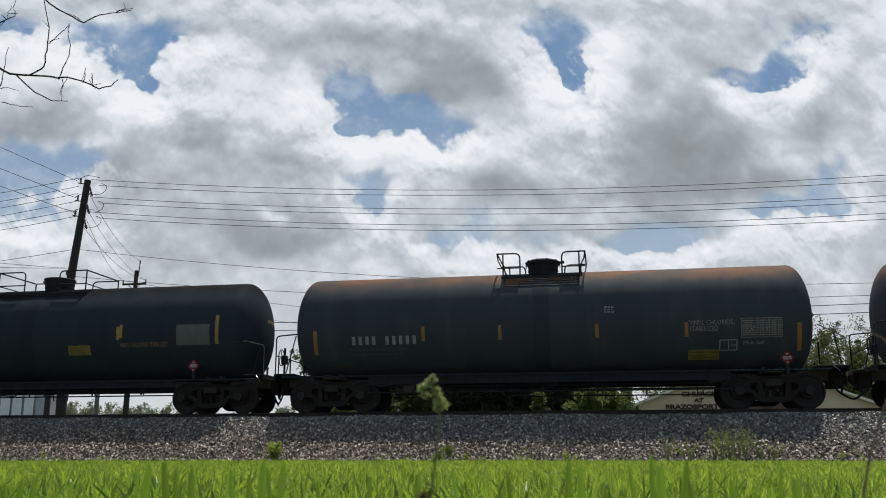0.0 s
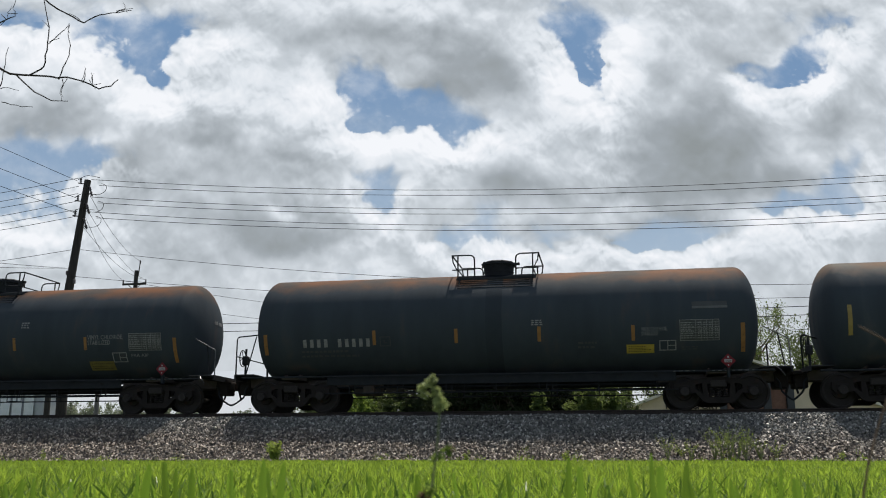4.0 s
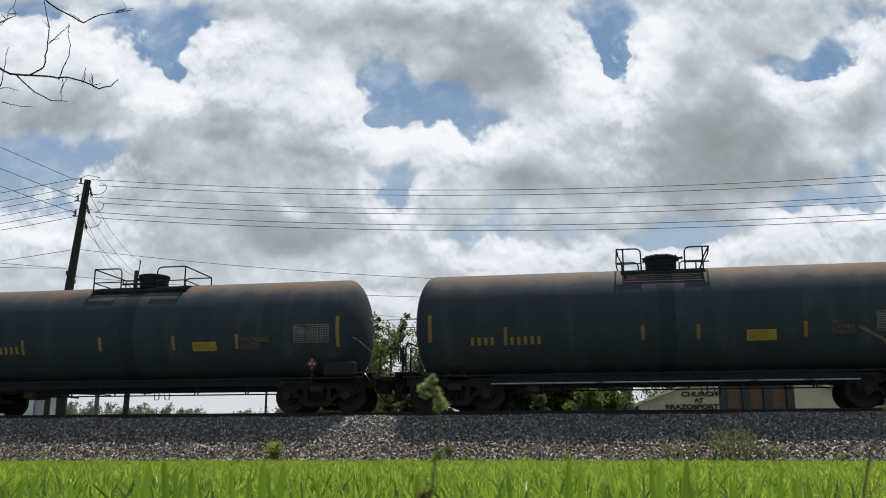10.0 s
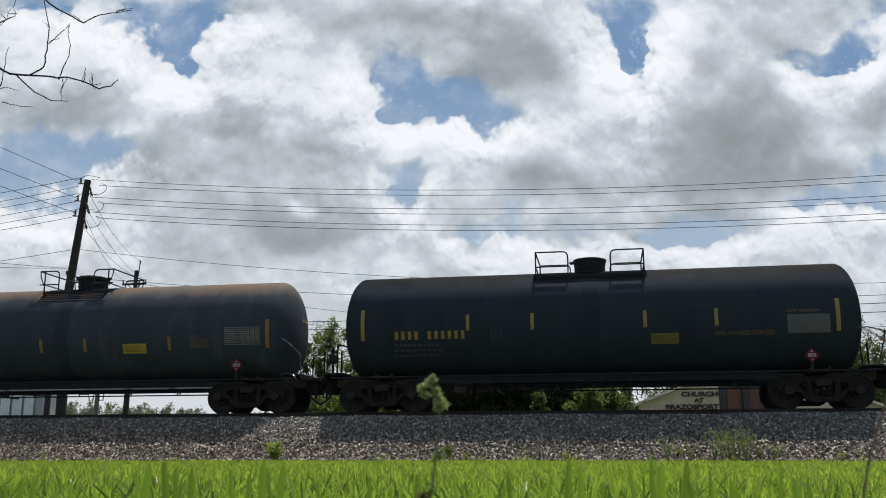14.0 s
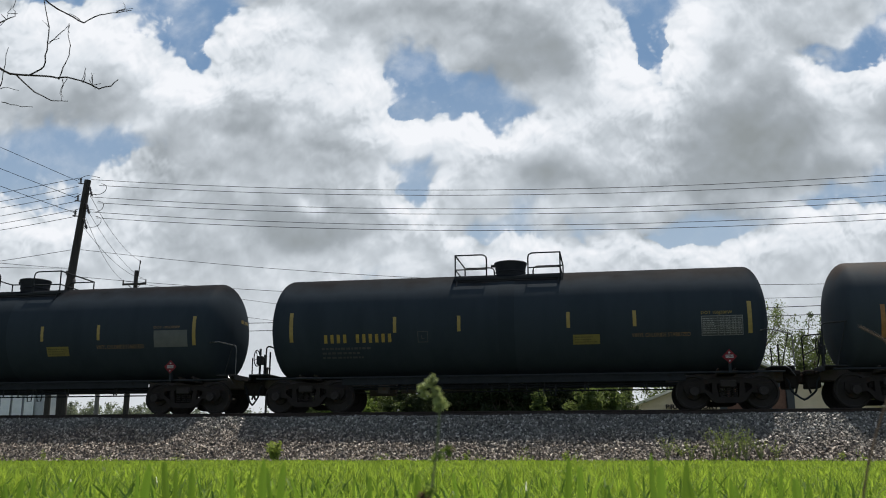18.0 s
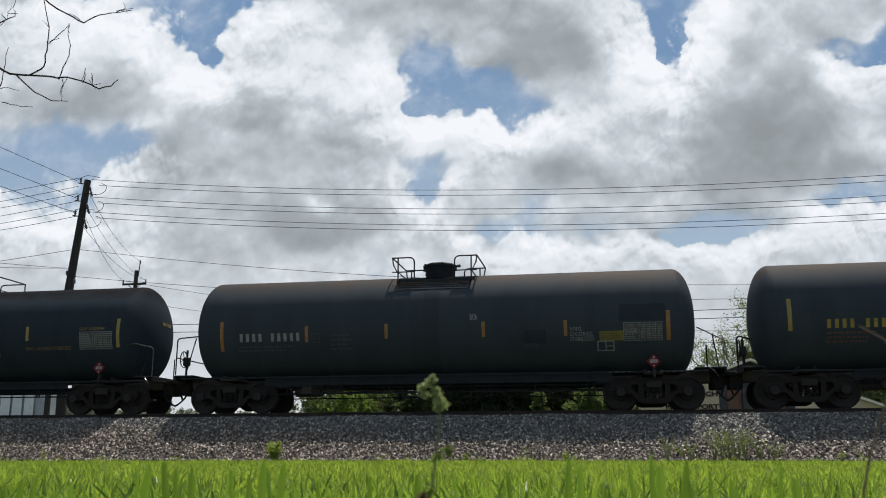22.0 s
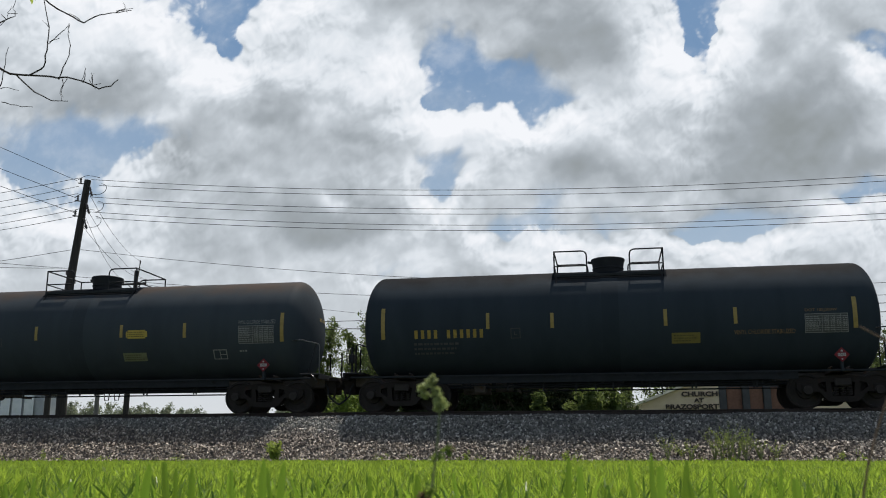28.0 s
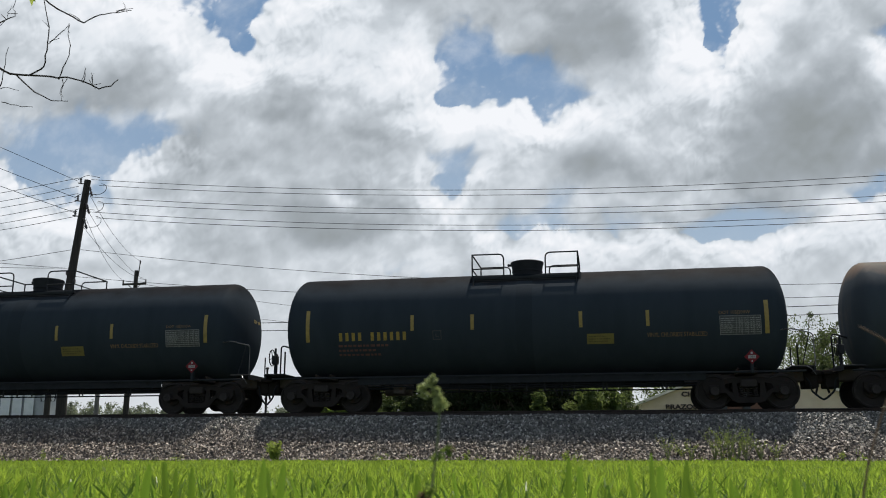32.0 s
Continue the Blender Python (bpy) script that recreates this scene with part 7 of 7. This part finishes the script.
def weed(x, y, h, seed, label, n_stem=5, spread=0.25, leaf=0.035, leaves=160, z=0.0, mat="weed_bright"):
    rng = np.random.RandomState(seed)
    t = thing("weed", label, "weed", pose(x, y, z), "weeds on the ballast")
    bm, pts = bmesh.new(), []
    for _ in range(n_stem):
        a, q = rng.uniform(0, 6.28), rng.uniform(0.3, 1.0)
        tip = Vector((math.cos(a) * spread * q, math.sin(a) * spread * q, h * rng.uniform(0.6, 1.0)))
        mid = Vector((tip.x * 0.35, tip.y * 0.35, tip.z * 0.55))
        bent(bm, [Vector((0, 0, -0.02)), mid, tip], [0.008, 0.006, 0.003], 5)
        pts += [tuple(mid.lerp(tip, k / 5)) for k in range(6)] + [tuple(mid * 0.6)]
    part("stem_tuft", bm, M["stem"], t)
    v, f = leaf_cloud(pts, np.full(len(pts), leaf * 2.2), leaves, leaf, rng)
    part("foliage", mesh_of("foliage", v, f, M[mat]), None, t)


weed(-8.05, 21.6, 0.47, 1, "round leafy bright green weed at the edge of the stones", 18, 0.22, 0.040, 900)
for k, (x, y, h) in enumerate(((1.35, 22.1, 0.62), (1.9, 22.3, 0.58), (2.55, 22.0, 0.80), (2.75, 22.3, 0.92), (3.1, 22.2, 0.75), (1.7, 22.6, 0.35), (3.8, 22.4, 0.5), (2.45, 22.5, 0.7), (3.45, 22.3, 0.6), (2.9, 22.1, 0.75))):
    weed(x, y, h, 30 + k, "thin straggling green weed growing from the ballast", 10, 0.34, 0.017, 380 if h > 0.7 else 190, bed_z(y) - 0.01)
for k, (x, y) in enumerate(((-3.4, 22.2), (-14.6, 22.1), (-1.0, 22.15), (5.2, 22.2))):
    weed(x, y, 0.28, 60 + k, "small leafy weed at the foot of the ballast", 4, 0.1, 0.03, 60)


def near_weed():
    """Upright weed with a knobbly pale flower head, close to the lens."""
    t = thing("flowering_weed", "slender weed with a pale green flower cluster close to the lens", "weed", pose(-0.1144, 0.6, 0))
    bm = bmesh.new()
    bent(bm, [(0.0, 0, -0.01), (-0.0011, 0, 0.0859), (-0.0012, 0, 0.1133), (0.0003, 0, 0.1248), (0.0029, 0, 0.1428), (0.0040, 0, 0.1574), (0.0048, 0, 0.1703), (0.0040, 0, 0.1796), (0.0009, 0, 0.1887)], [0.0008, 0.0008, 0.0008, 0.0008, 0.0007, 0.0007, 0.0006, 0.0005, 0.0003], 8)
    part("stem", bm, M["stem"], t, smooth=True)
    rng = np.random.RandomState(9)
    heads = [(0.0001, 0, 0.1902), (-0.0033, 0, 0.1865), (-0.0080, 0, 0.1854), (0.0017, 0, 0.1826), (0.0044, 0, 0.1774), (0.0067, 0, 0.1736), (0.0036, 0, 0.1722), (-0.0052, 0, 0.1797)]
    v, f = leaf_cloud(heads, [0.0030, 0.0032, 0.0026, 0.0036, 0.0034, 0.0030, 0.0026, 0.0024], 190, 0.0031, rng)
    part("flower_head", mesh_of("flower_head", v, f, M["floret"]), None, t)
    v, f = leaf_cloud([(0.0086, 0, 0.1428), (0.0056, 0, 0.1399), (0.0116, 0, 0.1439), (0.0018, 0, 0.1374), (-0.0031, 0, 0.1205), (-0.0012, 0, 0.1169)], [0.003, 0.0025, 0.003, 0.0025, 0.004, 0.004], 34, 0.0040, rng)
    part("foliage", mesh_of("foliage", v, f, M["weed_leaf"]), None, t)
    v, f = leaf_cloud([(0.0120, 0, 0.1452), (-0.0072, 0, 0.1165), (-0.0050, 0, 0.1150)], [0.003, 0.0035, 0.003], 26, 0.0035, rng)
    part("withered_foliage", mesh_of("withered_foliage", v, f, M["russet_leaf"]), None, t, "withered russet leaves")


near_weed()


def dry_stalk():
    t = thing("dry_stalk", "dry brown weed stalk bending over close to the lens", "weed", pose(0.136, 0.6, 0))
    bm = bmesh.new()
    bent(bm, [(0.004, 0, -0.01), (0.009, 0, 0.08), (0.0135, 0, 0.1154), (0.0178, 0, 0.1326), (0.0246, 0, 0.1527), (0.0299, 0, 0.1662), (0.0381, 0, 0.1832), (0.0415, 0, 0.197), (0.0363, 0, 0.2101), (0.0292, 0, 0.2148), (0.0214, 0, 0.2196)],
         [0.0008, 0.0008, 0.0008, 0.0008, 0.0008, 0.0008, 0.0008, 0.0008, 0.0008, 0.0007, 0.0005], 8)
    part("stem", bm, M["dry_stem"], t, smooth=True)


dry_stalk()


def bare_branch():
    """Bare forking twig that hangs into view overhead."""
    t = thing("bare_branch", "bare dark forked tree branch hanging overhead", "branch", pose(-2.192, 3.2, 1.692))
    r = random.Random(12)
    for pts, w in (([(-0.382, 0, 0.116), (-0.294, 0, 0.057), (-0.236, 0, 0.024), (-0.169, 0, 0.022), (-0.077, 0, 0.018), (-0.036, 0, 0.004), (0.031, 0, -0.011), (0.111, 0, -0.040), (0.178, 0, -0.073), (0.227, 0, -0.060), (0.256, 0, -0.034)], 0.0052),
                   ([(-0.160, 0, 0.024), (-0.116, 0, 0.048), (-0.096, 0, 0.078), (-0.089, 0, 0.128), (-0.090, 0, 0.196), (-0.111, 0, 0.277), (-0.132, 0, 0.372), (-0.153, 0, 0.468)], 0.0036),
                   ([(-0.028, 0, -0.005), (-0.007, 0, 0.045), (0.025, 0, 0.091), (0.026, 0, 0.135), (0.004, 0, 0.194), (0.008, 0, 0.235)], 0.0026),
                   ([(-0.082, 0, 0.165), (-0.048, 0, 0.193), (-0.014, 0, 0.216), (0.005, 0, 0.241)], 0.0022),
                   ([(-0.215, 0, 0.023), (-0.149, 0, -0.044), (-0.065, 0, -0.091), (-0.011, 0, -0.110), (0.047, 0, -0.121)], 0.0032),
                   ([(0.111, 0, -0.048), (0.118, 0, -0.014), (0.118, 0, 0.019)], 0.002),
                   ([(0.154, 0, -0.064), (0.145, 0, -0.023), (0.153, 0, -0.004)], 0.0016),
                   ([(-0.001, 0, -0.012), (0.013, 0, -0.043), (0.006, 0, -0.081), (0.024, 0, -0.100)], 0.0018),
                   ([(-0.144, 0, 0.387), (-0.056, 0, 0.315), (0.029, 0, 0.265), (0.085, 0, 0.228), (0.130, 0, 0.250), (0.172, 0, 0.265), (0.223, 0, 0.278), (0.268, 0, 0.297)], 0.0036),
                   ([(0.084, 0, 0.231), (0.056, 0, 0.252), (-0.000, 0, 0.288)], 0.002),
                   ([(0.210, 0, 0.277), (0.239, 0, 0.308), (0.217, 0, 0.347)], 0.0018),
                   ([(-0.345, 0, 0.259), (-0.308, 0, 0.290), (-0.276, 0, 0.314), (-0.303, 0, 0.362), (-0.297, 0, 0.402)], 0.0028),
                   ([(-0.306, 0, 0.295), (-0.340, 0, 0.325)], 0.002),
                   ([(-0.311, 0, -0.019), (-0.287, 0, 0.005), (-0.246, 0, 0.059), (-0.227, 0, 0.125)], 0.0024),
                   ([(-0.311, 0, -0.024), (-0.263, 0, -0.023), (-0.216, 0, -0.036)], 0.0018),
                   ([(-0.304, 0, -0.076), (-0.263, 0, -0.089), (-0.208, 0, -0.103), (-0.152, 0, -0.110)], 0.0022),
                   ([(-0.101, 0, 0.244), (-0.116, 0, 0.261), (-0.138, 0, 0.280)], 0.0015),
                   ([(-0.085, 0, 0.158), (-0.049, 0, 0.190), (-0.032, 0, 0.199)], 0.0015),
                   ([(-0.073, 0, 0.175), (-0.035, 0, 0.181)], 0.0015),
                   ([(0.210, 0, 0.288), (0.241, 0, 0.302), (0.273, 0, 0.309)], 0.0015),
                   ([(0.222, 0, 0.293), (0.255, 0, 0.285)], 0.0015),
                   ([(0.104, 0, -0.037), (0.114, 0, -0.006), (0.114, 0, 0.026)], 0.0015),
                   ([(0.150, 0, -0.046), (0.142, 0, -0.002)], 0.0015),
                   ([(0.151, 0, -0.057), (0.185, 0, -0.048)], 0.0015),
                   ([(0.032, 0, -0.018), (0.008, 0, -0.042), (-0.001, 0, -0.079), (0.015, 0, -0.114)], 0.0015),
                   ([(0.005, 0, 0.241), (0.001, 0, 0.215), (0.013, 0, 0.195)], 0.0015),
                   ([(-0.317, 0, 0.257), (-0.302, 0, 0.302), (-0.316, 0, 0.337), (-0.311, 0, 0.376)], 0.0015),
                   ([(-0.312, 0, 0.330), (-0.269, 0, 0.330)], 0.0015),
                   ([(0.136, 0, -0.033), (0.165, 0, -0.073)], 0.0015)):
        bm = bmesh.new()
        fine = []
        for p, q in zip(pts, pts[1:]):
            p, q = Vector(p), Vector(q)
            fine += [p, p.lerp(q, 0.5) + Vector((r.uniform(-1, 1), 0, r.uniform(-1, 1))) * 0.004]
        fine.append(Vector(pts[-1]))
        for q in fine:
            q.y += 0.1 * noise.noise((q.x * 4, q.z * 4, 1))
        bent(bm, fine, [w * (1 - 0.65 * k / len(fine)) for k in range(len(fine))], 7)
        part("twig", bm, M["twig"], t, smooth=True)
    bm = bmesh.new()
    q = [bm.verts.new(c) for c in ((0, 0, 0.035), (-0.012, 0.004, 0.015), (0, 0.010, -0.014), (0.011, 0.003, 0.012))]
    for i in ((0, 1, 2), (0, 2, 3)):
        bm.faces.new([q[k] for k in i])
    bm.faces.new([bm.verts.new(c) for c in ((0, 0, 0.035), (0.014, 0.006, 0.030), (0.018, 0.006, 0.004), (0.006, 0, 0.010))])
    leaf = part("leaf", bm, M["weed_bright"], t, "fresh green leaf")
    # the limb that carries it, out of view
    bm = bmesh.new()
    bent(bm, [(-0.382, 0, 0.116), (-0.75, -0.2, 0.35), (-1.4, -0.6, 1.0), (-2.0, -1.0, 1.2)], [0.006, 0.015, 0.05, 0.08], 9)
    bent(bm, [(-0.153, 0, 0.468), (-0.45, -0.1, 0.75), (-1.4, -0.6, 1.0)], [0.005, 0.02, 0.05], 9)
    bent(bm, [(-0.311, 0, -0.019), (-0.48, -0.05, 0.1), (-0.75, -0.2, 0.35)], [0.004, 0.006, 0.012], 7)
    bent(bm, [(-2.0, -1.0, -1.8), (-2.05, -1.0, 0.0), (-2.0, -1.0, 1.2), (-1.9, -1.1, 3.2)], [0.16, 0.14, 0.12, 0.08], 12)
    part("limb", bm, M["bark"], t)
    return leaf


LEAF = bare_branch()


# ---- what moves ----
def motions():
    times = [k * 0.5 for k in range(len(TRAVEL))]
    for car, place in CARS:
        walk(car, [(t, pose(place + s, YC, RAIL)) for t, s in zip(times, TRAVEL)])
    fine = [k * 0.125 for k in range(257)]
    roll = np.interp(fine, times, TRAVEL)
    for w in WHEELS:
        x, y, z = w.location
        walk(w, [(t, pose(x, y, z, 0, math.degrees((s - TRAVEL[0]) / 0.457), 0)) for t, s in zip(fine, roll)])
    walk(car_by, [(t, pose(CAR_AT + CAR_SPEED * (t - 9.0), 36, 0)) for t in (0.0, 32.0)])
    for w in ROAD_WHEELS:
        x, y, z = w.location
        walk(w, [(t, pose(x, y, z, 0, math.degrees(CAR_SPEED * t / 0.39), 0)) for t in [k * 0.08 for k in range(401)]])
    # the leaf nods in the wind
    walk(LEAF, [(t, pose(-0.189, 0.0, 0.359 + d)) for t, d in ((0, 0.05), (20, 0.05), (24, 0.03), (25, 0.0), (28, 0.006), (28.6, 0.04), (29.5, 0.035), (30, 0.002), (30.5, 0.006), (31, 0.04), (31.5, 0.035), (32, 0.0))])
    walk(clouds, [(t, cloud_pose(t)) for t in (0.0, 8.0, 16.0, 24.0, 32.0)])


motions()
